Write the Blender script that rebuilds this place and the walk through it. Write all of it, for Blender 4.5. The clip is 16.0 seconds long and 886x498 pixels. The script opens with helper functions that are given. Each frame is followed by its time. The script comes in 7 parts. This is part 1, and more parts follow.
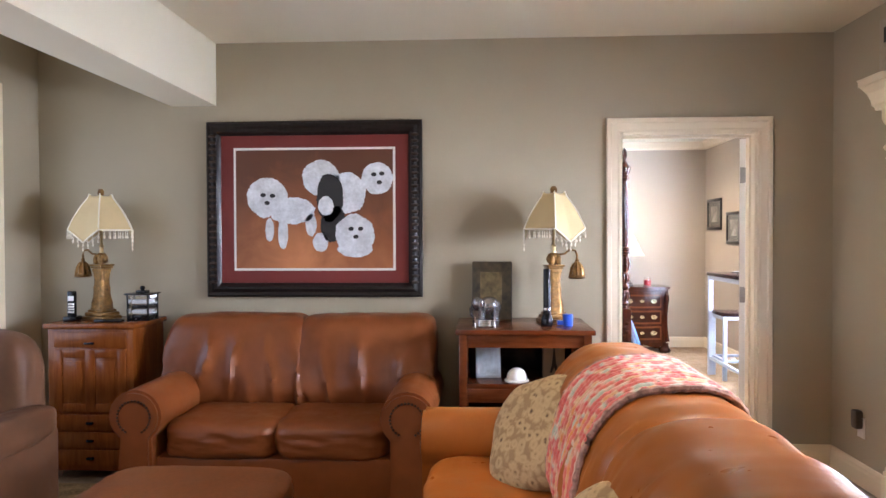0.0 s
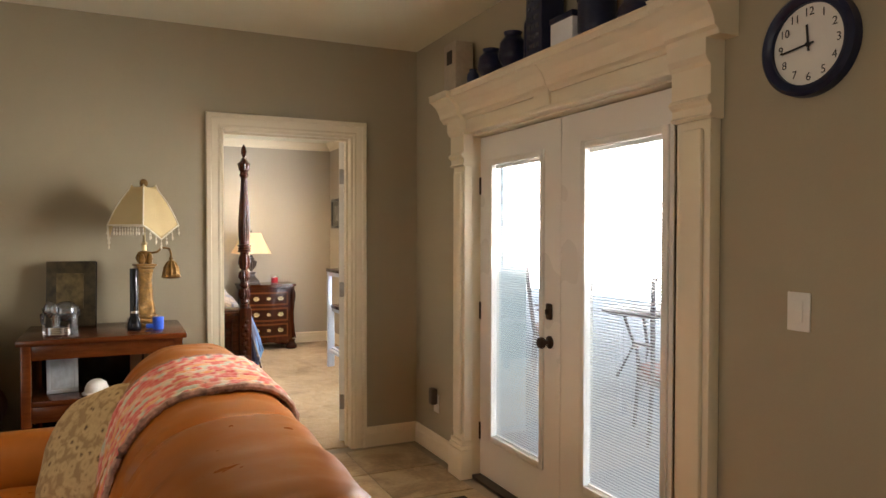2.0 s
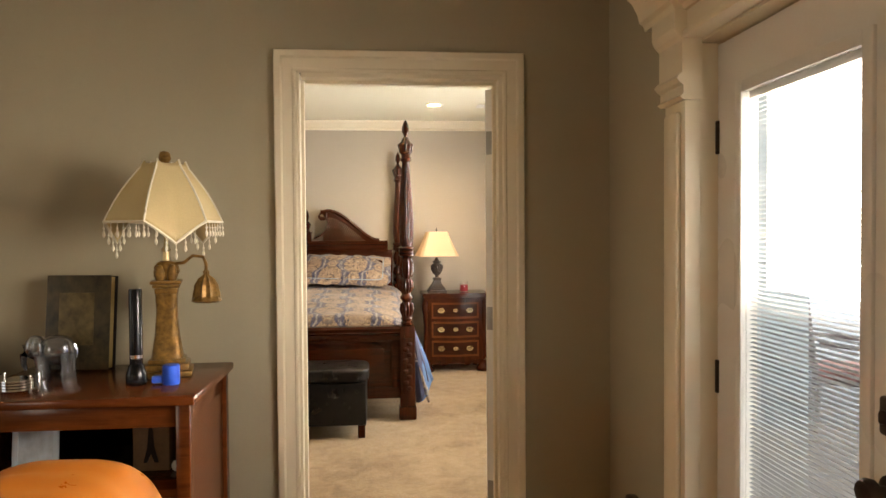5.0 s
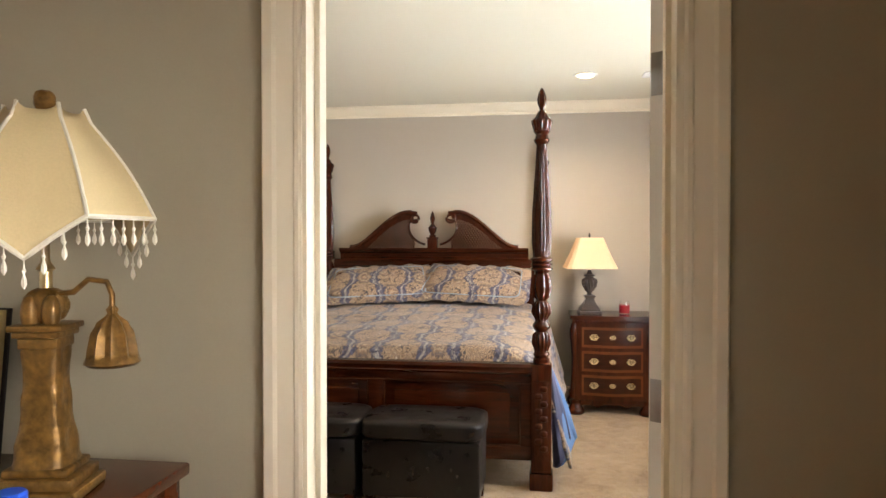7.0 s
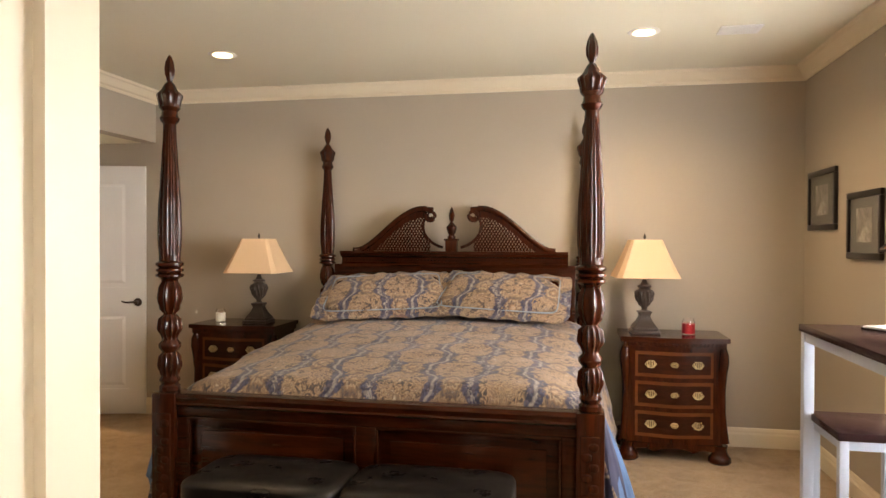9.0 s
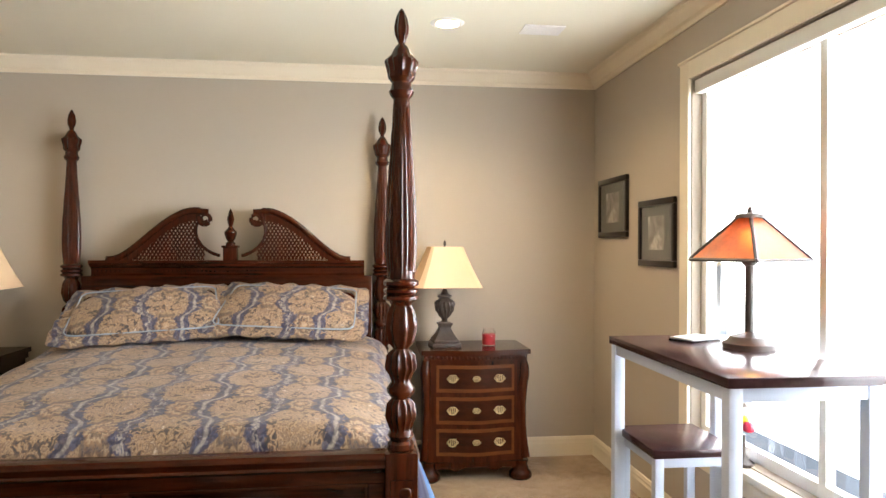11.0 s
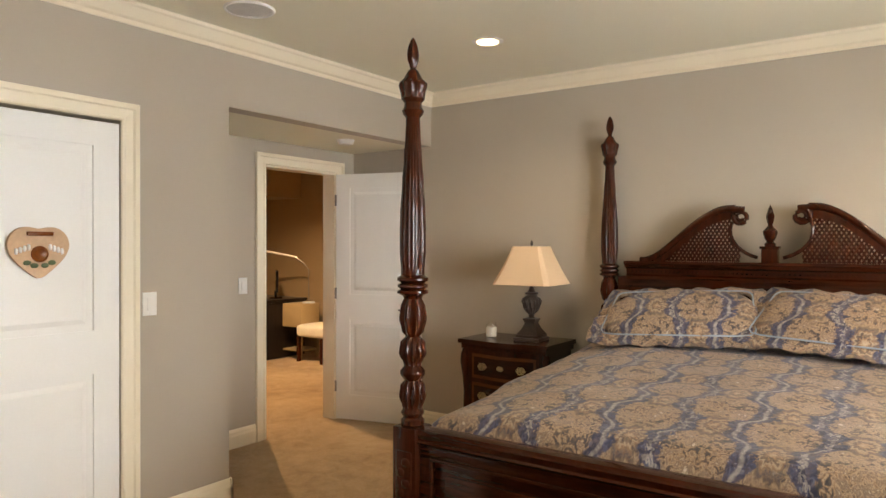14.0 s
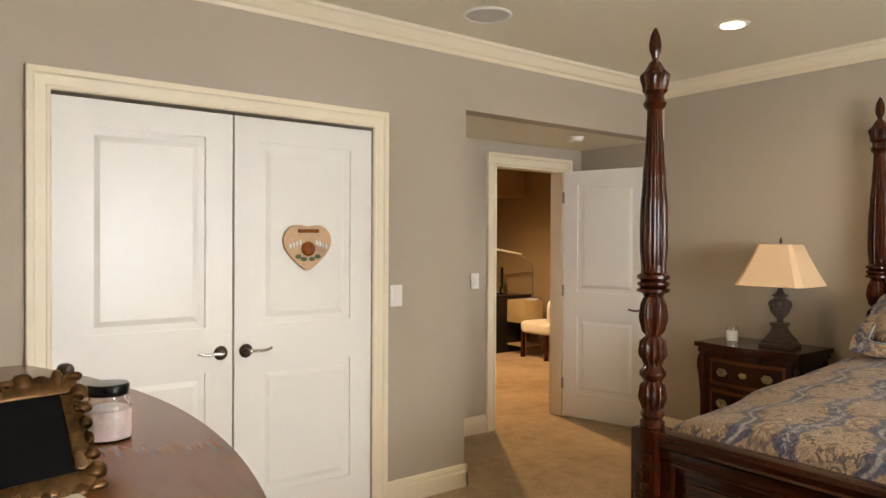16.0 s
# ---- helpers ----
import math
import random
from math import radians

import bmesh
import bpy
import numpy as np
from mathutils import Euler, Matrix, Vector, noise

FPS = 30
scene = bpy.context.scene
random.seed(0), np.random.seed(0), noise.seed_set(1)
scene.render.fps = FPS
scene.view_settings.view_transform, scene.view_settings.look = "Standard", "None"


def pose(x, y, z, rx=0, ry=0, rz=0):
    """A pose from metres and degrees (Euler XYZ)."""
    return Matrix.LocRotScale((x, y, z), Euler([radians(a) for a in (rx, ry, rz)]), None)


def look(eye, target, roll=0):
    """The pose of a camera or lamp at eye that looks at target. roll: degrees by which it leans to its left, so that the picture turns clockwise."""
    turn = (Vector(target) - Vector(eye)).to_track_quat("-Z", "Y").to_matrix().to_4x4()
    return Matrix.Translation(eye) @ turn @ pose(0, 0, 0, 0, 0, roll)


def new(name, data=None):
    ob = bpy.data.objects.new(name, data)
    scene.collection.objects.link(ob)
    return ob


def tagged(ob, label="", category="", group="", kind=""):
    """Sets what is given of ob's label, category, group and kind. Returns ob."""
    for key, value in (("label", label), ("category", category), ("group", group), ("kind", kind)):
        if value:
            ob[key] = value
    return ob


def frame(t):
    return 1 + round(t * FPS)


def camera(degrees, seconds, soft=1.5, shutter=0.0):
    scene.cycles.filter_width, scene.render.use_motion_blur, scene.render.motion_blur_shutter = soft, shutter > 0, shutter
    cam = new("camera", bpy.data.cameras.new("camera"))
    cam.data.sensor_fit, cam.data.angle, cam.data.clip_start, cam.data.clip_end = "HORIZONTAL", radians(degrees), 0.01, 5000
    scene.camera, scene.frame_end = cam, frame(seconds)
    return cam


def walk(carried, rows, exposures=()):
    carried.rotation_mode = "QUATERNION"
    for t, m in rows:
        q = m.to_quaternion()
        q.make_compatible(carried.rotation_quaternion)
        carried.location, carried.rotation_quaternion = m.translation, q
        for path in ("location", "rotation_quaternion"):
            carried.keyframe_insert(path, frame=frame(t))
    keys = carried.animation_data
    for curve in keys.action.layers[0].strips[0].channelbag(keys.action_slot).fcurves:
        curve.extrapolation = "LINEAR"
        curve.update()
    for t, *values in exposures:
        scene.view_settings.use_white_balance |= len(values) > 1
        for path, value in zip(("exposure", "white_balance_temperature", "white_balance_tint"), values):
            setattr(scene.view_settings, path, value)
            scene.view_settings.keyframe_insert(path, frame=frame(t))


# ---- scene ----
cam = camera(65.0, 16.0)
PATH = [
    (0, (0.243, 0.261, 1.41), (0.137, 2.258, 1.376), -0.2),
    (0.5, (0.356, 0.19, 1.427), (0.537, 2.181, 1.387), -0.2),
    (1, (0.468, 0.115, 1.421), (0.966, 2.051, 1.384), -0.1),
    (1.5, (0.497, 0.129, 1.42), (1.232, 1.989, 1.382), 0.1),
    (2, (0.545, 0.249, 1.408), (1.392, 2.06, 1.367), 0.1),
    (2.5, (0.643, 0.432, 1.407), (1.49, 2.243, 1.358), -0.1),
    (3, (0.843, 0.619, 1.413), (1.652, 2.447, 1.361), -0.5),
    (3.5, (1.011, 0.863, 1.396), (1.644, 2.759, 1.344), -0.5),
    (4, (1.155, 1.169, 1.407), (1.628, 3.112, 1.355), -0.4),
    (4.5, (1.325, 1.476, 1.404), (1.646, 3.45, 1.357), -0.5),
    (5, (1.431, 1.797, 1.408), (1.615, 3.787, 1.363), -0.4),
    (5.2, (1.457, 1.932, 1.413), (1.584, 3.928, 1.371), -0.3),
    (7.3, (1.663, 3.285, 1.414), (1.353, 5.261, 1.387), -0.0),
    (7.5, (1.667, 3.397, 1.425), (1.346, 5.371, 1.398), 0.0),
    (8, (1.625, 3.684, 1.461), (1.254, 5.648, 1.417), -0.0),
    (8.5, (1.59, 3.935, 1.43), (1.218, 5.9, 1.396), 0.1),
    (9, (1.581, 4.154, 1.405), (1.204, 6.118, 1.385), 0.2),
    (9.5, (1.565, 4.336, 1.4), (1.251, 6.311, 1.378), 0.3),
    (10, (1.512, 4.47, 1.414), (1.407, 6.468, 1.409), 0.4),
    (10.2, (1.503, 4.506, 1.422), (1.488, 6.506, 1.416), 0.4),
    (11.25, (1.492, 4.66, 1.428), (1.752, 6.643, 1.42), 0.1),
    (12.3, (1.472, 4.785, 1.432), (1.382, 6.783, 1.424), -0.1),
    (12.5, (1.467, 4.806, 1.434), (1.224, 6.791, 1.426), -0.1),
    (13, (1.448, 4.852, 1.44), (0.892, 6.773, 1.426), 0.1),
    (13.5, (1.441, 4.861, 1.436), (0.49, 6.621, 1.424), 0.2),
    (14, (1.439, 4.865, 1.437), (0.287, 6.5, 1.424), 0.1),
    (14.5, (1.434, 4.86, 1.442), (0.119, 6.366, 1.423), 0.3),
    (15, (1.431, 4.853, 1.438), (-0.028, 6.22, 1.42), 0.3),
    (15.5, (1.418, 4.82, 1.44), (-0.129, 6.087, 1.418), 0.4),
    (16, (1.398, 4.792, 1.431), (-0.198, 5.997, 1.41), 0.3),
]
EXPOSURES = [(0.0, 1.18, 5500, 18), (0.5, 0.9, 5600, 15), (0.8, 0.75, 5600, 13), (1.5, 0.5, 6300, 12), (2.5, 0.33, 7200, 12), (3.5, 0.14, 7400, 12), (5.0, 0.14, 7800, 13), (7.5, 0.2, 6600, 14), (8.3, -0.02, 6900, 16), (9.0, -0.08, 7600, 18), (10.0, 0.06, 6600, 13), (12.5, 0.34, 6800, 12), (13.2, 0.28, 6800, 11), (14.0, 0.0, 7100, 13), (16.0, -0.1, 7300, 13)]
walk(cam, [(t, look(eye, target, roll)) for t, eye, target, roll in PATH], EXPOSURES)

# ---- world, sun, large lights ----
world = bpy.data.worlds.new("world")
scene.world = world
world.use_nodes = True
wn = world.node_tree.nodes
wl = world.node_tree.links
sky = wn.new("ShaderNodeTexSky")
sky.sky_type = 'NISHITA'
sky.sun_disc = False
sky.sun_elevation = radians(58)
sky.sun_rotation = radians(12)
wl.new(sky.outputs[0], wn["Background"].inputs[0])
wn["Background"].inputs[1].default_value = 0.12


def lamp(name, kind, m, power, colour, size=0.1, size_y=None, spread=None):
    d = bpy.data.lights.new(name, kind)
    d.energy, d.color = power, colour
    if kind == 'AREA':
        d.size = size
        if size_y:
            d.shape, d.size_y = 'RECTANGLE', size_y
        if spread:
            d.spread = radians(spread)
    elif kind == 'SUN':
        d.angle = size
    elif kind == 'SPOT':
        d.shadow_soft_size, d.spot_size, d.spot_blend = size, radians(spread), 0.7
    else:
        d.shadow_soft_size = size
    ob = new(name, d)
    ob.matrix_world = m
    return ob


sun_way = Vector((math.cos(radians(58)) * math.sin(radians(12)), math.cos(radians(58)) * math.cos(radians(12)), math.sin(radians(58))))
lamp("sun", 'SUN', look(sun_way * 20, (0, 0, 0)), 2.0, (1.0, 0.95, 0.87), radians(0.6))
DAYLIVING = (1.0, 0.96, 0.88)
DAY = (0.86, 0.93, 1.0)
WARM = (1.0, 0.78, 0.50)
# daylight standing in the openings that no frame looks through
lamp("daylight_living_west", 'AREA', look((-2.63, 3.3, 1.5), (0, 3.3, 1.2)), 5, DAYLIVING, 1.5, 1.5)
# added fill in an invented opening, brightens the east wall
lamp("fill_living_south", 'AREA', look((-2.63, -1.2, 1.48), (0, -1.2, 1.3)), 24, DAYLIVING, 1.5, 1.5)
for y in (3.4175, 2.5625):
    lamp("daylight_french_doors", 'AREA', look((2.525, y, 1.52), (0, y, 1.52)), 17, (1.0, 0.97, 0.92), 0.50, 0.56, 130)
lamp("daylight_bedroom", 'AREA', look((3.24, 6.95, 1.42), (0, 6.95, 1.1)), 118, DAY, 1.75, 1.7)
# recessed ceiling lamps; all living room ones and the bedroom's y = 6.0 pair are invented fill
LIVING_FILL_CANS = [(-0.7, 2.3), (1.2, 2.75), (-0.7, -0.6), (1.35, -1.2)]
BED_CANS_AND_FILL = [(-0.65, 8.27), (1.95, 8.25), (-0.65, 6.0), (1.95, 6.0)]
for k, (x, y) in enumerate(LIVING_FILL_CANS):
    lamp("can_or_fill_bulb", 'SPOT', look((x, y, 2.60), (x, y, 0)), 36, WARM, 0.05, spread=86)
for k, (x, y) in enumerate(BED_CANS_AND_FILL):
    lamp("can_or_fill_bulb", 'SPOT', look((x, y, 2.565), (x, y, 0)), (16 if x < 0 else 58) if y > 8 else 26, WARM, 0.05, spread=150 if y > 8 else 100)
lamp("can_or_fill_bulb", 'SPOT', look((-4.2, 9.4, 2.5), (-4.2, 9.4, 0)), 340, (1.0, 0.70, 0.40), 0.05, spread=150)

# ---- materials ----


def link(m, a, b):
    m.node_tree.links.new(a, b)


def node(m, kind, **inputs):
    n = m.node_tree.nodes.new(kind)
    for k, v in inputs.items():
        n.inputs[k.replace("_", " ")].default_value = v
    return n


def math_node(m, op, a, b=None):
    n = m.node_tree.nodes.new("ShaderNodeMath")
    n.operation = op
    for i, v in enumerate((a, b)):
        if v is None:
            continue
        if isinstance(v, (int, float)):
            n.inputs[i].default_value = v
        else:
            link(m, v, n.inputs[i])
    return n.outputs[0]


def ramp(m, fac, stops, hard=False):
    n = m.node_tree.nodes.new("ShaderNodeValToRGB")
    if hard:
        n.color_ramp.interpolation = 'CONSTANT'
    while len(n.color_ramp.elements) < len(stops):
        n.color_ramp.elements.new(0.5)
    for e, (p, c) in zip(n.color_ramp.elements, stops):
        e.position, e.color = p, (*c, 1)
    link(m, fac, n.inputs[0])
    return n.outputs[0]


def mix(m, fac, a, b, mode='MIX'):
    n = m.node_tree.nodes.new("ShaderNodeMix")
    n.data_type, n.blend_type = 'RGBA', mode
    for sock, v in ((n.inputs[0], fac), (n.inputs[6], a), (n.inputs[7], b)):
        if isinstance(v, (int, float)):
            sock.default_value = v
        elif isinstance(v, tuple):
            sock.default_value = (*v, 1)
        else:
            link(m, v, sock)
    return n.outputs[2]


def coords(m, scale=(1, 1, 1), rot=(0, 0, 0)):
    tc = m.node_tree.nodes.new("ShaderNodeTexCoord")
    mp = m.node_tree.nodes.new("ShaderNodeMapping")
    mp.inputs["Scale"].default_value = scale
    mp.inputs["Rotation"].default_value = rot
    link(m, tc.outputs["Object"], mp.inputs[0])
    return mp.outputs[0]


def noise_tex(m, vec, scale, detail=4, rough=0.55, distort=0.0):
    n = node(m, "ShaderNodeTexNoise", Scale=scale, Detail=detail, Roughness=rough, Distortion=distort)
    link(m, vec, n.inputs["Vector"])
    return n.outputs[0]


def blank(name, rough=0.5, metal=0.0, spec=0.5):
    m = bpy.data.materials.new(name)
    m.use_nodes = True
    p = m.node_tree.nodes["Principled BSDF"]
    p.inputs["Roughness"].default_value = rough
    p.inputs["Metallic"].default_value = metal
    p.inputs["Specular IOR Level"].default_value = spec
    return m, p


def bump(m, p, height, strength, dist=0.01):
    b = node(m, "ShaderNodeBump", Strength=strength, Distance=dist)
    link(m, height, b.inputs["Height"])
    link(m, b.outputs[0], p.inputs["Normal"])


def surface(name, colour, rough=0.5, vary=0.12, big=1.5, fine=60, bumped=0.1, metal=0.0, spec=0.5, stretch=(1, 1, 1), rvary=0.12, dist=0.004, coat=0.0):
    """A plain surface with broad and fine unevenness of colour, gloss and relief."""
    m, p = blank(name, rough, metal, spec)
    v = coords(m, stretch)
    a, b = noise_tex(m, v, big, 3), noise_tex(m, v, fine, 5)
    f = math_node(m, 'ADD', math_node(m, 'MULTIPLY', a, 0.6), math_node(m, 'MULTIPLY', b, 0.4))
    lo, hi = tuple(c * (1 - vary) for c in colour), tuple(min(1, c * (1 + vary)) for c in colour)
    link(m, ramp(m, f, [(0.3, lo), (0.7, hi)]), p.inputs["Base Color"])
    link(m, ramp(m, a, [(0.3, (rough - rvary * rough,) * 3), (0.7, (min(1, rough + rvary * rough),) * 3)]), p.inputs["Roughness"])
    if bumped:
        bump(m, p, b, bumped, dist)
    p.inputs["Coat Weight"].default_value = coat
    p.inputs["Coat Roughness"].default_value = 0.12
    return m


def wood(name, dark, light, rough=0.32, axis='z', scale=1.0, coat=0.08):
    m, p = blank(name, rough, spec=0.28)
    st = {'x': (1.2, 14, 14), 'y': (14, 1.2, 14), 'z': (14, 14, 1.2)}[axis]
    v = coords(m, tuple(s * scale for s in st))
    a = noise_tex(m, v, 2.2, 6, 0.6, 1.2)
    b = noise_tex(m, coords(m), 2.5, 3)
    c = noise_tex(m, v, 14, 4)
    f = math_node(m, 'ADD', math_node(m, 'MULTIPLY', a, 0.55), math_node(m, 'ADD', math_node(m, 'MULTIPLY', b, 0.3), math_node(m, 'MULTIPLY', c, 0.15)))
    link(m, ramp(m, f, [(0.3, dark), (0.7, light)]), p.inputs["Base Color"])
    bump(m, p, b, 0.05, 0.004)
    p.inputs["Coat Weight"].default_value = coat
    p.inputs["Coat Roughness"].default_value = 0.15
    return m


def leather(name, dark, light, rough=0.36):
    m, p = blank(name, rough, spec=0.34)
    v = coords(m)
    a, w = noise_tex(m, v, 2.6, 3), noise_tex(m, v, 11, 5, 0.6, 0.3)
    f = math_node(m, 'ADD', math_node(m, 'MULTIPLY', a, 0.6), math_node(m, 'MULTIPLY', w, 0.4))
    link(m, ramp(m, f, [(0.32, dark), (0.68, light)]), p.inputs["Base Color"])
    link(m, ramp(m, w, [(0.3, (rough * 0.8,) * 3), (0.7, (rough * 1.3,) * 3)]), p.inputs["Roughness"])
    bump(m, p, noise_tex(m, v, 13, 2, 0.5, 0.5), 0.09, 0.004)
    return m


def glow(name, colour, strength):
    m = bpy.data.materials.new(name)
    m.use_nodes = True
    p = m.node_tree.nodes["Principled BSDF"]
    p.inputs["Base Color"].default_value = (*colour, 1)
    p.inputs["Emission Color"].default_value = (*colour, 1)
    p.inputs["Emission Strength"].default_value = strength
    return m


def clear_glass(name, tint=(1, 1, 1), rough=0.0):
    m, p = blank(name, rough)
    p.inputs["Base Color"].default_value = (*tint, 1)
    p.inputs["Transmission Weight"].default_value = 1.0
    p.inputs["IOR"].default_value = 1.45
    return m


def carpet_material():
    m, p = blank("tan_carpet", 0.95, spec=0.1)
    v = coords(m)
    a, b, c, e = noise_tex(m, v, 1.3, 3, 0.5, 0.6), noise_tex(m, v, 9, 4, 0.6, 0.8), noise_tex(m, v, 55, 4, 0.7), noise_tex(m, v, 210, 3)
    f = math_node(m, 'ADD', math_node(m, 'ADD', math_node(m, 'MULTIPLY', a, 0.30), math_node(m, 'MULTIPLY', b, 0.25)), math_node(m, 'ADD', math_node(m, 'MULTIPLY', c, 0.25), math_node(m, 'MULTIPLY', e, 0.20)))
    link(m, ramp(m, f, [(0.36, (0.28, 0.175, 0.088)), (0.5, (0.53, 0.365, 0.205)), (0.64, (0.68, 0.51, 0.32))]), p.inputs["Base Color"])
    bump(m, p, math_node(m, 'ADD', c, e), 1.0, 0.014)
    p.inputs["Sheen Weight"].default_value = 0.2
    return m


M_WALL = surface("greige_wall_paint", (0.40, 0.347, 0.245), 0.62, 0.04, 0.8, 220, 0.06, rvary=0.08, dist=0.002)
M_WALLB = surface("warm_grey_wall_paint", (0.455, 0.390, 0.305), 0.6, 0.04, 0.8, 220, 0.06, rvary=0.08, dist=0.002)
M_CEIL = surface("ceiling_paint", (0.80, 0.76, 0.60), 0.75, 0.03, 0.7, 160, 0.10, dist=0.003)
M_TRIM = surface("cream_trim_paint", (0.83, 0.735, 0.56), 0.40, 0.015, 0.5, 30, 0.0)
M_DOOR = surface("white_door_paint", (0.82, 0.80, 0.75), 0.30, 0.03, 1.2, 90, 0.04, dist=0.001)
M_CARPET = carpet_material()
M_GROUT = surface("grout", (0.30, 0.25, 0.19), 0.9, 0.15, 4, 120, 0.2)
M_GLASS = clear_glass("window_glass")
# glowing sheet in place of the bright outdoors; also lights the rooms
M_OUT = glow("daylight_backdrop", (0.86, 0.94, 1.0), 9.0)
M_CAN = glow("lamp_lens", (1.0, 0.78, 0.45), 9.0)


def tile_material():
    m, p = blank("stone_tile", 0.38)
    v = coords(m)
    info = m.node_tree.nodes.new("ShaderNodeObjectInfo")
    shift = m.node_tree.nodes.new("ShaderNodeVectorMath")
    shift.operation = 'ADD'
    link(m, v, shift.inputs[0])
    comb = m.node_tree.nodes.new("ShaderNodeCombineXYZ")
    link(m, math_node(m, 'MULTIPLY', info.outputs["Random"], 37.0), comb.inputs[0])
    link(m, comb.outputs[0], shift.inputs[1])
    a = noise_tex(m, shift.outputs[0], 3.5, 6, 0.65, 1.0)
    b = noise_tex(m, shift.outputs[0], 40, 4)
    f = math_node(m, 'ADD', math_node(m, 'MULTIPLY', a, 0.8), math_node(m, 'MULTIPLY', b, 0.2))
    c = ramp(m, f, [(0.32, (0.15, 0.092, 0.046)), (0.46, (0.28, 0.185, 0.098)), (0.56, (0.40, 0.285, 0.160)), (0.72, (0.50, 0.38, 0.24))])
    tone = math_node(m, 'ADD', 0.85, math_node(m, 'MULTIPLY', info.outputs["Random"], 0.3))
    cc = m.node_tree.nodes.new("ShaderNodeCombineColor")
    for i in range(3):
        link(m, tone, cc.inputs[i])
    link(m, mix(m, 1.0, c, cc.outputs[0], 'MULTIPLY'), p.inputs["Base Color"])
    bump(m, p, b, 0.15, 0.003)
    return m


M_TILE = tile_material()

# ---- mesh helpers ----


def box(bm, x0, x1, y0, y1, z0, z1, bevel=0.0, seg=2):
    r = bmesh.ops.create_cube(bm, size=1.0)
    for v in r["verts"]:
        v.co = Vector(((x0 + x1) / 2 + v.co.x * (x1 - x0), (y0 + y1) / 2 + v.co.y * (y1 - y0), (z0 + z1) / 2 + v.co.z * (z1 - z0)))
    if bevel:
        edges = list({e for v in r["verts"] for e in v.link_edges})
        bmesh.ops.bevel(bm, geom=edges, offset=bevel, segments=seg, profile=0.5, affect='EDGES')
    return bm


def boxes(*rows, bevel=0.0):
    bm = bmesh.new()
    for r in rows:
        box(bm, *r, bevel=bevel)
    return bm


def lathe(profile, seg=32, centre=(0, 0), flute=None, bm=None):
    """profile: (radius, z) from the bottom up. flute(z): (count, depth) of the vertical reeding at that height."""
    bm = bm or bmesh.new()
    rings = []
    for r, z in profile:
        n, d = flute(z) if flute else (0, 0)
        ring = []
        for k in range(seg):
            a = 2 * math.pi * k / seg
            rr = r * (1 - d * abs(math.sin(n * a / 2))) if n else r
            ring.append(bm.verts.new((centre[0] + rr * math.cos(a), centre[1] + rr * math.sin(a), z)))
        rings.append(ring)
    for a, b in zip(rings, rings[1:]):
        for k in range(seg):
            bm.faces.new((a[k], a[(k + 1) % seg], b[(k + 1) % seg], b[k]))
    bm.faces.new(rings[0][::-1])
    bm.faces.new(rings[-1])
    return bm


def prism(points, axis, a, b, bm=None):
    """A polygon of (u, v) pushed from a to b along an axis: 'x' takes (y, z), 'y' (x, z), 'z' (x, y)."""
    bm = bm or bmesh.new()

    def at(p, w):
        return {'x': (w, p[0], p[1]), 'y': (p[0], w, p[1]), 'z': (p[0], p[1], w)}[axis]
    lo, hi = [bm.verts.new(at(p, a)) for p in points], [bm.verts.new(at(p, b)) for p in points]
    n = len(points)
    for k in range(n):
        bm.faces.new((lo[k], lo[(k + 1) % n], hi[(k + 1) % n], hi[k]))
    bm.faces.new(lo[::-1])
    bm.faces.new(hi)
    bmesh.ops.recalc_face_normals(bm, faces=bm.faces)
    return bm


def cushion(centre, size, power=4.0, n=14, puff=None, bm=None, cross=None):
    """A padded block: a rounded box, whose surface puff(u, v, w) may push outwards."""
    bm = bm or bmesh.new()
    tmp = bmesh.new()
    bmesh.ops.create_cube(tmp, size=2.0)
    bmesh.ops.subdivide_edges(tmp, edges=tmp.edges, cuts=n, use_grid_fill=True)
    made = {}
    for v in tmp.verts:
        u = v.co.copy()
        if cross:
            k = (abs(u.x) ** power + (abs(u.y) ** cross + abs(u.z) ** cross) ** (power / cross)) ** (1 / power)
        else:
            k = (abs(u.x) ** power + abs(u.y) ** power + abs(u.z) ** power) ** (1 / power)
        q = u / k
        if puff:
            q = q * (1 + puff(q.x, q.y, q.z))
        made[v] = bm.verts.new((centre[0] + q.x * size[0] / 2, centre[1] + q.y * size[1] / 2, centre[2] + q.z * size[2] / 2))
    for f in tmp.faces:
        bm.faces.new([made[v] for v in f.verts])
    tmp.free()
    return bm


def tube(points, radius, seg=8, bm=None):
    """A round bar along a line of points."""
    bm = bm or bmesh.new()
    pts = [Vector(p) for p in points]
    rings = []
    for i, p in enumerate(pts):
        d = (pts[min(i + 1, len(pts) - 1)] - pts[max(i - 1, 0)]).normalized()
        up = Vector((0, 0, 1)) if abs(d.z) < 0.9 else Vector((1, 0, 0))
        s = d.cross(up).normalized()
        t = s.cross(d)
        r = radius[i] if isinstance(radius, (list, tuple)) else radius
        rings.append([bm.verts.new(p + (s * math.cos(2 * math.pi * k / seg) + t * math.sin(2 * math.pi * k / seg)) * r) for k in range(seg)])
    for a, b in zip(rings, rings[1:]):
        for k in range(seg):
            bm.faces.new((a[k], a[(k + 1) % seg], b[(k + 1) % seg], b[k]))
    bm.faces.new(rings[0][::-1])
    bm.faces.new(rings[-1])
    bmesh.ops.recalc_face_normals(bm, faces=bm.faces)
    return bm


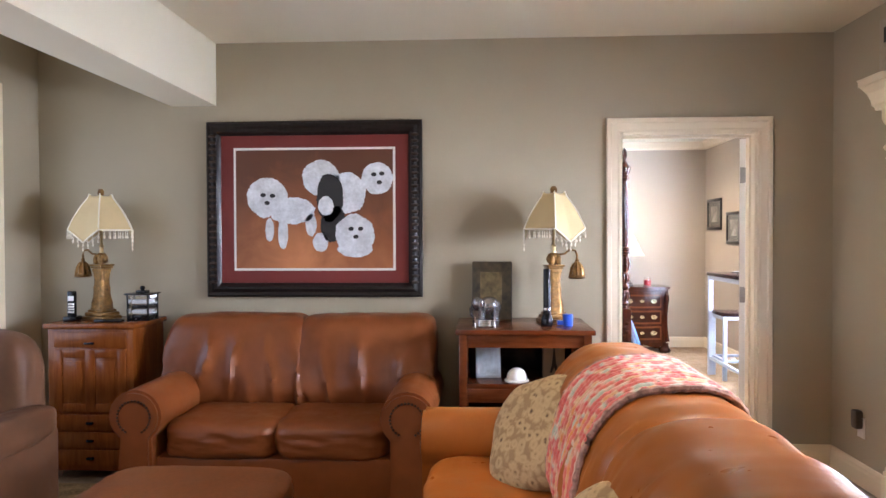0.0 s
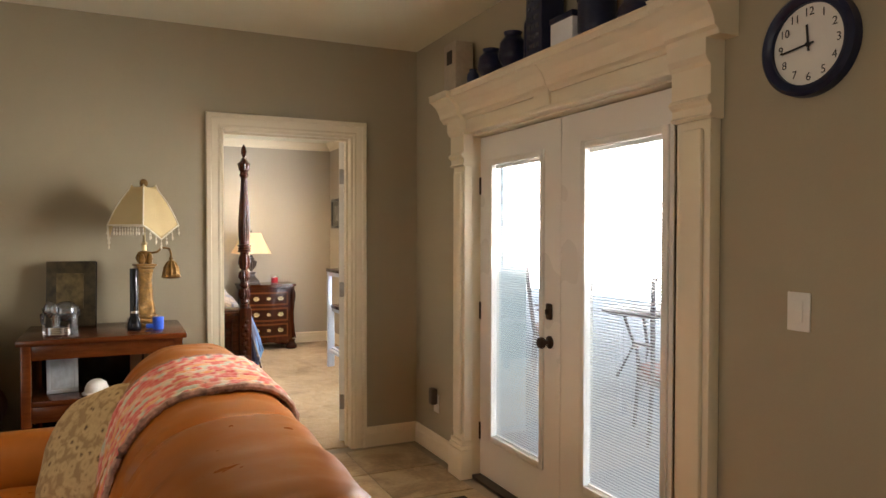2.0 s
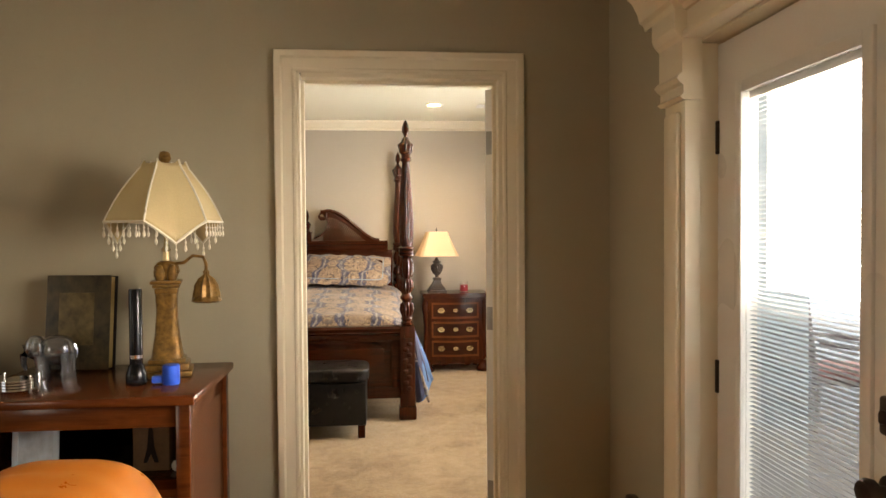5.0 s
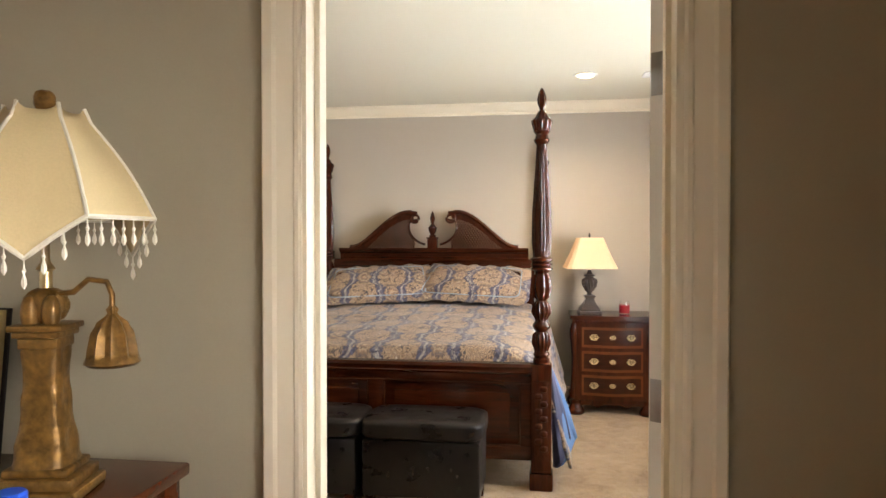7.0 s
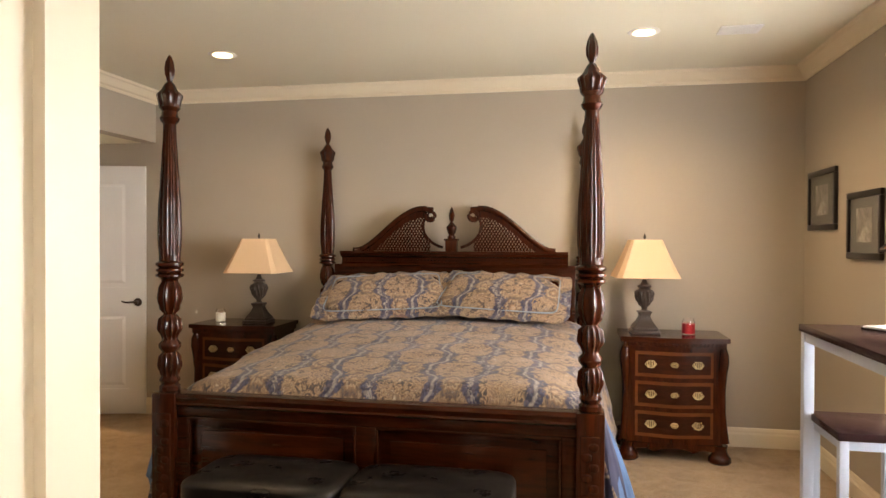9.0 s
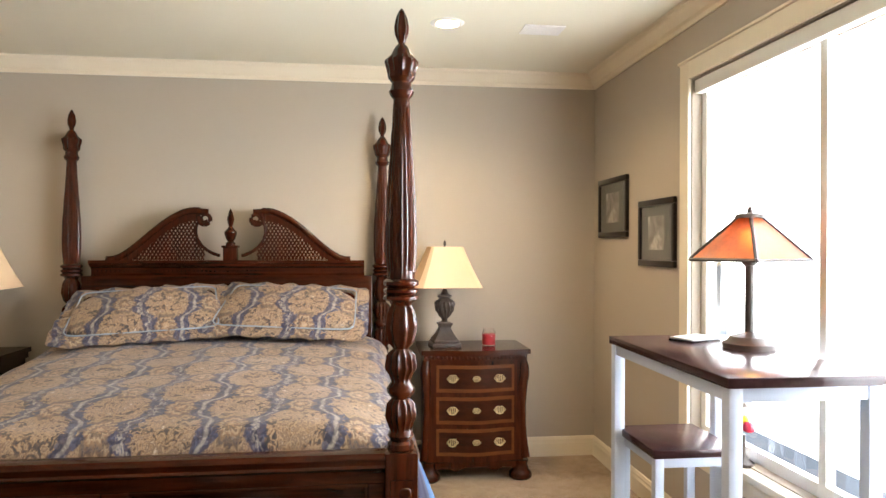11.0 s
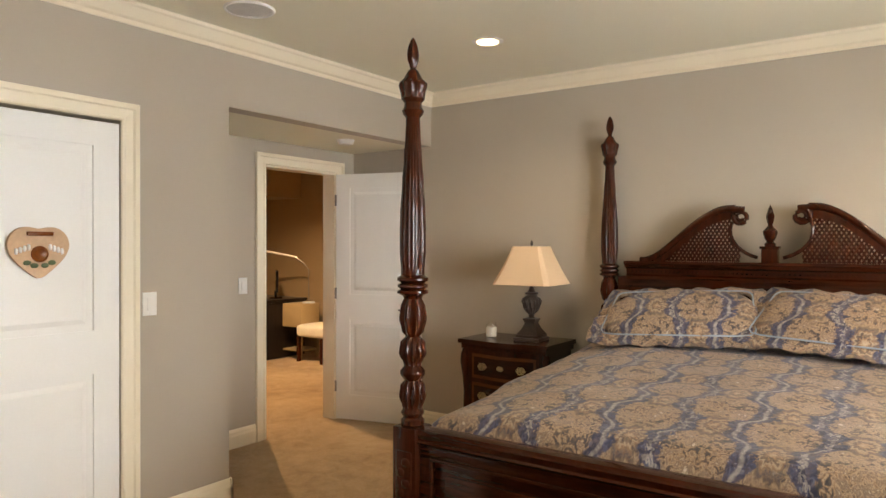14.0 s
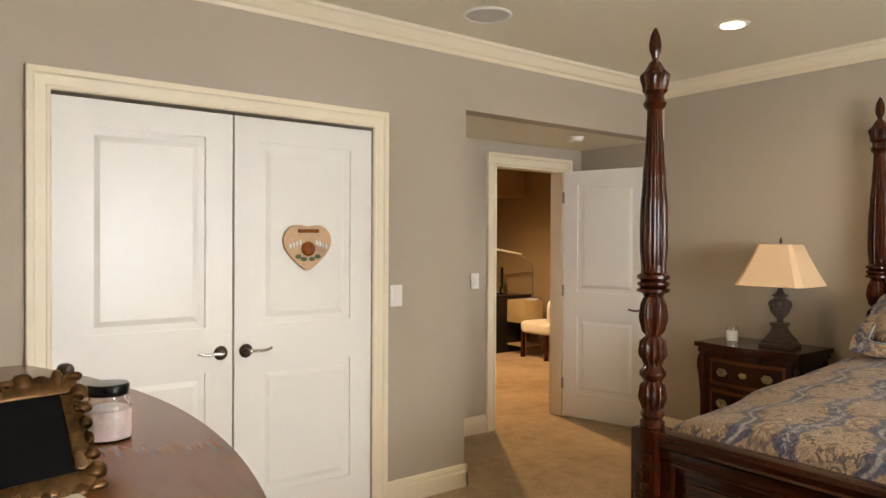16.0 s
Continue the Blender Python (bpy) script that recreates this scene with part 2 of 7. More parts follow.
def mesh_of(name, bm, material, smooth=True, angle=40):
    me = bpy.data.meshes.new(name)
    bmesh.ops.recalc_face_normals(bm, faces=bm.faces)
    if smooth:
        for e in bm.edges:
            if len(e.link_faces) == 2 and e.calc_face_angle(0) > radians(angle):
                e.smooth = False
        for f in bm.faces:
            f.smooth = True
    bm.to_mesh(me)
    bm.free()
    me.materials.append(material)
    return me


def part(name, bm, material, parent, label="", smooth=True):
    ob = new(name, mesh_of(name, bm, material, smooth))
    ob.parent = parent
    return tagged(ob, label)


def thing(name, label, category, m=None, group=""):
    ob = new(name)
    if m is not None:
        ob.matrix_world = m
    return tagged(ob, label, category, group)


def solo(name, bm, material, label, category, m=None, group="", kind="", smooth=True):
    ob = new(name, mesh_of(name, bm, material, smooth))
    if m is not None:
        ob.matrix_world = m
    return tagged(ob, label, category, group, kind)


def structure(name, bm, material, label="", category="", smooth=False):
    return solo(name, bm, material, label, category, kind="structure", smooth=smooth)


def wall(name, axis, a, b, u0, u1, z0, z1, holes, material, label):
    """A wall between a and b on its axis, from u0 to u1, with holes (u0, u1, z0, z1) through it."""
    us = sorted({u0, u1, *[h[0] for h in holes], *[h[1] for h in holes]})
    zs = sorted({z0, z1, *[h[2] for h in holes], *[h[3] for h in holes]})
    us, zs = [u for u in us if u0 <= u <= u1], [z for z in zs if z0 <= z <= z1]

    def solid(i, j):
        if not (0 <= i < len(us) - 1 and 0 <= j < len(zs) - 1):
            return False
        cu, cz = (us[i] + us[i + 1]) / 2, (zs[j] + zs[j + 1]) / 2
        return not any(h[0] < cu < h[1] and h[2] < cz < h[3] for h in holes)
    bm = bmesh.new()

    def quad(pts):
        bm.faces.new([bm.verts.new((w, u, z) if axis == 'x' else (u, w, z)) for w, u, z in pts])
    for i in range(len(us) - 1):
        for j in range(len(zs) - 1):
            if not solid(i, j):
                continue
            p, q, r, s = us[i], us[i + 1], zs[j], zs[j + 1]
            for w in (a, b):
                quad([(w, p, r), (w, q, r), (w, q, s), (w, p, s)])
            for di, dj, e in ((-1, 0, [(p, r), (p, s)]), (1, 0, [(q, r), (q, s)]), (0, -1, [(p, r), (q, r)]), (0, 1, [(p, s), (q, s)])):
                if not solid(i + di, j + dj):
                    (k, l), (o, t) = e
                    quad([(a, k, l), (a, o, t), (b, o, t), (b, k, l)])
    bmesh.ops.remove_doubles(bm, verts=bm.verts, dist=1e-5)
    return structure(name, bm, material, label, "wall")


# ---- large structure ----
H1, H2 = 2.645, 2.60
XL, XR, YB = -2.60, 2.39, -3.6          # living room
BL, BR, BF, BB = -1.767, 3.10, 4.755, 9.25   # bedroom
DX0, DX1, DZ = 1.112, 1.938, 2.05       # doorway between them
wall("wall_north", 'y', 4.62, 4.6875, XL - 0.13, 3.23, 0, H1, [(DX0, DX1, 0, DZ)], M_WALL, "taupe painted living room wall with a doorway")
wall("wall_bedroom_south", 'y', 4.6875, BF, XL - 0.13, 3.23, 0, H1, [(DX0, DX1, 0, DZ)], M_WALLB, "warm grey painted bedroom wall with a doorway")
wall("wall_east", 'x', XR, XR + 0.14, YB, 4.62, 0, H1, [(2.20, 3.83, 0, 1.985)], M_WALL, "taupe painted wall with french doors")
# the opening at y -2.0 to -0.4 is invented for the southern fill lamp
wall("wall_west", 'x', XL - 0.13, XL, YB, 4.62, 0, H1, [(2.5, 4.17, 0.7, 2.25), (-2.0, -0.4, 0.7, 2.25)], M_WALL, "taupe painted wall with a window and an added light opening")
wall("wall_south", 'y', YB - 0.13, YB, XL - 0.13, XR + 0.14, 0, H1, [], M_WALL, "taupe painted wall")
structure("ceiling", boxes((XL - 0.13, XR + 0.14, YB - 0.13, 4.62, H1, H1 + 0.12)), M_CEIL, "off-white painted living room ceiling", "ceiling")
structure("ceiling_beam", boxes((-1.72, -1.43, YB, 4.62, 2.25, H1)), M_CEIL, "off-white painted boxed ceiling beam", "beam")
lr_floor = structure("floor", boxes((XL - 0.13, XR + 0.14, YB - 0.13, 4.69, -0.12, -0.006)), M_GROUT, "beige stone tiled floor", "floor")

wall("wall_bedroom_north", 'y', BB, BB + 0.13, -2.72, 3.23, 0, H1, [], M_WALLB, "warm grey painted bedroom wall", )
wall("wall_bedroom_east", 'x', BR, BR + 0.13, BF, BB, 0, H1, [(6.05, 7.84, 0.52, 2.24)], M_WALLB, "warm grey painted bedroom wall with a window")
wall("wall_bedroom_west", 'x', BL - 0.12, BL, BF, BB, 0, H1, [(5.215, 6.713, 0, 2.03), (7.345, BB, 0, 2.2)], M_WALLB, "warm grey painted wall with a closet and a passage")
structure("ceiling_bedroom", boxes((BL - 0.12, 3.23, BF, BB + 0.13, H2, H1 + 0.1)), M_CEIL, "cream painted bedroom ceiling", "ceiling")
structure("floor_bedroom", boxes((-2.72, 3.23, 4.69, BB + 0.13, -0.12, 0.0)), M_CARPET, "tan cut-pile bedroom carpet", "carpet")
# closet shell and passage
wall("wall_closet", 'x', -2.52, -2.42, BF, 7.225, 0, H1, [], M_WALLB, "closet back wall")
wall("wall_passage_south", 'y', 7.225, 7.345, -2.72, BL - 0.12, 0, H1, [], M_WALLB, "warm grey painted passage wall")
NX = -2.58
wall("wall_passage_west", 'x', NX - 0.12, NX, 7.345, BB, 0, 2.3, [(8.29, 9.03, 0, 2.02)], M_WALLB, "warm grey painted passage wall with a doorway")
structure("ceiling_passage", boxes((NX, BL - 0.12, 7.345, BB, 2.2, 2.3)), M_CEIL, "off-white painted dropped passage ceiling", "ceiling")
# office beyond
M_OFFICE = surface("tan_office_paint", (0.36, 0.26, 0.15), 0.65, 0.05, 0.9, 180, 0.05, dist=0.002)
wall("wall_office_west", 'x', -6.3, -6.2, 6.4, 11.4, 0, 2.6, [], M_OFFICE, "tan painted office wall")
wall("wall_office_north", 'y', 11.4, 11.5, -6.3, -2.7, 0, 2.6, [], M_OFFICE, "tan painted office wall")
wall("wall_office_south", 'y', 6.3, 6.4, -6.3, -2.7, 0, 2.6, [], M_OFFICE, "tan painted office wall")
wall("wall_office_east", 'x', -2.72, -2.70, 6.4, 11.4, 0, 2.6, [(8.29, 9.03, 0, 2.02)], M_OFFICE, "tan painted office wall")
structure("ceiling_office", boxes((-6.3, -2.7, 6.3, 11.5, 2.6, 2.7)), M_OFFICE, "tan painted office ceiling", "ceiling")
structure("soffit_office", boxes((-6.2, -5.5, 6.4, 11.4, 2.05, 2.6)), M_OFFICE, "tan painted office soffit", "soffit")
structure("floor_office", boxes((-6.3, -2.72, 6.3, 11.5, -0.12, 0.0)), M_CARPET, "tan carpet in the office", "carpet")

# ---- more materials ----
M_CHERRY = wood("dark_cherry_wood", (0.006, 0.0012, 0.0004), (0.070, 0.0135, 0.0034), 0.16, 'z')
M_CHERRYX = wood("dark_cherry_rail", (0.006, 0.0013, 0.0004), (0.066, 0.0130, 0.0034), 0.15, 'x')
M_INLAY = wood("cherry_drawer_veneer", (0.016, 0.0036, 0.0013), (0.050, 0.012, 0.004), 0.2, 'x')
M_BAND = wood("banded_inlay", (0.085, 0.022, 0.006), (0.15, 0.045, 0.014), 0.22, 'x')
M_OAK = wood("honey_oak", (0.13, 0.032, 0.005), (0.29, 0.085, 0.014), 0.26, 'z')
M_MAHOG = wood("red_brown_table_wood", (0.045, 0.010, 0.0025), (0.15, 0.038, 0.010), 0.2, 'x', coat=0.2)
M_DARKTOP = wood("espresso_top", (0.020, 0.008, 0.009), (0.045, 0.018, 0.020), 0.22, 'y')
M_BRASS = surface("aged_brass", (0.62, 0.48, 0.26), 0.3, 0.2, 8, 80, 0.1, metal=1.0)
M_BRONZE = surface("oiled_bronze", (0.07, 0.05, 0.04), 0.36, 0.25, 8, 80, 0.08, metal=1.0)
M_CHROME = surface("satin_nickel", (0.60, 0.58, 0.56), 0.2, 0.06, 8, 90, 0.02, metal=1.0)
M_HINGE = surface("steel_hinge", (0.34, 0.32, 0.30), 0.35, 0.1, 8, 90, 0.02, metal=1.0)
M_LAMPBASE = surface("dark_bronze_resin", (0.055, 0.036, 0.026), 0.38, 0.35, 12, 60, 0.25, spec=0.6)
M_SHADE = surface("cream_lamp_shade", (0.78, 0.55, 0.34), 0.85, 0.05, 3, 260, 0.25, spec=0.2)
M_SILK = surface("ivory_silk_shade", (0.66, 0.52, 0.28), 0.7, 0.08, 4, 200, 0.2, spec=0.3)
M_SILKTRIM = surface("cream_braid", (0.80, 0.74, 0.60), 0.8, 0.1, 10, 160, 0.3)
M_GOLDRESIN = surface("antique_gold_resin", (0.20, 0.105, 0.026), 0.40, 0.7, 26, 80, 0.3, metal=0.45, spec=0.4)
M_BLACK = surface("black_plastic", (0.005, 0.005, 0.006), 0.17, 0.15, 5, 80, 0.0, spec=0.35)
M_WHITEPL = surface("white_plastic", (0.82, 0.80, 0.75), 0.4, 0.03, 5, 80, 0.02)
M_BLKLEATHER = leather("black_brown_leather", (0.004, 0.003, 0.003), (0.012, 0.010, 0.009), 0.30)
M_BLKLEATHER.node_tree.nodes["Principled BSDF"].inputs["Specular IOR Level"].default_value = 0.3
M_ORANGE = leather("tan_orange_leather", (0.28, 0.085, 0.011), (0.37, 0.115, 0.014), 0.33)
M_BROWN = leather("chestnut_leather", (0.155, 0.043, 0.010), (0.225, 0.066, 0.016), 0.36)
M_RECL = leather("taupe_brown_leather", (0.075, 0.034, 0.017), (0.15, 0.070, 0.036), 0.42)
M_SUEDE = surface("brown_leather_ottoman", (0.15, 0.050, 0.013), 0.5, 0.3, 4, 60, 0.15, spec=0.3)
M_WHITEMETAL = surface("pale_painted_steel", (0.56, 0.63, 0.76), 0.35, 0.03, 3, 90, 0.02)
M_FRAMEDARK = wood("dark_picture_frame", (0.006, 0.005, 0.005), (0.022, 0.016, 0.014), 0.3, 'z')
M_REDMAT = surface("oxblood_mat_board", (0.16, 0.022, 0.016), 0.7, 0.08, 6, 200, 0.05)
M_WHITEMAT = surface("white_mat_edge", (0.80, 0.78, 0.74), 0.6, 0.03, 4, 120, 0.02)
M_PAPER = surface("white_paper", (0.78, 0.80, 0.82), 0.6, 0.04, 6, 80, 0.05)
M_SILVER = surface("polished_silver", (0.72, 0.72, 0.72), 0.14, 0.1, 10, 60, 0.05, metal=1.0)
M_BLUE = surface("bright_blue_plastic", (0.02, 0.10, 0.62), 0.3, 0.1, 6, 60, 0.03)
M_REDWAX = surface("red_candle_wax", (0.42, 0.012, 0.022), 0.4, 0.1, 8, 60, 0.05)
M_WAX = surface("ivory_candle_wax", (0.80, 0.76, 0.66), 0.5, 0.05, 8, 60, 0.05)
M_PINKWAX = surface("mauve_candle_wax", (0.62, 0.50, 0.47), 0.35, 0.2, 40, 120, 0.2)
# the patio's shade is put into this colour: darkened and tinted blue
M_STONE = surface("shade_tinted_concrete", (0.13, 0.16, 0.20), 0.85, 0.12, 1.5, 60, 0.3)
M_PINE = wood("weathered_pine", (0.28, 0.17, 0.08), (0.48, 0.32, 0.17), 0.6, 'x', coat=0)
M_TIN = surface("dark_navy_tin", (0.012, 0.017, 0.050), 0.32, 0.3, 6, 60, 0.05, spec=0.4)
M_RUG = surface("gold_brown_rug", (0.30, 0.20, 0.09), 0.95, 0.7, 9, 60, 0.6, spec=0.1)
M_MATRUG = surface("black_door_mat", (0.02, 0.018, 0.017), 0.95, 0.3, 6, 150, 0.6, spec=0.1)


def damask(name, source):
    """Woven damask: mirrored meandering navy bands, ringed medallions in the ogees between, fine gold scrollwork."""
    m, p = blank(name, 0.55)
    tc = m.node_tree.nodes.new("ShaderNodeTexCoord")
    sep = m.node_tree.nodes.new("ShaderNodeSeparateXYZ")
    link(m, tc.outputs[source], sep.inputs[0])
    vec = tc.outputs[source]
    n2 = noise_tex(m, vec, 42, 4, 0.6, 0.8)
    n3 = noise_tex(m, vec, 240, 3)
    n4 = noise_tex(m, vec, 44, 3, 0.55, 1.3)

    def f(op, a, b=0.0):
        return math_node(m, op, a, b)

    def step(x, lo, hi):
        return ramp(m, x, [(lo, (1, 1, 1)), (hi, (0, 0, 0))])
    w = f('SUBTRACT', n2, 0.5)
    u = f('ADD', sep.outputs[0], f('ADD', f('MULTIPLY', w, 0.05), 10.0))
    v = f('ADD', sep.outputs[1], 10.0)
    uf = f('ABSOLUTE', f('SUBTRACT', f('MULTIPLY', f('FRACT', f('DIVIDE', u, 0.46)), 0.46), 0.23))
    wave = f('ADD', f('MULTIPLY', f('SINE', f('MULTIPLY', v, 16.5)), 0.036), f('MULTIPLY', f('SINE', f('MULTIPLY', v, 49.5)), 0.009))
    side = f('SUBTRACT', f('ADD', uf, wave), 0.115)
    band = f('ABSOLUTE', side)
    line = f('ABSOLUTE', f('ADD', side, f('MULTIPLY', w, 0.07)))
    near = f('LESS_THAN', uf, 0.115)
    cu = f('SUBTRACT', uf, f('MULTIPLY', f('SUBTRACT', 1.0, near), 0.23))
    # medallions sit where the bands part
    phase = f('ADD', f('DIVIDE', v, 0.3808), f('MULTIPLY', near, 0.5))
    cv = f('MULTIPLY', f('SUBTRACT', f('FRACT', f('SUBTRACT', phase, 0.25)), 0.5), 0.3808)
    d = f('SQRT', f('ADD', f('POWER', f('ABSOLUTE', cu), 2.0), f('MULTIPLY', f('POWER', f('ABSOLUTE', cv), 2.0), 0.55)))
    ang = f('ARCTAN2', cv, cu)
    petal = f('ADD', d, f('MULTIPLY', f('SINE', f('MULTIPLY', ang, 12.0)), 0.006))
    petal = f('ADD', petal, f('MULTIPLY', w, 0.045))
    n5 = noise_tex(m, vec, 15, 3, 0.5, 0.8)
    mixed = f('ADD', f('MULTIPLY', n4, 0.48), f('ADD', f('MULTIPLY', n2, 0.14), f('MULTIPLY', n5, 0.38)))
    ground = ramp(m, mixed, [(0.37, (0.014, 0.016, 0.026)), (0.43, (0.070, 0.055, 0.045)), (0.47, (0.19, 0.125, 0.072)), (0.52, (0.36, 0.275, 0.180)), (0.56, (0.12, 0.080, 0.055)), (0.60, (0.30, 0.235, 0.165)), (0.67, (0.50, 0.45, 0.37))])
    contour = f('ABSOLUTE', f('SINE', f('MULTIPLY', mixed, 42.0)))
    ground = mix(m, f('MULTIPLY', step(contour, 0.15, 0.42), 0.75), ground, (0.055, 0.040, 0.036))
    medal = ramp(m, f('MULTIPLY', petal, 10.0), [(0.0, (0.38, 0.31, 0.21)), (0.15, (0.24, 0.14, 0.07)), (0.22, (0.05, 0.04, 0.035)), (0.30, (0.10, 0.070, 0.05)), (0.36, (0.34, 0.28, 0.19)), (0.46, (0.17, 0.10, 0.055)), (0.56, (0.045, 0.04, 0.05)), (0.66, (0.10, 0.07, 0.045)), (0.73, (0.27, 0.20, 0.12)), (0.84, (0.12, 0.08, 0.05))])
    c = mix(m, f('MULTIPLY', step(petal, 0.074, 0.084), 0.72), ground, medal)
    leafy = f('MULTIPLY', f('ABSOLUTE', f('SINE', f('ADD', f('MULTIPLY', v, 33.0), f('MULTIPLY', w, 5.0)))), 0.020)
    edge = f('SUBTRACT', f('ADD', band, f('MULTIPLY', w, 0.06)), leafy)
    blue = ramp(m, n4, [(0.40, (0.008, 0.011, 0.040)), (0.56, (0.020, 0.030, 0.085)), (0.72, (0.07, 0.09, 0.15))])
    c = mix(m, f('MULTIPLY', step(edge, 0.019, 0.025), ramp(m, n2, [(0.40, (0.95, 0.95, 0.95)), (0.62, (0.78, 0.78, 0.78))])), c, blue)
    beads = step(line, 0.006, 0.010)
    c = mix(m, f('MULTIPLY', beads, 0.75), c, ramp(m, n4, [(0.4, (0.16, 0.155, 0.15)), (0.6, (0.34, 0.33, 0.29))]))
    c = mix(m, 1.0, c, (1.30, 1.22, 1.20), 'MULTIPLY')
    link(m, c, p.inputs["Base Color"])
    p.inputs["Sheen Weight"].default_value = 0.12
    bump(m, p, f('ADD', f('MULTIPLY', n3, 0.5), n4), 0.12, 0.004)
    return m


M_DAMASK = damask("blue_gold_damask", "UV")
M_DAMASKO = damask("blue_gold_damask_sham", "Object")
M_BLUELINING = surface("blue_comforter_lining", (0.10, 0.19, 0.36), 0.7, 0.15, 5, 120, 0.2)

# ---- trim of the living room and the doorway ----
CASING = [(0, 0.0015), (0, 0.010), (0.006, 0.016), (0.014, 0.016), (0.019, 0.012), (0.056, 0.016), (0.063, 0.026), (0.084, 0.026), (0.088, 0.022), (0.088, 0.0015)]


def door_casing(axis, face, out, u0, u1, z1, name):
    """Moulded casing round an opening. out: +1 or -1, the way the wall's face looks along its axis."""
    bm = bmesh.new()

    def run(points, path):
        rows = []
        for (pu, pz), (nu, nz) in path:
            row = []
            for s, h in points:
                u, z, w = pu + nu * s, pz + nz * s, face + out * h
                row.append(bm.verts.new((w, u, z) if axis == 'x' else (u, w, z)))
            rows.append(row)
        n = len(points)
        for a, b in zip(rows, rows[1:]):
            for k in range(n):
                bm.faces.new((a[k], a[(k + 1) % n], b[(k + 1) % n], b[k]))
        bm.faces.new(rows[0])
        bm.faces.new(rows[-1][::-1])
    run(CASING, [((u0, 0.0), (-1, 0)), ((u0, z1), (-1, 1)), ((u1, z1), (1, 1)), ((u1, 0.0), (1, 0))])
    return structure(name, bm, M_TRIM, "cream painted moulded door casing", "casing")


door_casing('y', 4.62, -1, DX0, DX1, DZ, "trim_doorway")
door_casing('y', BF, 1, DX0, DX1, DZ, "trim_doorway_bedroom")
structure("trim_jamb", boxes((DX0 - 0.004, DX0 + 0.010, 4.615, 4.76, 0, DZ), (DX1 - 0.016, DX1 + 0.004, 4.615, 4.76, 0, DZ), (DX0 + 0.016, DX1 - 0.016, 4.615, 4.76, DZ - 0.016, DZ + 0.004),
                            (DX0 + 0.010, DX0 + 0.022, 4.675, 4.71, 0, DZ - 0.016), (DX1 - 0.028, DX1 - 0.016, 4.675, 4.71, 0, DZ - 0.016), (DX0 + 0.028, DX1 - 0.028, 4.675, 4.71, DZ - 0.028, DZ - 0.016)), M_TRIM, "cream painted door jamb", "jamb")
structure("trim_threshold", boxes((DX0 + 0.010, DX1 - 0.016, 4.672, 4.694, -0.004, 0.006), bevel=0.002), M_CARPET, "bound carpet edge in the doorway", "threshold")
BASE = [(0, 0), (0.016, 0), (0.016, 0.085), (0.012, 0.10), (0.012, 0.112), (0.006, 0.128), (0, 0.132)]


def baseboard_y(name, x, out, y0, y1):
    return structure(name, prism([(x + out * h, z) for h, z in BASE], 'y', y0, y1), M_TRIM, "cream painted baseboard", "baseboard")


def baseboard_x(name, y, out, x0, x1):
    return structure(name, prism([(y + out * h, z) for h, z in BASE], 'x', x0, x1), M_TRIM, "cream painted baseboard", "baseboard")


baseboard_x("baseboard", 4.62, -1, DX1 + 0.088, XR)
baseboard_x("baseboard", 4.62, -1, XL, DX0 - 0.088)
baseboard_y("baseboard", XR, -1, 4.0, 4.604)
baseboard_y("baseboard", XR, -1, YB, 1.96)
baseboard_y("baseboard", XL, 1, YB, 4.604)
baseboard_x("baseboard", YB, 1, XL + 0.016, XR - 0.016)
baseboard_x("baseboard", BB, -1, NX, BR)
baseboard_y("baseboard", BR, -1, BF, BB - 0.016)
baseboard_y("baseboard", BL, 1, 6.801, 7.361)
baseboard_y("baseboard", BL, 1, BF, 5.127)
baseboard_x("baseboard", 7.345, 1, NX + 0.016, BL + 0.016)
baseboard_y("baseboard", NX, 1, 7.361, 8.202)
baseboard_x("baseboard", BF, 1, BL + 0.016, DX0 - 0.088)
CROWN = [(0, 0), (0.010, 0.0), (0.014, 0.020), (0.030, 0.030), (0.062, 0.072), (0.074, 0.080), (0.080, 0.095), (0, 0.095)]
CZ = H2 - 0.095


def crown(axis, face, out, u0, u1):
    pts = [(face + out * h, CZ + z) for h, z in CROWN]
    return structure("trim_crown", prism(pts, axis, u0, u1), M_TRIM, "cream painted crown moulding", "crown moulding")


crown('x', BB, -1, BL, BR)
crown('y', BR, -1, BF, BB)
crown('y', BL, 1, BF, BB)
crown('x', BF, 1, BL, BR)

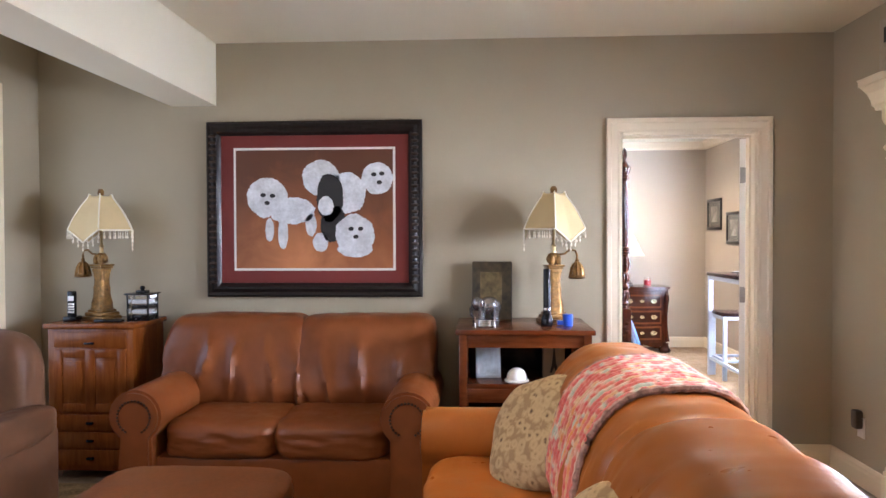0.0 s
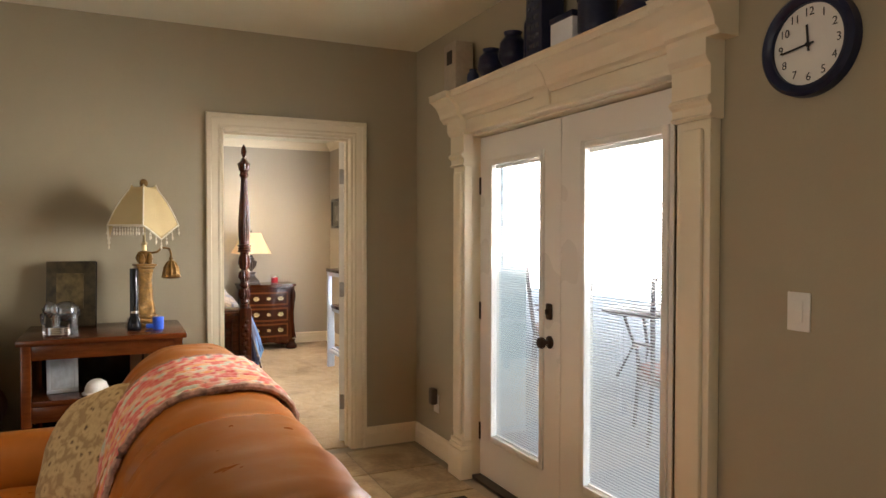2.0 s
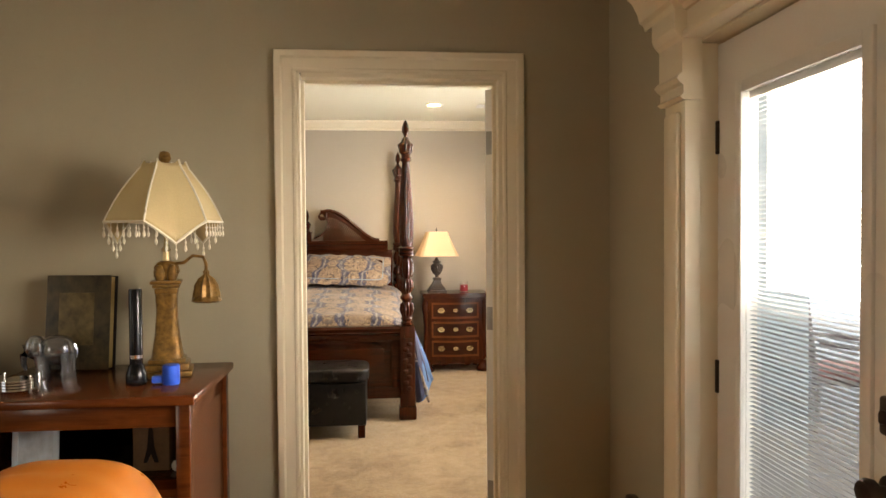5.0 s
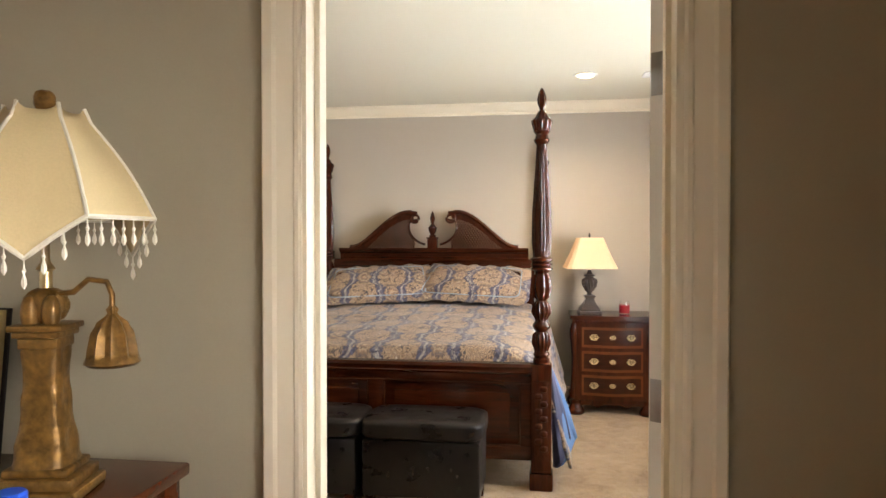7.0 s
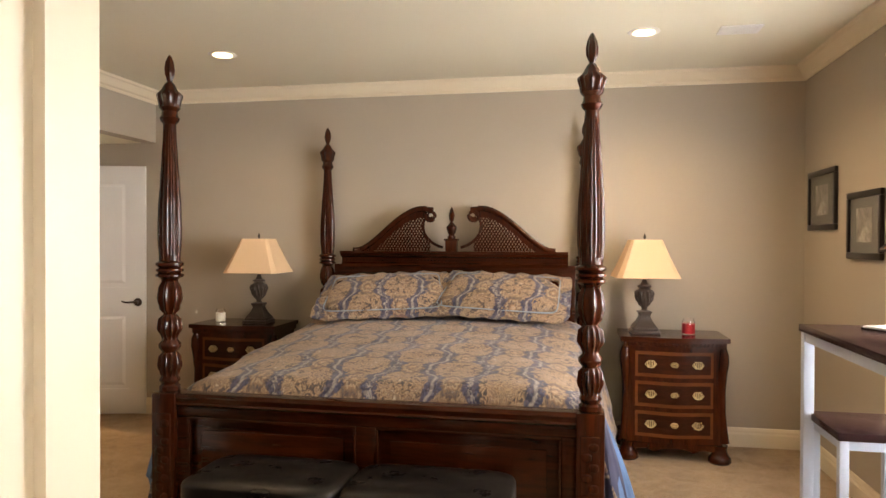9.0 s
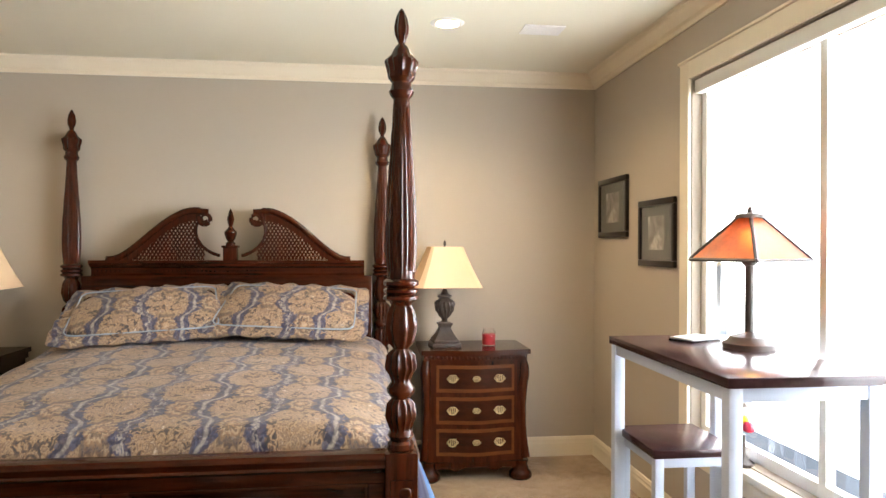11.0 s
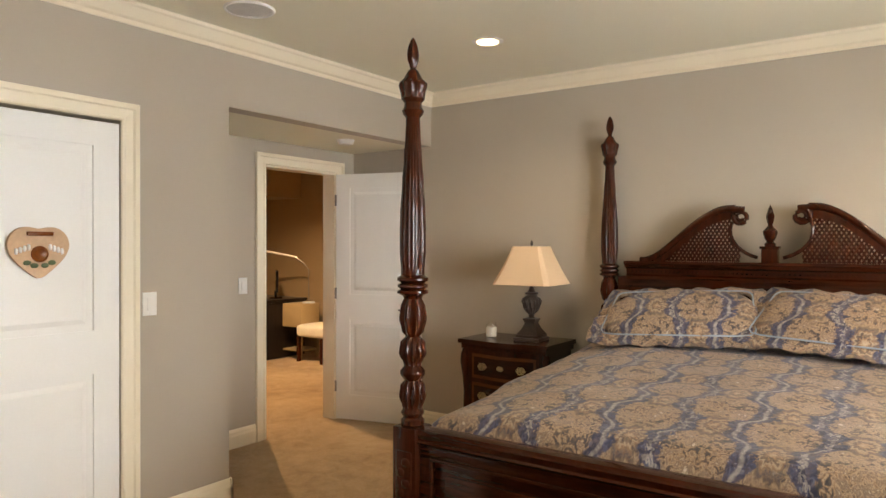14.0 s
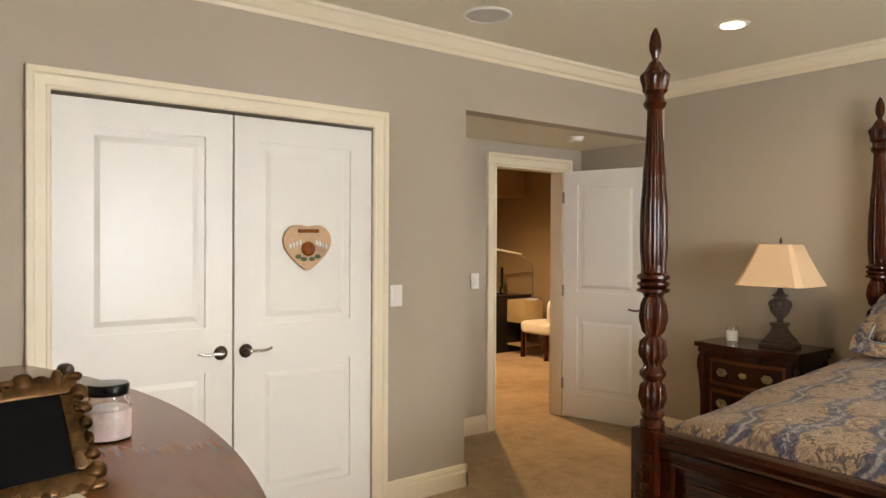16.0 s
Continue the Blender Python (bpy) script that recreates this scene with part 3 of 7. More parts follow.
# ---- french doors with their surround ----
surround = thing("door_surround", "cream painted classical surround with fluted pilasters and cornice", "door surround", pose(2.39, 3.0, 0))
for y0, y1 in ((0.795, 0.94), (-1.02, -0.865)):
    bm = boxes((-0.050, -0.002, y0, y1, 0.20, 1.80), bevel=0.004)
    w = (y1 - y0) / 4
    box(bm, -0.068, -0.046, y0 + w * 0.65, y1 - w * 0.65, 0.25, 1.77, bevel=0.012)
    part("pilaster", bm, M_TRIM, surround)
    part("plinth_block", boxes((-0.080, -0.002, y0 - 0.012, y1 + 0.012, 0, 0.17), (-0.074, -0.002, y0 - 0.008, y1 + 0.008, 0.17, 0.195), (-0.066, -0.002, y0 - 0.004, y1 + 0.004, 0.195, 0.22), bevel=0.005), M_TRIM, surround)
    cap = [(-0.002, 1.80), (-0.060, 1.80), (-0.070, 1.808), (-0.060, 1.818), (-0.060, 1.842), (-0.072, 1.850), (-0.080, 1.862), (-0.072, 1.874), (-0.064, 1.878), (-0.064, 1.975), (-0.078, 1.988), (-0.088, 2.008), (-0.088, 2.060), (-0.002, 2.060)]
    cp = part("capital", prism(cap, 'y', y0 - 0.012, y1 + 0.012), M_TRIM, surround, smooth=False)
    head = [(-0.002, 2.060), (-0.088, 2.060), (-0.094, 2.076), (-0.108, 2.086), (-0.113, 2.110), (-0.132, 2.146), (-0.165, 2.176), (-0.178, 2.180), (-0.178, 2.206), (-0.186, 2.215), (-0.002, 2.215)]
    out = (0.055, 0.0) if y0 < 0 else (0.0, 0.055)
    part("cornice_return", prism(head, 'y', y0 - 0.014 - out[0], y1 + 0.014 + out[1]), M_TRIM, cp, smooth=False)
part("frieze", boxes((-0.052, -0.002, -0.845, 0.780, 1.985, 2.060), (-0.066, -0.002, -0.845, 0.780, 1.978, 2.0), bevel=0.004), M_TRIM, surround)
corn = [(-0.002, 2.060), (-0.060, 2.060), (-0.066, 2.076), (-0.080, 2.086), (-0.085, 2.110), (-0.104, 2.146), (-0.137, 2.176), (-0.150, 2.180), (-0.150, 2.206), (-0.158, 2.215), (-0.002, 2.215)]
part("cornice", prism(corn, 'y', -0.851, 0.781), M_TRIM, surround, smooth=False)
key = [(-0.002, 2.003), (-0.058, 2.003), (-0.064, 2.058), (-0.068, 2.076), (-0.084, 2.088), (-0.090, 2.110), (-0.109, 2.146), (-0.141, 2.174), (-0.002, 2.176)]
part("keystone", prism(key, 'y', -0.075, 0.055), M_TRIM, surround, smooth=False)
part("jamb", boxes((0.0, 0.13, 0.81, 0.832, 0, 1.985), (0.0, 0.13, -0.828, -0.806, 0, 1.985), (0.0, 0.13, -0.806, 0.81, 1.972, 1.985)), M_TRIM, surround)
part("stop", boxes((0.108, 0.128, 0.775, 0.812, 0.018, 1.972), (0.108, 0.128, -0.808, -0.771, 0.018, 1.972), (0.108, 0.128, -0.771, 0.775, 1.93, 1.972)), M_TRIM, surround)
part("sill", boxes((0.0, 0.16, -0.806, 0.81, 0.0, 0.018), bevel=0.004), M_BRONZE, surround)

slat_mesh = mesh_of("slat", boxes((-0.0065, 0.0065, -0.240, 0.240, -0.0004, 0.0004)), surface("pale_grey_slat", (0.52, 0.55, 0.58), 0.5, 0.03, 4, 60, 0.0), False)


def french_leaf(y_hinge, y_free, g0, g1, label, knob):
    d = thing("french_door", label, "door", pose(2.45, (y_hinge + y_free) / 2, 0.02))
    c = (y_hinge + y_free) / 2
    a, b = sorted((y_hinge - c, y_free - c))
    g0, g1 = sorted((g0 - c, g1 - c))
    z0, z1, top = 0.25, 1.78, 1.945
    bm = boxes((0, 0.045, a, g0, 0, top), (0, 0.045, g1, b, 0, top), (0, 0.045, g0, g1, 0, z0), (0, 0.045, g0, g1, z1, top))
    part("leaf", bm, M_DOOR, d)
    fr = boxes((-0.010, 0.002, g0 - 0.03, g0 + 0.004, z0 - 0.03, z1 + 0.03), (-0.010, 0.002, g1 - 0.004, g1 + 0.03, z0 - 0.03, z1 + 0.03),
               (-0.010, 0.002, g0 + 0.004, g1 - 0.004, z0 - 0.03, z0 + 0.004), (-0.010, 0.002, g0 + 0.004, g1 - 0.004, z1 - 0.004, z1 + 0.03), bevel=0.003)
    part("glazing_frame", fr, M_DOOR, d)
    pane = part("pane", boxes((0.010, 0.013, g0, g1, z0, z1)), M_GLASS, d)
    pane.visible_shadow = False
    blind = part("blind_rail", boxes((0.017, 0.033, g0 + 0.004, g1 - 0.004, z1 - 0.022, z1), (0.018, 0.032, g0 + 0.006, g1 - 0.006, z0 + 0.002, z0 + 0.012)), M_WHITEPL, d)
    z = z0 + 0.02
    while z < z1 - 0.03:
        s = new("slat", slat_mesh)
        s.parent = blind
        s.location = (0.025, (g0 + g1) / 2, z)
        s.scale = (1, (g1 - g0 - 0.012) / 0.48, 1)
        s.rotation_euler = (0, radians(-12), 0)
        z += 0.0128
    hy = y_hinge - c
    for hz in (0.20, 0.90, 1.62):
        part("hinge", boxes((-0.008, 0.002, hy - 0.012, hy + 0.012, hz, hz + 0.10), bevel=0.003), M_BRONZE, d, "dark bronze hinge")
    if knob:
        ky = y_free - c + 0.085
        k = lathe([(0.031, 0), (0.031, 0.006), (0.024, 0.010), (0.012, 0.014), (0.012, 0.032), (0.026, 0.040), (0.029, 0.052), (0.024, 0.064), (0.010, 0.068)], 24)
        bmesh.ops.transform(k, matrix=pose(0, ky, 0.865, 0, -90, 0), verts=k.verts)
        part("door_knob", k, M_BRONZE, d, "dark bronze round knob")
        k = boxes((-0.014, 0.0, ky - 0.024, ky + 0.024, 0.975, 1.055), (-0.03, -0.012, ky - 0.006, ky + 0.006, 1.0, 1.03), bevel=0.008)
        part("deadbolt", k, M_BRONZE, d, "dark bronze deadbolt")
    return d


french_leaf(3.812, 3.004, 3.665, 3.17, "white french door with dark bronze knob and built-in blinds", True)
french_leaf(2.194, 3.000, 2.315, 2.81, "white fixed french door with built-in blinds", False)

# ---- six-panel style interior doors ----


def panel_door(name, w, h, label, m, lever=None, plain=False):
    """A two-panel leaf: x along its width from the hinge, y its thickness, z up. Both faces are moulded."""
    d = thing(name, label, "door", m)
    st, t = 0.125, 0.035
    rows = ((0.20, 0.815), (1.02, h - 0.115))
    bm = boxes((0, st, 0, t, 0, h), (w - st, w, 0, t, 0, h), (st, w - st, 0, t, 0, rows[0][0]), (st, w - st, 0, t, rows[0][1], rows[1][0]), (st, w - st, 0, t, rows[1][1], h))
    part("leaf_frame", bm, M_DOOR, d, smooth=False)
    for z0, z1 in rows:
        bm = boxes((st, w - st, 0.010, t - 0.010, z0, z1))
        part("panel_recess", bm, M_DOOR, d, smooth=False)
        bm = bmesh.new()
        for yy, s in ((0.010, -1), (t - 0.010, 1)):
            a = [bm.verts.new((x, yy - 0.0005 * s, z)) for x, z in ((st + 0.03, z0 + 0.03), (w - st - 0.03, z0 + 0.03), (w - st - 0.03, z1 - 0.03), (st + 0.03, z1 - 0.03))]
            b = [bm.verts.new((x, yy + 0.008 * s, z)) for x, z in ((st + 0.055, z0 + 0.055), (w - st - 0.055, z0 + 0.055), (w - st - 0.055, z1 - 0.055), (st + 0.055, z1 - 0.055))]
            for k in range(4):
                bm.faces.new((a[k], a[(k + 1) % 4], b[(k + 1) % 4], b[k]))
            bm.faces.new(b)
        part("raised_panel", bm, M_DOOR, d, smooth=False)
    for hz in (0.22, 0.98, 1.74):
        part("hinge", boxes((-0.010, 0.006, -0.010, 0.004, hz, hz + 0.09), bevel=0.003), M_HINGE, d, "satin steel hinge")
        part("hinge_plate", boxes((-0.0025, 0.001, 0.003, t - 0.003, hz - 0.005, hz + 0.095), bevel=0.001), M_HINGE, d, "satin steel hinge plate")
    if lever:
        for face, s in lever:
            bm = lathe([(0.030, 0), (0.033, 0.004), (0.028, 0.010), (0.014, 0.014), (0.011, 0.045), (0.0, 0.046)], 24)
            bmesh.ops.transform(bm, matrix=pose(w - 0.055, face, 0.90, 90 if s < 0 else -90, 0, 0), verts=bm.verts)
            part("lever_rose", bm, M_BRONZE, d, "round dark metal rose")
            y = face + s * 0.042
            x = w - 0.055
            pts = [(x, y, 0.90), (x - 0.03, y, 0.903), (x - 0.06, y, 0.90), (x - 0.09, y, 0.902), (x - 0.115, y - 0.004 * s, 0.910)]
            part("lever", tube(pts, [0.009, 0.008, 0.0075, 0.007, 0.006], 10), M_BRONZE if plain else M_CHROME, d, "curved metal lever handle")
    return d


# closet pair, shut; a leaf's local y looks into the room
panel_door("closet_door", 0.741, 2.003, "white two-panel closet door, shut, with nickel lever", pose(BL - 0.045, 5.219, 0.012, 0, 0, 90) @ Matrix.Diagonal((1, -1, 1, 1)), lever=[(0.035, 1)])
panel_door("closet_door", 0.741, 2.003, "white two-panel closet door, shut, with wooden heart", pose(BL - 0.045, 6.711, 0.012, 0, 0, -90), lever=[(0.035, 1)])
door_casing('x', BL, 1, 5.215, 6.713, 2.03, "trim_closet")
door_casing('x', NX, 1, 8.29, 9.03, 2.02, "trim_passage_door")
structure("trim_passage_jamb", boxes((NX - 0.125, NX + 0.004, 8.288, 8.304, 0, 2.02), (NX - 0.125, NX + 0.004, 9.016, 9.032, 0, 2.02), (NX - 0.125, NX + 0.004, 8.304, 9.016, 2.006, 2.022)), M_TRIM, "cream painted door jamb", "jamb")
panel_door("bedroom_door", 0.745, 1.995, "white two-panel door, wide open, with bronze lever", pose(NX + 0.022, 9.018, 0.012, 0, 0, 15), lever=[(0.0, -1), (0.035, 1)], plain=True)
panel_door("doorway_door", 0.80, 2.015, "white two-panel door, swung wide open into the bedroom", pose(DX1 - 0.014, BF + 0.016, 0.012, 0, 0, 55), lever=[(0.035, 1)], plain=True)


def heart_plaque():
    d = thing("heart_plaque", "carved wooden heart plaque with small bells and leaves", "wall plaque", pose(BL - 0.009, 6.335, 1.41))
    pts = []
    for k in range(48):
        a = 2 * math.pi * k / 48
        y = 0.0079 * 16 * math.sin(a) ** 3
        z = 0.0079 * (13 * math.cos(a) - 5 * math.cos(2 * a) - 2 * math.cos(3 * a) - math.cos(4 * a)) + 0.015
        pts.append((0.48 * y + 0.52 * 0.13 * math.sin(a), 0.48 * z + 0.52 * (0.128 * math.cos(a))))
    bm = prism(pts, 'x', 0, 0.02)
    part("heart_board", bm, surface("pale_carved_wood", (0.56, 0.36, 0.21), 0.6, 0.15, 8, 60, 0.1), d)
    part("bar", boxes((0.02, 0.034, -0.055, 0.055, 0.062, 0.080), bevel=0.004), M_OAK, d, "reddish wooden bar")
    bm = lathe([(0.036, 0.0), (0.036, 0.006), (0.026, 0.012), (0.014, 0.008), (0.0, 0.008)], 24)
    bmesh.ops.transform(bm, matrix=pose(0.02, 0, -0.018, 0, 90, 0), verts=bm.verts)
    part("rosette", bm, M_OAK, d, "dark round rosette")
    M_LEAF = surface("green_leaf_paint", (0.10, 0.13, 0.05), 0.5, 0.3, 9, 60, 0.1)
    for s in (-1, 1):
        for k in range(4):
            bm = cushion((0.022, s * (0.045 + 0.017 * k), 0.012 - 0.006 * k), (0.012, 0.014, 0.028), 2.5, 3)
            part("bell", bm, M_WHITEMAT, d, "small white bell")
        for k in range(2):
            bm = cushion((0.022, s * (0.022 + 0.03 * k), -0.068 + 0.012 * k), (0.010, 0.034, 0.022), 2.2, 3)
            part("leaf", bm, M_LEAF, d, "painted green leaf")
    return d


heart_plaque()


def switch_plate(m, label, rocker=True):
    d = thing("light_switch", label, "light switch", m)
    part("plate", boxes((0, 0.006, -0.038, 0.038, -0.058, 0.058), bevel=0.002), M_WHITEPL, d)
    part("rocker", boxes((0.006, 0.011, -0.016, 0.016, -0.033, 0.033), bevel=0.002), M_WHITEPL, d)


switch_plate(pose(XR - 0.001, 1.676, 1.18, 0, 0, 180), "white rocker light switch on the living room wall")
switch_plate(pose(BL + 0.001, 6.862, 1.137), "white rocker light switch beside the closet")
switch_plate(pose(NX + 0.001, 8.09, 1.14), "white rocker light switch beside the passage door")


def can_light(x, y, z):
    d = thing("recessed_light", "round recessed ceiling light, lit, with white trim, some added as fill", "ceiling light", pose(x, y, z), group="recessed lights")
    ring = lathe([(0.062, -0.004), (0.085, -0.004), (0.090, -0.001), (0.090, 0.0)], 32)
    part("trim_ring", ring, M_WHITEPL, d)
    part("lens", lathe([(0.0605, -0.0075), (0.0605, -0.0045)], 28), M_CAN, d, "glowing lamp lens")


# fittings for the bedroom lamps, the y = 6.0 pair added with its fill light
for x, y in BED_CANS_AND_FILL:
    can_light(x, y, H2)
# fittings for the invented living room fill lamps
for x, y in LIVING_FILL_CANS:
    can_light(x, y, H1)
can_light(-4.2, 9.4, 2.6)

vent = thing("ceiling_vent", "white slotted ceiling vent", "vent", pose(2.47, 8.29, H2))
part("frame", boxes((-0.11, 0.11, -0.075, -0.055, -0.008, 0), (-0.11, 0.11, 0.055, 0.075, -0.008, 0), (-0.11, -0.09, -0.055, 0.055, -0.008, 0), (0.09, 0.11, -0.055, 0.055, -0.008, 0)), M_WHITEPL, vent)
for k in range(8):
    part("slat", boxes((-0.09, 0.09, -0.052 + 0.0135 * k, -0.043 + 0.0135 * k, -0.007, -0.003)), M_WHITEPL, vent)
spk = thing("ceiling_speaker", "round white ceiling speaker grille", "speaker", pose(-1.33, 7.13, H2))
part("ring", lathe([(0.112, -0.003), (0.112, -0.010), (0.120, -0.010), (0.125, -0.004), (0.125, 0)], 40), M_WHITEPL, spk)
part("grille", lathe([(0.110, -0.006), (0.112, -0.003)], 40), surface("speaker_mesh", (0.62, 0.60, 0.56), 0.7, 0.1, 20, 300, 0.5), spk)
smoke = thing("smoke_detector", "white round smoke detector on the passage ceiling", "smoke detector", pose(-2.08, 8.62, 2.2))
part("base", lathe([(0.062, -0.010), (0.065, 0)], 32), M_WHITEPL, smoke)
part("cover", lathe([(0.030, -0.034), (0.050, -0.032), (0.056, -0.022), (0.056, -0.010)], 32), M_WHITEPL, smoke)

# ---- bed ----
POST = [(0.050, 0.716), (0.050, 0.735), (0.043, 0.745), (0.050, 0.763), (0.044, 0.780), (0.047, 0.79), (0.056, 0.829), (0.052, 0.873), (0.040, 0.892), (0.052, 0.915), (0.052, 0.930), (0.041, 0.950),
        (0.043, 0.962), (0.057, 1.0), (0.053, 1.045), (0.036, 1.068), (0.050, 1.088), (0.058, 1.14), (0.054, 1.19), (0.043, 1.220), (0.046, 1.232), (0.061, 1.242), (0.061, 1.252), (0.051, 1.258), (0.060, 1.267), (0.060, 1.276), (0.050, 1.283), (0.061, 1.293), (0.061, 1.304), (0.050, 1.314),
        (0.053, 1.335), (0.059, 1.41), (0.059, 1.48), (0.057, 1.56), (0.049, 1.68), (0.041, 1.78), (0.034, 1.88), (0.031, 1.945), (0.041, 1.958), (0.045, 1.972), (0.039, 1.985), (0.037, 2.004), (0.047, 2.02), (0.050, 2.045), (0.056, 2.07),
        (0.056, 2.082), (0.040, 2.10), (0.030, 2.12), (0.024, 2.13), (0.012, 2.142), (0.015, 2.15), (0.026, 2.175), (0.028, 2.20), (0.022, 2.232), (0.010, 2.257), (0.002, 2.266)]


def dense(profile, step=0.012):
    out = []
    for (r0, z0), (r1, z1) in zip(profile, profile[1:]):
        n = max(1, int(abs(z1 - z0) / step))
        for k in range(n):
            f = k / n
            s = f * f * (3 - 2 * f)
            out.append((r0 + (r1 - r0) * s, z0 + (z1 - z0) * f))
    return out + [profile[-1]]


def post_flute(z):
    if 1.325 < z < 1.93:
        return 20, 0.09
    if 0.785 < z < 0.885 or 0.957 < z < 1.055:
        return 14, 0.15
    if 1.085 < z < 1.225:
        return 9, 0.2
    if 2.025 < z < 2.085:
        return 12, 0.12
    if 2.15 < z < 2.26:
        return 6, 0.22
    return 0, 0


bed = thing("four_poster_bed", "dark cherry four-poster bed with scrolled headboard, made up", "bed", pose(0.685, 8.1, 0))
for sx in (-0.955, 0.955):
    for y in (-1.02, 1.06):
        p_ = part("post", lathe(dense([(0.043 + (r_ - 0.047) * 1.4 if z_ < 1.32 else (r_ * 0.93 if z_ < 1.94 else max(r_ * 0.93, 0.036 + (r_ - 0.038) * 1.3)), z_) for r_, z_ in POST]), 56, (sx, y), post_flute), M_CHERRY, bed, "turned and reeded cherry post")
        bm = boxes((sx - 0.058, sx + 0.058, y - 0.058, y + 0.058, 0.10, 0.712), bevel=0.008)
        box(bm, sx - 0.066, sx + 0.066, y - 0.066, y + 0.066, 0.0, 0.10, bevel=0.010)
        box(bm, sx - 0.040, sx + 0.040, y - 0.064, y + 0.064, 0.20, 0.62, bevel=0.006)
        for k in range(9):
            tmp = cushion((sx + 0.014 * (-1) ** k, y - 0.063, 0.24 + 0.042 * k), (0.045, 0.016, 0.038), 2.2, 3)
            me = bpy.data.meshes.new("carving")
            tmp.to_mesh(me)
            tmp.free()
            bm.from_mesh(me)
            bpy.data.meshes.remove(me)
        part("post_block", bm, M_CHERRY, p_, "square carved post base")
# footboard
fb = part("footboard_rail", prism([(-1.060, 0.650), (-1.068, 0.660), (-1.060, 0.668), (-1.066, 0.690), (-1.055, 0.708), (-1.02, 0.714), (-0.985, 0.708), (-0.974, 0.690), (-0.980, 0.668), (-0.972, 0.660), (-0.980, 0.650)], 'x', -0.90, 0.90), M_CHERRYX, bed, "moulded cherry top rail")
part("footboard_frame", boxes((-0.90, 0.90, -1.045, -0.995, 0.60, 0.65), (-0.90, 0.90, -1.045, -0.995, 0.16, 0.24), (-0.90, -0.85, -1.045, -0.995, 0.24, 0.60), (0.84, 0.90, -1.045, -0.995, 0.24, 0.60), (-0.045, 0.045, -1.045, -0.995, 0.24, 0.60), bevel=0.004), M_CHERRYX, bed)
for a, b in ((-0.85, -0.045), (0.045, 0.84)):
    part("footboard_panel", boxes((a, b, -1.024, -1.004, 0.24, 0.60), (a + 0.06, b - 0.06, -1.032, -1.014, 0.30, 0.54), bevel=0.005), M_CHERRYX, bed)
    part("panel_bead", boxes((a, b, -1.050, -1.026, 0.590, 0.603), (a, b, -1.050, -1.026, 0.237, 0.250), (a, a + 0.012, -1.050, -1.026, 0.250, 0.590), (b - 0.012, b, -1.050, -1.026, 0.250, 0.590), bevel=0.003), M_INLAY, bed)
for sx in (-0.955, 0.955):
    part("side_rail", boxes((sx - 0.02, sx + 0.02, -0.96, 1.0, 0.22, 0.44), bevel=0.005), M_CHERRY, bed)
part("headboard_panel", boxes((-0.89, 0.89, 1.03, 1.07, 0.35, 1.24), (-0.80, 0.80, 1.018, 1.032, 0.6, 1.18), bevel=0.005), M_CHERRYX, bed)
hc = [(1.07, 1.225), (0.985, 1.225), (0.98, 1.245), (0.99, 1.255), (0.985, 1.29), (0.96, 1.30), (0.945, 1.318), (0.935, 1.322), (0.935, 1.338), (1.07, 1.338)]
part("headboard_cornice", prism(hc, 'x', -0.815, 0.84), M_CHERRYX, bed, smooth=False)
bm = bmesh.new()
for k in range(62):
    box(bm, -0.79 + 0.026 * k, -0.776 + 0.026 * k, 0.972, 0.986, 1.264, 1.281)
tagged(part("dentil_band", bm, M_CHERRYX, bed, smooth=False), kind="stuff")
CX = 0.012


def arch_z(d):
    """Height of the swan-neck moulding at the distance d from the middle."""
    f = min(1.0, max(0.0, (0.72 - d) / 0.50)) ** 0.9
    s = f * f * (3 - 2 * f)
    return 1.340 + 0.30 * s + 0.008 * max(0.0, 0.80 - d)


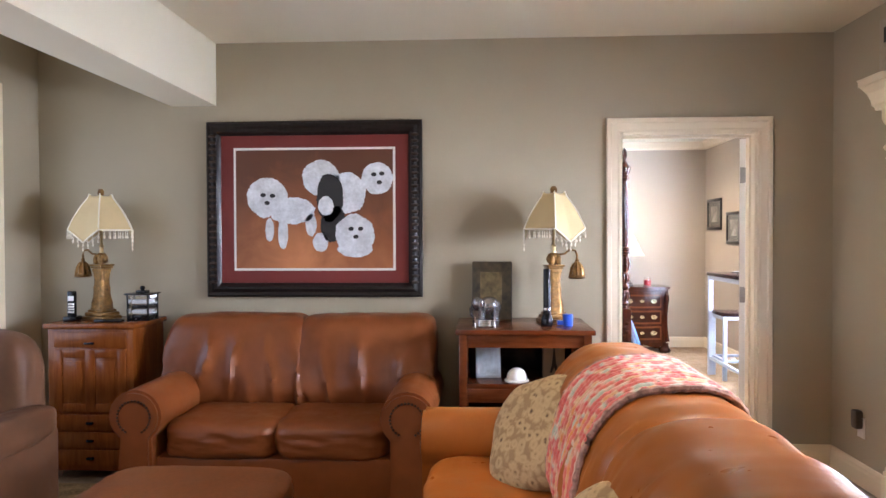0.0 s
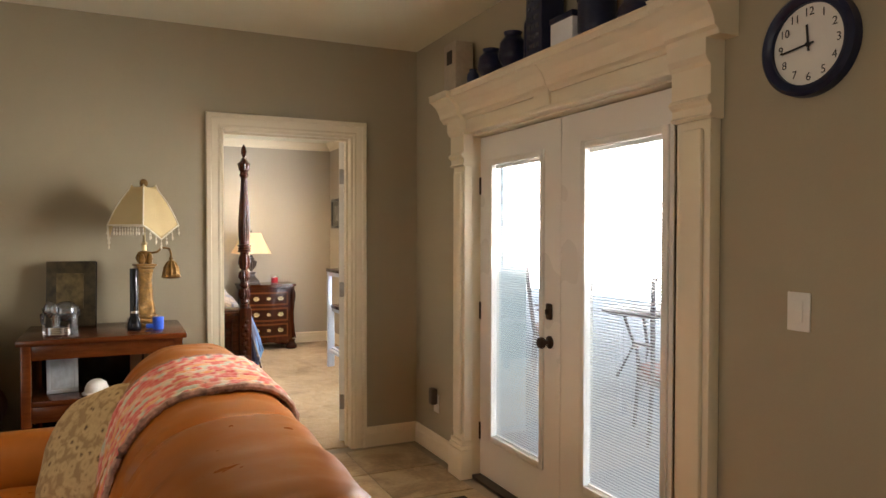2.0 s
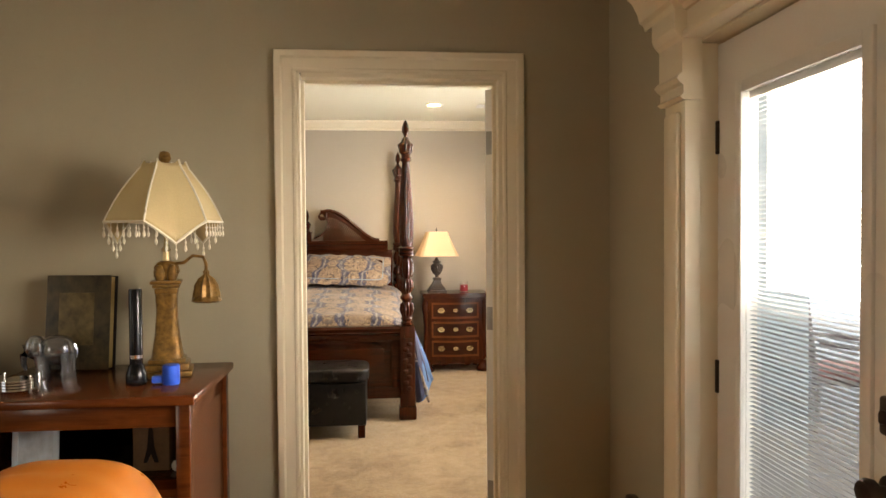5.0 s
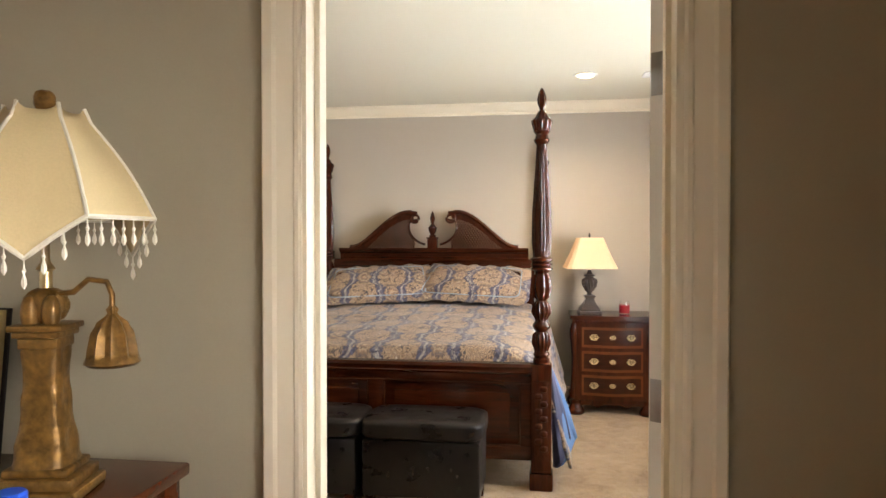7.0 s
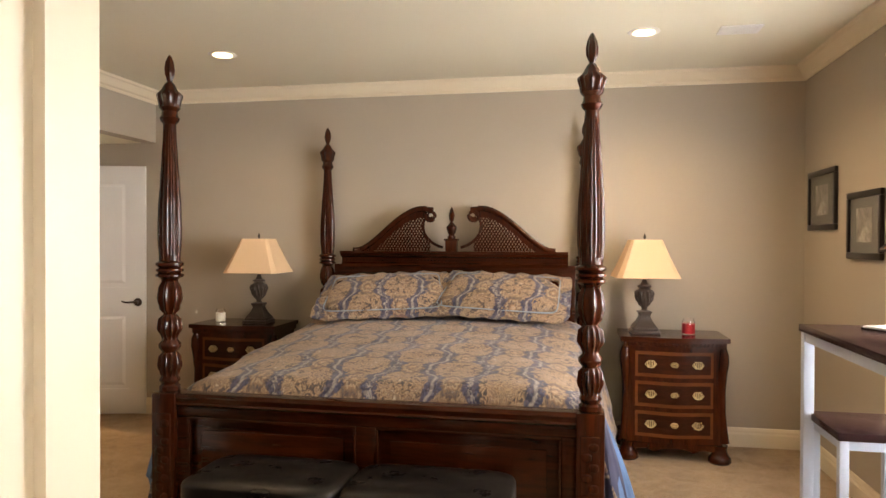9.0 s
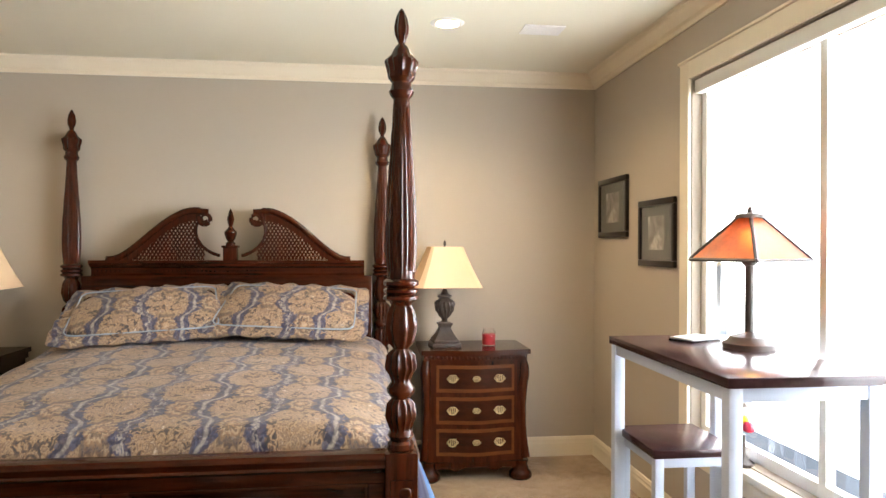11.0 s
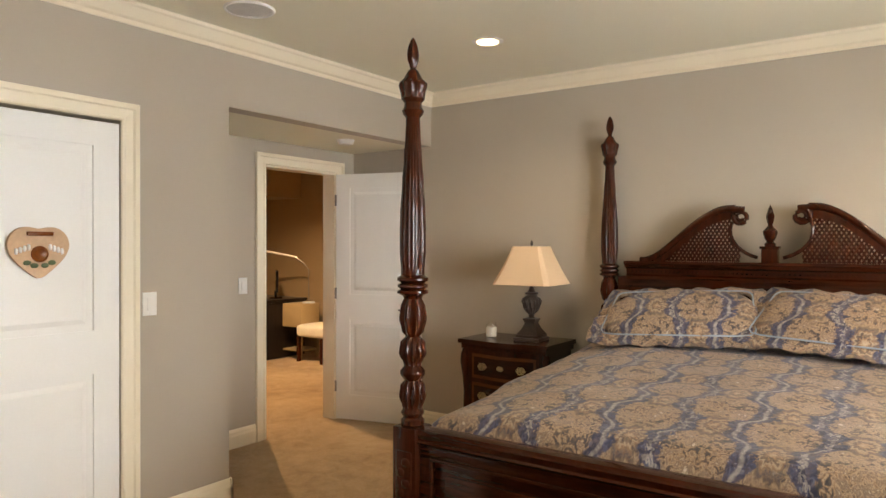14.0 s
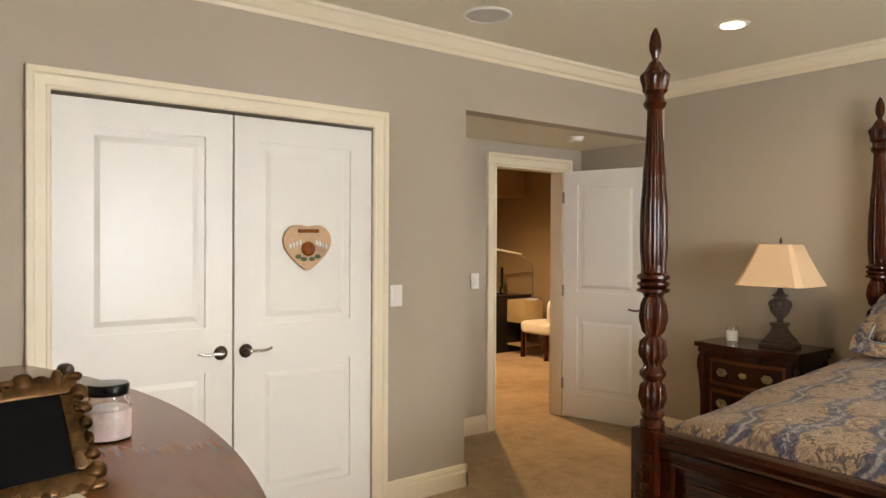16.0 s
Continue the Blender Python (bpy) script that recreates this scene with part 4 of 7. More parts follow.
for s in (-1, 1):
    pts = [(CX + s * (0.74 - 0.60 * k / 30), 0.99, arch_z(0.74 - 0.60 * k / 30) + 0.0) for k in range(27)]
    d0 = 0.205
    pts = [p for p in pts if abs(p[0] - CX) >= d0]
    sc = (CX + s * 0.155, 1.596)
    for k in range(22):
        a = math.radians(112 - k * 30)
        r = 0.047 * (1 - k / 30)
        pts.append((sc[0] + s * r * math.cos(a), 0.99, sc[1] + r * math.sin(a)))
    prof = [0.020] * (len(pts) - 22) + [0.018 - 0.0005 * k for k in range(22)]
    crest = [(CX + s * (0.74 - 0.55 * k / 24), arch_z(0.74 - 0.55 * k / 24) + 0.022) for k in range(25)]
    crest += [(CX + s * (0.74 - 0.55 * k / 24), max(1.336, arch_z(0.74 - 0.55 * k / 24) - 0.064)) for k in range(24, -1, -1)]
    part("crest_board", prism(crest, 'y', 0.985, 1.030), M_CHERRY, bed, "moulded crest board", smooth=False)
    arch = part("swan_neck", tube(pts, prof, 10), M_CHERRY, bed, "scrolled swan-neck moulding")
    bm = bmesh.new()

    def inside(x, z):
        d = abs(x - CX)
        return 0.16 < d < 0.72 and 1.338 < z < arch_z(d) - 0.004 and (d / 0.205) ** 2 + ((z - 1.52) / 0.155) ** 2 > 1.0
    for way in (-1, 1):
        for k in range(-40, 60):
            run = []
            for i in range(60):
                z = 1.335 + 0.006 * i
                x = CX + s * (0.023 * k + way * 0.62 * (z - 1.335))
                if inside(x, z):
                    run.append((x, 0.998 + 0.003 * way, z))
                elif len(run) > 1:
                    tube([run[0], run[-1]], 0.0055, 5, bm)
                    run = []
                else:
                    run = []
            if len(run) > 1:
                tube([run[0], run[-1]], 0.0055, 5, bm)
    tagged(part("lattice", bm, M_CHERRY, arch, "pierced diamond lattice"), kind="stuff")
    ring = [(CX + s * 0.212 * math.sin(math.radians(a)), 0.992, 1.52 - 0.162 * math.cos(math.radians(a))) for a in range(18, 128, 8)]
    part("inner_moulding", tube(ring, 0.010, 8), M_CHERRY, arch)
fin = lathe(dense([(0.028, 1.43), (0.030, 1.445), (0.018, 1.455), (0.030, 1.475), (0.038, 1.505), (0.038, 1.515), (0.020, 1.535), (0.011, 1.548), (0.018, 1.57), (0.022, 1.595), (0.014, 1.63), (0.002, 1.66)], 0.008), 28, (CX, 0.985), lambda z: (6, 0.18) if z > 1.55 else (0, 0))
fo = part("finial", fin, M_CHERRY, bed, "urn and flame finial")
part("finial_plinth", boxes((CX - 0.042, CX + 0.042, 0.955, 1.02, 1.338, 1.415), (CX - 0.05, CX + 0.05, 0.948, 1.02, 1.415, 1.43), bevel=0.004), M_CHERRY, fo)

# bedding
mattress = solo("mattress", cushion((0.685, 8.12, 0.51), (1.84, 1.98, 0.36), 9, 10), M_WHITEMAT, "thick mattress on the bed frame", "mattress")


def comforter():
    nu, nv = 96, 80
    bm = bmesh.new()
    uv = bm.loops.layers.uv.new("UVMap")
    grid, tex = [], {}
    for j in range(nv + 1):
        v = j / nv
        y = 7.125 + 1.75 * v
        row = []
        for i in range(nu + 1):
            s = -1.48 + 2.96 * i / nu
            half = 0.845
            e = abs(s) - half
            crownz = 0.765 + 0.035 * math.sin(math.pi * min(1, v * 1.1)) * max(0.0, 1 - (s / 1.0) ** 2) + 0.115 * v + 0.035 * v ** 4
            soft = 0.14
            drop_y = max(0.0, 0.10 - (y - 7.125)) / 0.10
            if e <= 0:
                x, z = s, crownz - 0.03 * (abs(s) / half) ** 6
            else:
                a = min(e / soft, math.pi / 2)
                x = math.copysign(half + soft * math.sin(a), s)
                z = crownz - 0.03 - soft * (1 - math.cos(a)) - max(0.0, e - soft * math.pi / 2)
                if e > soft * math.pi / 2:
                    fold = noise.noise((s * 0.3, y * 3.2, 1.7)) * 0.045
                    x += math.copysign(0.02 + abs(fold) + 0.28 * (e - soft * math.pi / 2), s)
            z -= 0.085 * drop_y ** 2
            z += 0.018 * noise.noise((s * 2.3, y * 2.3, 0.3)) + 0.009 * noise.noise((s * 6, y * 6, 4.0))
            z = max(z, 0.10 + 0.05 * noise.noise((y * 2.0, s, 8.0)))
            vert = bm.verts.new((x + 0.685, y, z))
            tex[vert] = (s, y)
            row.append(vert)
        grid.append(row)
    for j in range(nv):
        for i in range(nu):
            f = bm.faces.new((grid[j][i], grid[j][i + 1], grid[j + 1][i + 1], grid[j + 1][i]))
            for l in f.loops:
                l[uv].uv = tex[l.vert]
    ob = solo("comforter", bm, M_DAMASK, "blue and gold damask comforter spread over the bed", "comforter")
    ob.data.materials.append(M_BLUELINING)
    s = ob.modifiers.new("thickness", 'SOLIDIFY')
    s.thickness, s.offset, s.material_offset = 0.018, -1.0, 1
    # the hanging corner at the foot, turned out so that the lining shows
    for side, x0 in ((1, 1.665), (-1, -0.295)):
        for name, mat, wide, lab, gap in (("turned_corner", M_BLUELINING, 0.115, "blue lining of the turned-out corner", 0.0), ("corner_fold", M_DAMASK, 0.078, "hanging damask fold", 0.022)):
            bm = bmesh.new()
            rows = []
            for j in range(19):
                f = j / 18
                row = []
                for i in range(9):
                    g = i / 8
                    w = 0.02 + wide * f ** 0.8
                    z = 0.70 - 0.60 * f * (1 - 0.22 * g) + 0.03 * math.sin(g * 5 + f * 3)
                    row.append(bm.verts.new((x0 + side * (0.05 * f + w * g), 7.150 - gap + 0.028 * math.sin(g * 7.0 + f * 2.0) * f + 0.05 * g, z)))
                rows.append(row)
            for a, b in zip(rows, rows[1:]):
                for i in range(8):
                    bm.faces.new((a[i], a[i + 1], b[i + 1], b[i]))
            flap = part(name, bm, mat, ob, lab)
            flap.modifiers.new("thickness", 'SOLIDIFY').thickness = 0.012
    return ob


comforter()


def sham(x, z, tilt, yaw):
    d = thing("pillow_sham", "blue and gold damask pillow sham with braided edge", "pillow", pose(x, 8.79, z, tilt, 0, yaw) @ pose(0, 0, 0, 0, 0, 5 if x < 0.6 else -4), group="pillow shams")
    pl = cushion((0, 0, 0), (0.80, 0.43, 0.165), 2.5, 20, lambda u, v, w: 0.10 * abs(u * v) ** 1.4 + 0.045 * noise.noise((u * 2 + x, v * 2, w)))
    for v in pl.verts:
        v.co.x *= 1 - 0.30 * v.co.y
        v.co.z += 0.012 * noise.noise((v.co.x * 8, v.co.y * 8, x))
    part("pillow", pl, M_DAMASKO, d)
    bm = bmesh.new()
    ring_i, ring_o = [], []
    n = 72
    for k in range(n):
        a = 2 * math.pi * k / n
        c, s_ = math.cos(a), math.sin(a)
        q = (abs(c) ** 12 + abs(s_) ** 12) ** (-1 / 12)
        ring_i.append((0.375 * c * q * (1 - 0.06 * s_), 0.195 * s_ * q, 0.018))
        ring_o.append((0.462 * c * q * (1 - 0.07 * s_), 0.275 * s_ * q, (0.012 if s_ < 0 else 0.0) + 0.010 * math.sin(k * 1.7)))
    for h in (0.004, -0.004):
        ri, ro = [bm.verts.new((a[0], a[1], a[2] + h)) for a in ring_i], [bm.verts.new((a[0], a[1], a[2] + h)) for a in ring_o]
        for k in range(n):
            bm.faces.new((ri[k], ri[(k + 1) % n], ro[(k + 1) % n], ro[k]))
    fl = part("flange", bm, M_DAMASKO, d)
    seam = [(a[0] * 1.03, a[1] * 1.06, a[2] + 0.014) for a in ring_i]
    part("braid", tube(seam + seam[:1], 0.0045, 6), surface("pale_blue_braid", (0.26, 0.31, 0.36), 0.8, 0.2, 20, 120, 0.3), fl)


sham(0.285, 1.035, 31, 3)
sham(1.09, 1.048, 30, -4)

# ---- bench: two black tufted stools at the foot of the bed ----


def tufted_stool(x, y):
    d = thing("tufted_stool", "black leather tufted storage stool at the bed's foot", "stool", pose(x, y, 0), group="stools at the bed")

    def tuft(u, v, w):
        if w < 0.6:
            return 0.0
        t = 0.0
        for a in (-0.45, 0.45):
            for b in (-0.45, 0.45):
                t -= 0.10 * math.exp(-((u - a) ** 2 + (v - b) ** 2) / 0.02)
        return t
    part("body", boxes((-0.305, 0.305, -0.19, 0.19, 0.09, 0.385), bevel=0.012), M_BLKLEATHER, d)
    top = part("padded_lid", cushion((0, 0, 0.432), (0.645, 0.42, 0.105), 6, 20, tuft), M_BLKLEATHER, d)
    for a in (-0.155, 0.155):
        for b in (-0.095, 0.095):
            part("button", cushion((a, b, 0.474), (0.024, 0.024, 0.012), 2, 4), M_BLKLEATHER, top)
    for a in (-0.27, 0.27):
        for b in (-0.155, 0.155):
            part("leg", boxes((a - 0.025, a + 0.025, b - 0.025, b + 0.025, 0, 0.09), bevel=0.004), M_CHERRY, d)


tufted_stool(0.385, 6.77)
tufted_stool(1.032, 6.77)

# ---- nightstands ----


def bow(w, d, n=24, amp=0.035):
    """A serpentine-fronted outline, front towards -y."""
    pts = []
    for k in range(n + 1):
        x = -w / 2 + w * k / n
        u = 2 * k / n - 1
        pts.append((x, -d + amp * (-math.cos(u * math.pi) * 0.5 - 0.5) * (1 if abs(u) < 1 else 0)))
    return pts + [(w / 2, 0), (-w / 2, 0)]


def nightstand(x, label):
    d = thing("nightstand", label, "nightstand", pose(x, 9.21, 0), group="nightstands")
    part("body", prism(bow(0.60, 0.39), 'z', 0.115, 0.735), M_CHERRY, d)
    top = part("top", prism(bow(0.67, 0.43), 'z', 0.772, 0.80), M_CHERRYX, d, "moulded cherry top")
    part("top_moulding", prism(bow(0.635, 0.412), 'z', 0.735, 0.772), M_CHERRYX, top)
    bm = bmesh.new()
    for k in range(26):
        xx = -0.305 + 0.0244 * k
        u = xx / 0.3175
        yy = -0.412 + 0.035 * (-math.cos(u * math.pi) * 0.5 - 0.5)
        tmp = cushion((xx, yy, 0.753), (0.016, 0.012, 0.024), 2.5, 2)
        me = bpy.data.meshes.new("gadroon")
        tmp.to_mesh(me)
        tmp.free()
        bm.from_mesh(me)
        bpy.data.meshes.remove(me)
    tagged(part("gadrooning", bm, M_CHERRY, top), kind="stuff")
    for k in range(3):
        z0 = 0.155 + 0.193 * k
        out = [(px_ * 0.86, py_ - 0.008) for px_, py_ in bow(0.56, 0.39)[:-2]] + [(0.24, -0.30), (-0.24, -0.30)]
        dr = part("drawer", prism(out, 'z', z0, z0 + 0.165), M_BAND, d, "drawer with banded inlay and brass pulls")
        inn = [(px_ * 0.80, py_ - 0.0105) for px_, py_ in bow(0.56, 0.39)[:-2]] + [(0.22, -0.30), (-0.22, -0.30)]
        part("drawer_field", prism(inn, 'z', z0 + 0.022, z0 + 0.143), M_INLAY, dr)
        for hx in (-0.145, 0, 0.145):
            yy = -0.402 + 0.035 * (-math.cos(hx / 0.28 * math.pi * 0.9) * 0.5 - 0.5)
            s = 1.0 if hx else 0.72
            bm = bmesh.new()
            pl = []
            for q in range(28):
                a = 2 * math.pi * q / 28
                r = (0.027 + 0.003 * math.cos(6 * a)) * s
                pl.append((hx + r * 1.15 * math.cos(a), z0 + 0.085 + r * 0.8 * math.sin(a)))
            bm.free()
            bm = tube([(px_, yy - 0.003, pz_) for px_, pz_ in pl + pl[:1]], 0.0028 * s, 6)
            for q in range(5):
                box(bm, hx - 0.0025 + 0.011 * (q - 2) * s, hx + 0.0025 + 0.011 * (q - 2) * s, yy - 0.005, yy + 0.002, z0 + 0.085 - 0.014 * s, z0 + 0.085 + 0.016 * s)
            hp = part("pull", bm, M_BRASS, dr, "pierced brass backplate with bail")
            if hx:
                bail = [(hx - 0.026 + 0.052 * q / 10, yy - 0.012 - 0.006 * math.sin(math.pi * q / 10), z0 + 0.085 - 0.020 * math.sin(math.pi * q / 10)) for q in range(11)]
                part("bail", tube(bail, 0.0035, 6), M_BRASS, hp)
    for s in (-1, 1):
        pts = [(s * 0.300, -0.375, 0.73), (s * 0.306, -0.384, 0.69), (s * 0.306, -0.386, 0.64), (s * 0.300, -0.380, 0.57), (s * 0.297, -0.376, 0.45), (s * 0.302, -0.376, 0.32), (s * 0.308, -0.38, 0.22), (s * 0.315, -0.385, 0.13)]
        part("scroll_pilaster", tube(pts, [0.024, 0.030, 0.032, 0.028, 0.022, 0.019, 0.022, 0.028], 12), M_CHERRY, d, "carved scrolled corner")
        for y in (-0.375, -0.04):
            foot = lathe(dense([(0.062, 0.0), (0.072, 0.012), (0.070, 0.035), (0.052, 0.06), (0.044, 0.088), (0.050, 0.115)], 0.008), 20, (s * 0.285, y))
            part("foot", foot, M_CHERRY, d, "carved ogee foot")
    ap = [(-0.25, 0.115), (0.25, 0.115), (0.25, 0.075), (0.17, 0.082), (0.12, 0.062), (0.06, 0.085), (-0.06, 0.085), (-0.12, 0.062), (-0.17, 0.082), (-0.25, 0.075)]
    part("apron", prism(ap, 'y', -0.415, -0.36), M_CHERRY, d)


nightstand(2.20, "dark cherry three-drawer nightstand with brass pulls")
nightstand(-0.86, "dark cherry nightstand with brass pulls beside the bed")


def bedside_lamp(x, y, label):
    d = thing("bedside_lamp", label, "table lamp", pose(x, y, 0.80, 0, 0, 4), group="bedside lamps")
    base = boxes((-0.092, 0.092, -0.092, 0.092, 0.0, 0.022), (-0.080, 0.080, -0.080, 0.080, 0.022, 0.042), bevel=0.006)
    rings = [(0.076, 0.042), (0.066, 0.055), (0.048, 0.082), (0.034, 0.115), (0.038, 0.13), (0.044, 0.138), (0.044, 0.146), (0.030, 0.152)]
    vs = []
    for r, z in rings:
        vs.append([base.verts.new((sx * r, sy * r, z)) for sx, sy in ((-1, -1), (1, -1), (1, 1), (-1, 1))])
    for a, b in zip(vs, vs[1:]):
        for k in range(4):
            base.faces.new((a[k], a[(k + 1) % 4], b[(k + 1) % 4], b[k]))
    base.faces.new(vs[-1])
    part("pedestal", base, M_LAMPBASE, d, "square bronze-finish pedestal")
    bm = bmesh.new()
    prof = dense([(0.026, 0.15), (0.018, 0.160), (0.020, 0.172), (0.042, 0.192), (0.060, 0.222), (0.070, 0.256), (0.066, 0.280), (0.040, 0.294), (0.032, 0.302), (0.046, 0.310), (0.046, 0.318), (0.026, 0.325), (0.016, 0.345), (0.012, 0.36)], 0.008)
    seg, prev = 48, None
    for r, z in prof:
        dd = 0.2 if 0.175 < z < 0.29 else 0.0
        ring = [bm.verts.new((r * (1 - dd * abs(math.sin(7 * (2 * math.pi * k / seg) + z * 22))) * math.cos(2 * math.pi * k / seg), r * (1 - dd * abs(math.sin(7 * (2 * math.pi * k / seg) + z * 22))) * math.sin(2 * math.pi * k / seg), z)) for k in range(seg)]
        if prev:
            for k in range(seg):
                bm.faces.new((prev[k], prev[(k + 1) % seg], ring[(k + 1) % seg], ring[k]))
        prev = ring
    part("urn", bm, M_LAMPBASE, d, "swirl-reeded dark bronze urn")
    bm = bmesh.new()
    rows = []
    for k in range(9):
        f = k / 8
        r = 0.204 - 0.104 * f - 0.004 * math.sin(math.pi * f)
        c = 0.84
        ring = [(r, r * c * 0.55 + r * 0.29), (r * c, r), (-r * c, r), (-r, r * c), (-r, -r * c), (-r * c, -r), (r * c, -r), (r, -r * c)]
        ring[0] = (r, r * c)
        rows.append([bm.verts.new((a, b, 0.375 + 0.25 * f)) for a, b in ring])
    for a, b in zip(rows, rows[1:]):
        for k in range(8):
            bm.faces.new((a[k], a[(k + 1) % 8], b[(k + 1) % 8], b[k]))
    sh = part("shade", bm, M_SHADE, d, "cream fabric shade", smooth=False)
    sh.modifiers.new("thickness", 'SOLIDIFY').thickness = 0.004
    part("finial", lathe([(0.004, 0.60), (0.004, 0.632), (0.010, 0.638), (0.008, 0.652), (0.002, 0.668)], 16), M_LAMPBASE, d)
    part("harp", tube([(0, 0, 0.36), (0.05, 0, 0.42), (0.055, 0, 0.52), (0.03, 0, 0.60), (0, 0, 0.612), (-0.03, 0, 0.60), (-0.055, 0, 0.52), (-0.05, 0, 0.42), (0, 0, 0.36)], 0.003, 6), M_BRASS, d)


bedside_lamp(2.03, 8.99, "bronze urn lamp with cream shade on the nightstand")
bedside_lamp(-0.745, 8.99, "bronze urn lamp with cream shade on the nightstand")


def jar_candle(x, y, z, wax, r, h, label, lid=None):
    d = thing("jar_candle", label, "candle", pose(x, y, z))
    part("wax", lathe([(r * 0.90, 0.006), (r * 0.90, h * 0.68)], 28), wax, d)
    g = part("jar", lathe(dense([(r * 0.96, 0), (r, 0.006), (r, h * 0.78), (r * 0.82, h * 0.9), (r * 0.82, h), (r * 0.76, h), (r * 0.76, h * 0.9), (r * 0.93, h * 0.77), (r * 0.93, h * 0.70)], 0.01), 28), M_GLASS, d, "clear glass jar")
    g.visible_shadow = False
    if lid:
        part("lid", lathe([(r * 0.88, h), (r * 0.90, h + 0.002), (r * 0.90, h + 0.020), (r * 0.84, h + 0.024)], 28), lid, d, "dark flat lid")


jar_candle(2.312, 8.98, 0.80, M_REDWAX, 0.042, 0.105, "red candle in a glass jar on the nightstand")
jar_candle(-1.05, 8.98, 0.80, M_WAX, 0.036, 0.10, "white candle in a glass jar on the nightstand")

# ---- living room: loveseat, sofa, recliner, ottoman ----


def crumple(seed, amount, freq=2.2):
    def f(u, v, w):
        a = noise.noise((u * freq + seed, v * freq, w * freq))
        b = noise.noise((u * freq * 2.7, v * freq * 2.7 + seed, w * freq * 2.7))
        return amount * (a + 0.5 * b)
    return f


def rolled_arm(length, r, top):
    """A rolled sofa arm, along y from 0 (front) to length, its inner side towards +x at 0."""
    pts = [(-0.030, 0.05), (-0.030, top - 1.80 * r)]
    for k in range(19):
        a = math.radians(-48 + k * 15.4)
        pts.append((-r + 0.02 + r * math.cos(a), top - r + r * math.sin(a)))
    pts += [(-2 * r + 0.078, top - 1.80 * r), (-2 * r + 0.070, 0.32), (-2 * r + 0.050, 0.05)]
    return pts


def sofa(name, label, m, width, seats, mat, backs_z, depth=0.92, arm_top=0.65, group=""):
    """Faces -y in its own space, x across, back against y = 0."""
    d = thing(name, label, "sofa", m, group)
    r = 0.135
    aw = 2 * r - 0.03
    inner = width / 2 - aw
    part("frame", boxes((-width / 2 + 0.03, width / 2 - 0.03, -depth + 0.06, -0.02, 0.05, 0.30), bevel=0.02), mat, d)
    part("back_frame", boxes((-width / 2 + 0.03, width / 2 - 0.03, -0.20, 0.0, 0.20, backs_z - (0.03 if seats == 2 else 0.17)), bevel=0.08), mat, d)
    for s in (-1, 1):
        pts = [(s * (inner - x), z) for x, z in rolled_arm(depth, r, arm_top)]
        bm = prism(pts, 'y', -depth, -0.06)
        bmesh.ops.bevel(bm, geom=[e for e in bm.edges if abs(e.verts[0].co.y - e.verts[1].co.y) < 1e-4], offset=0.014, segments=2, affect='EDGES')
        arm = part("arm", bm, mat, d, "rolled leather arm")
        cx, cz = s * (inner + r - 0.02), arm_top - r
        ring = [(cx + 0.083 * math.cos(math.radians(a)), -depth - 0.003, cz + 0.083 * math.sin(math.radians(a))) for a in range(-60, 241, 12)]
        for q in ring:
            part("nailhead", cushion(q, (0.013, 0.010, 0.013), 2, 1), M_BRONZE, arm)
    w = 2 * inner / seats
    for k in range(seats):
        x = -inner + w * (k + 0.5)
        part("seat_cushion", cushion((x, -depth / 2 - 0.06, 0.375), (w * 1.05, depth - 0.20, 0.20), 6, 20, crumple(3.1 * k, 0.030)), mat, d)

        def pleat(u, v, z, k=k):
            c = 0.022 * noise.noise((u * 2 + 5 * k, z * 1.2, 0.5)) + 0.012 * noise.noise((u * 6, z * 5 + k, 2.5))
            if v < 0:
                c += 0.075 * abs(math.sin(u * 7 + 4.0 * noise.noise((u * 1.5, z * 1.1, 3.0 + k)))) * max(0.0, 0.55 - 0.5 * z) * (0.4 + 0.6 * abs(noise.noise((u * 2, 1.0, z + k))))
            return c
        back_y, back_d = (-0.27, 0.34) if seats == 2 else (-0.285, 0.47)
        bk = cushion((x, back_y, (backs_z + 0.44) / 2), (w * 1.0 + (0.24 if seats == 2 else 0.08), back_d, backs_z - 0.42), 9, 40, pleat, None, 3.4 if seats == 2 else 2.7)
        for v in bk.verts:
            if v.co.y < back_y:
                u_, z_ = (v.co.x - x) * 12.0, v.co.z * 2.2
                v.co.y -= 0.026 * (1 - abs(math.sin(u_ * 1.3 + 2.5 * noise.noise((u_ * 0.5, z_ * 0.9, 4.0 + k))))) ** 2 * max(0.0, min(1.0, (backs_z - v.co.z) * 4)) * (0.3 + abs(noise.noise((u_, z_, 7.0)))) * 1.6
            v.co.z += 0.008 * noise.noise((v.co.x * 7, v.co.y * 7, 1.0))
        if seats == 2:
            for v in bk.verts:
                v.co.x += (0.10 if k else -0.10)
        for v in bk.verts:
            v.co.y += 0.22 * (v.co.z - 0.45)
        part("back_cushion", bk, mat, d, "puckered leather back cushion")
    for sx in (-width / 2 + 0.12, width / 2 - 0.12):
        for sy in (-depth + 0.13, -0.1):
            part("foot", lathe([(0.022, 0), (0.032, 0.05)], 16, (sx, sy)), M_CHERRY, d)
    return d


sofa("loveseat", "chestnut leather loveseat with rolled arms and nailheads", pose(-0.80, 4.55, 0), 1.62, 2, M_BROWN, 0.945)
sofa("long_sofa", "tan orange leather sofa with rolled arms", pose(0.985, 2.34, 0, 0, 0, -90), 2.34, 3, M_ORANGE, 0.955, 1.0, 0.64)

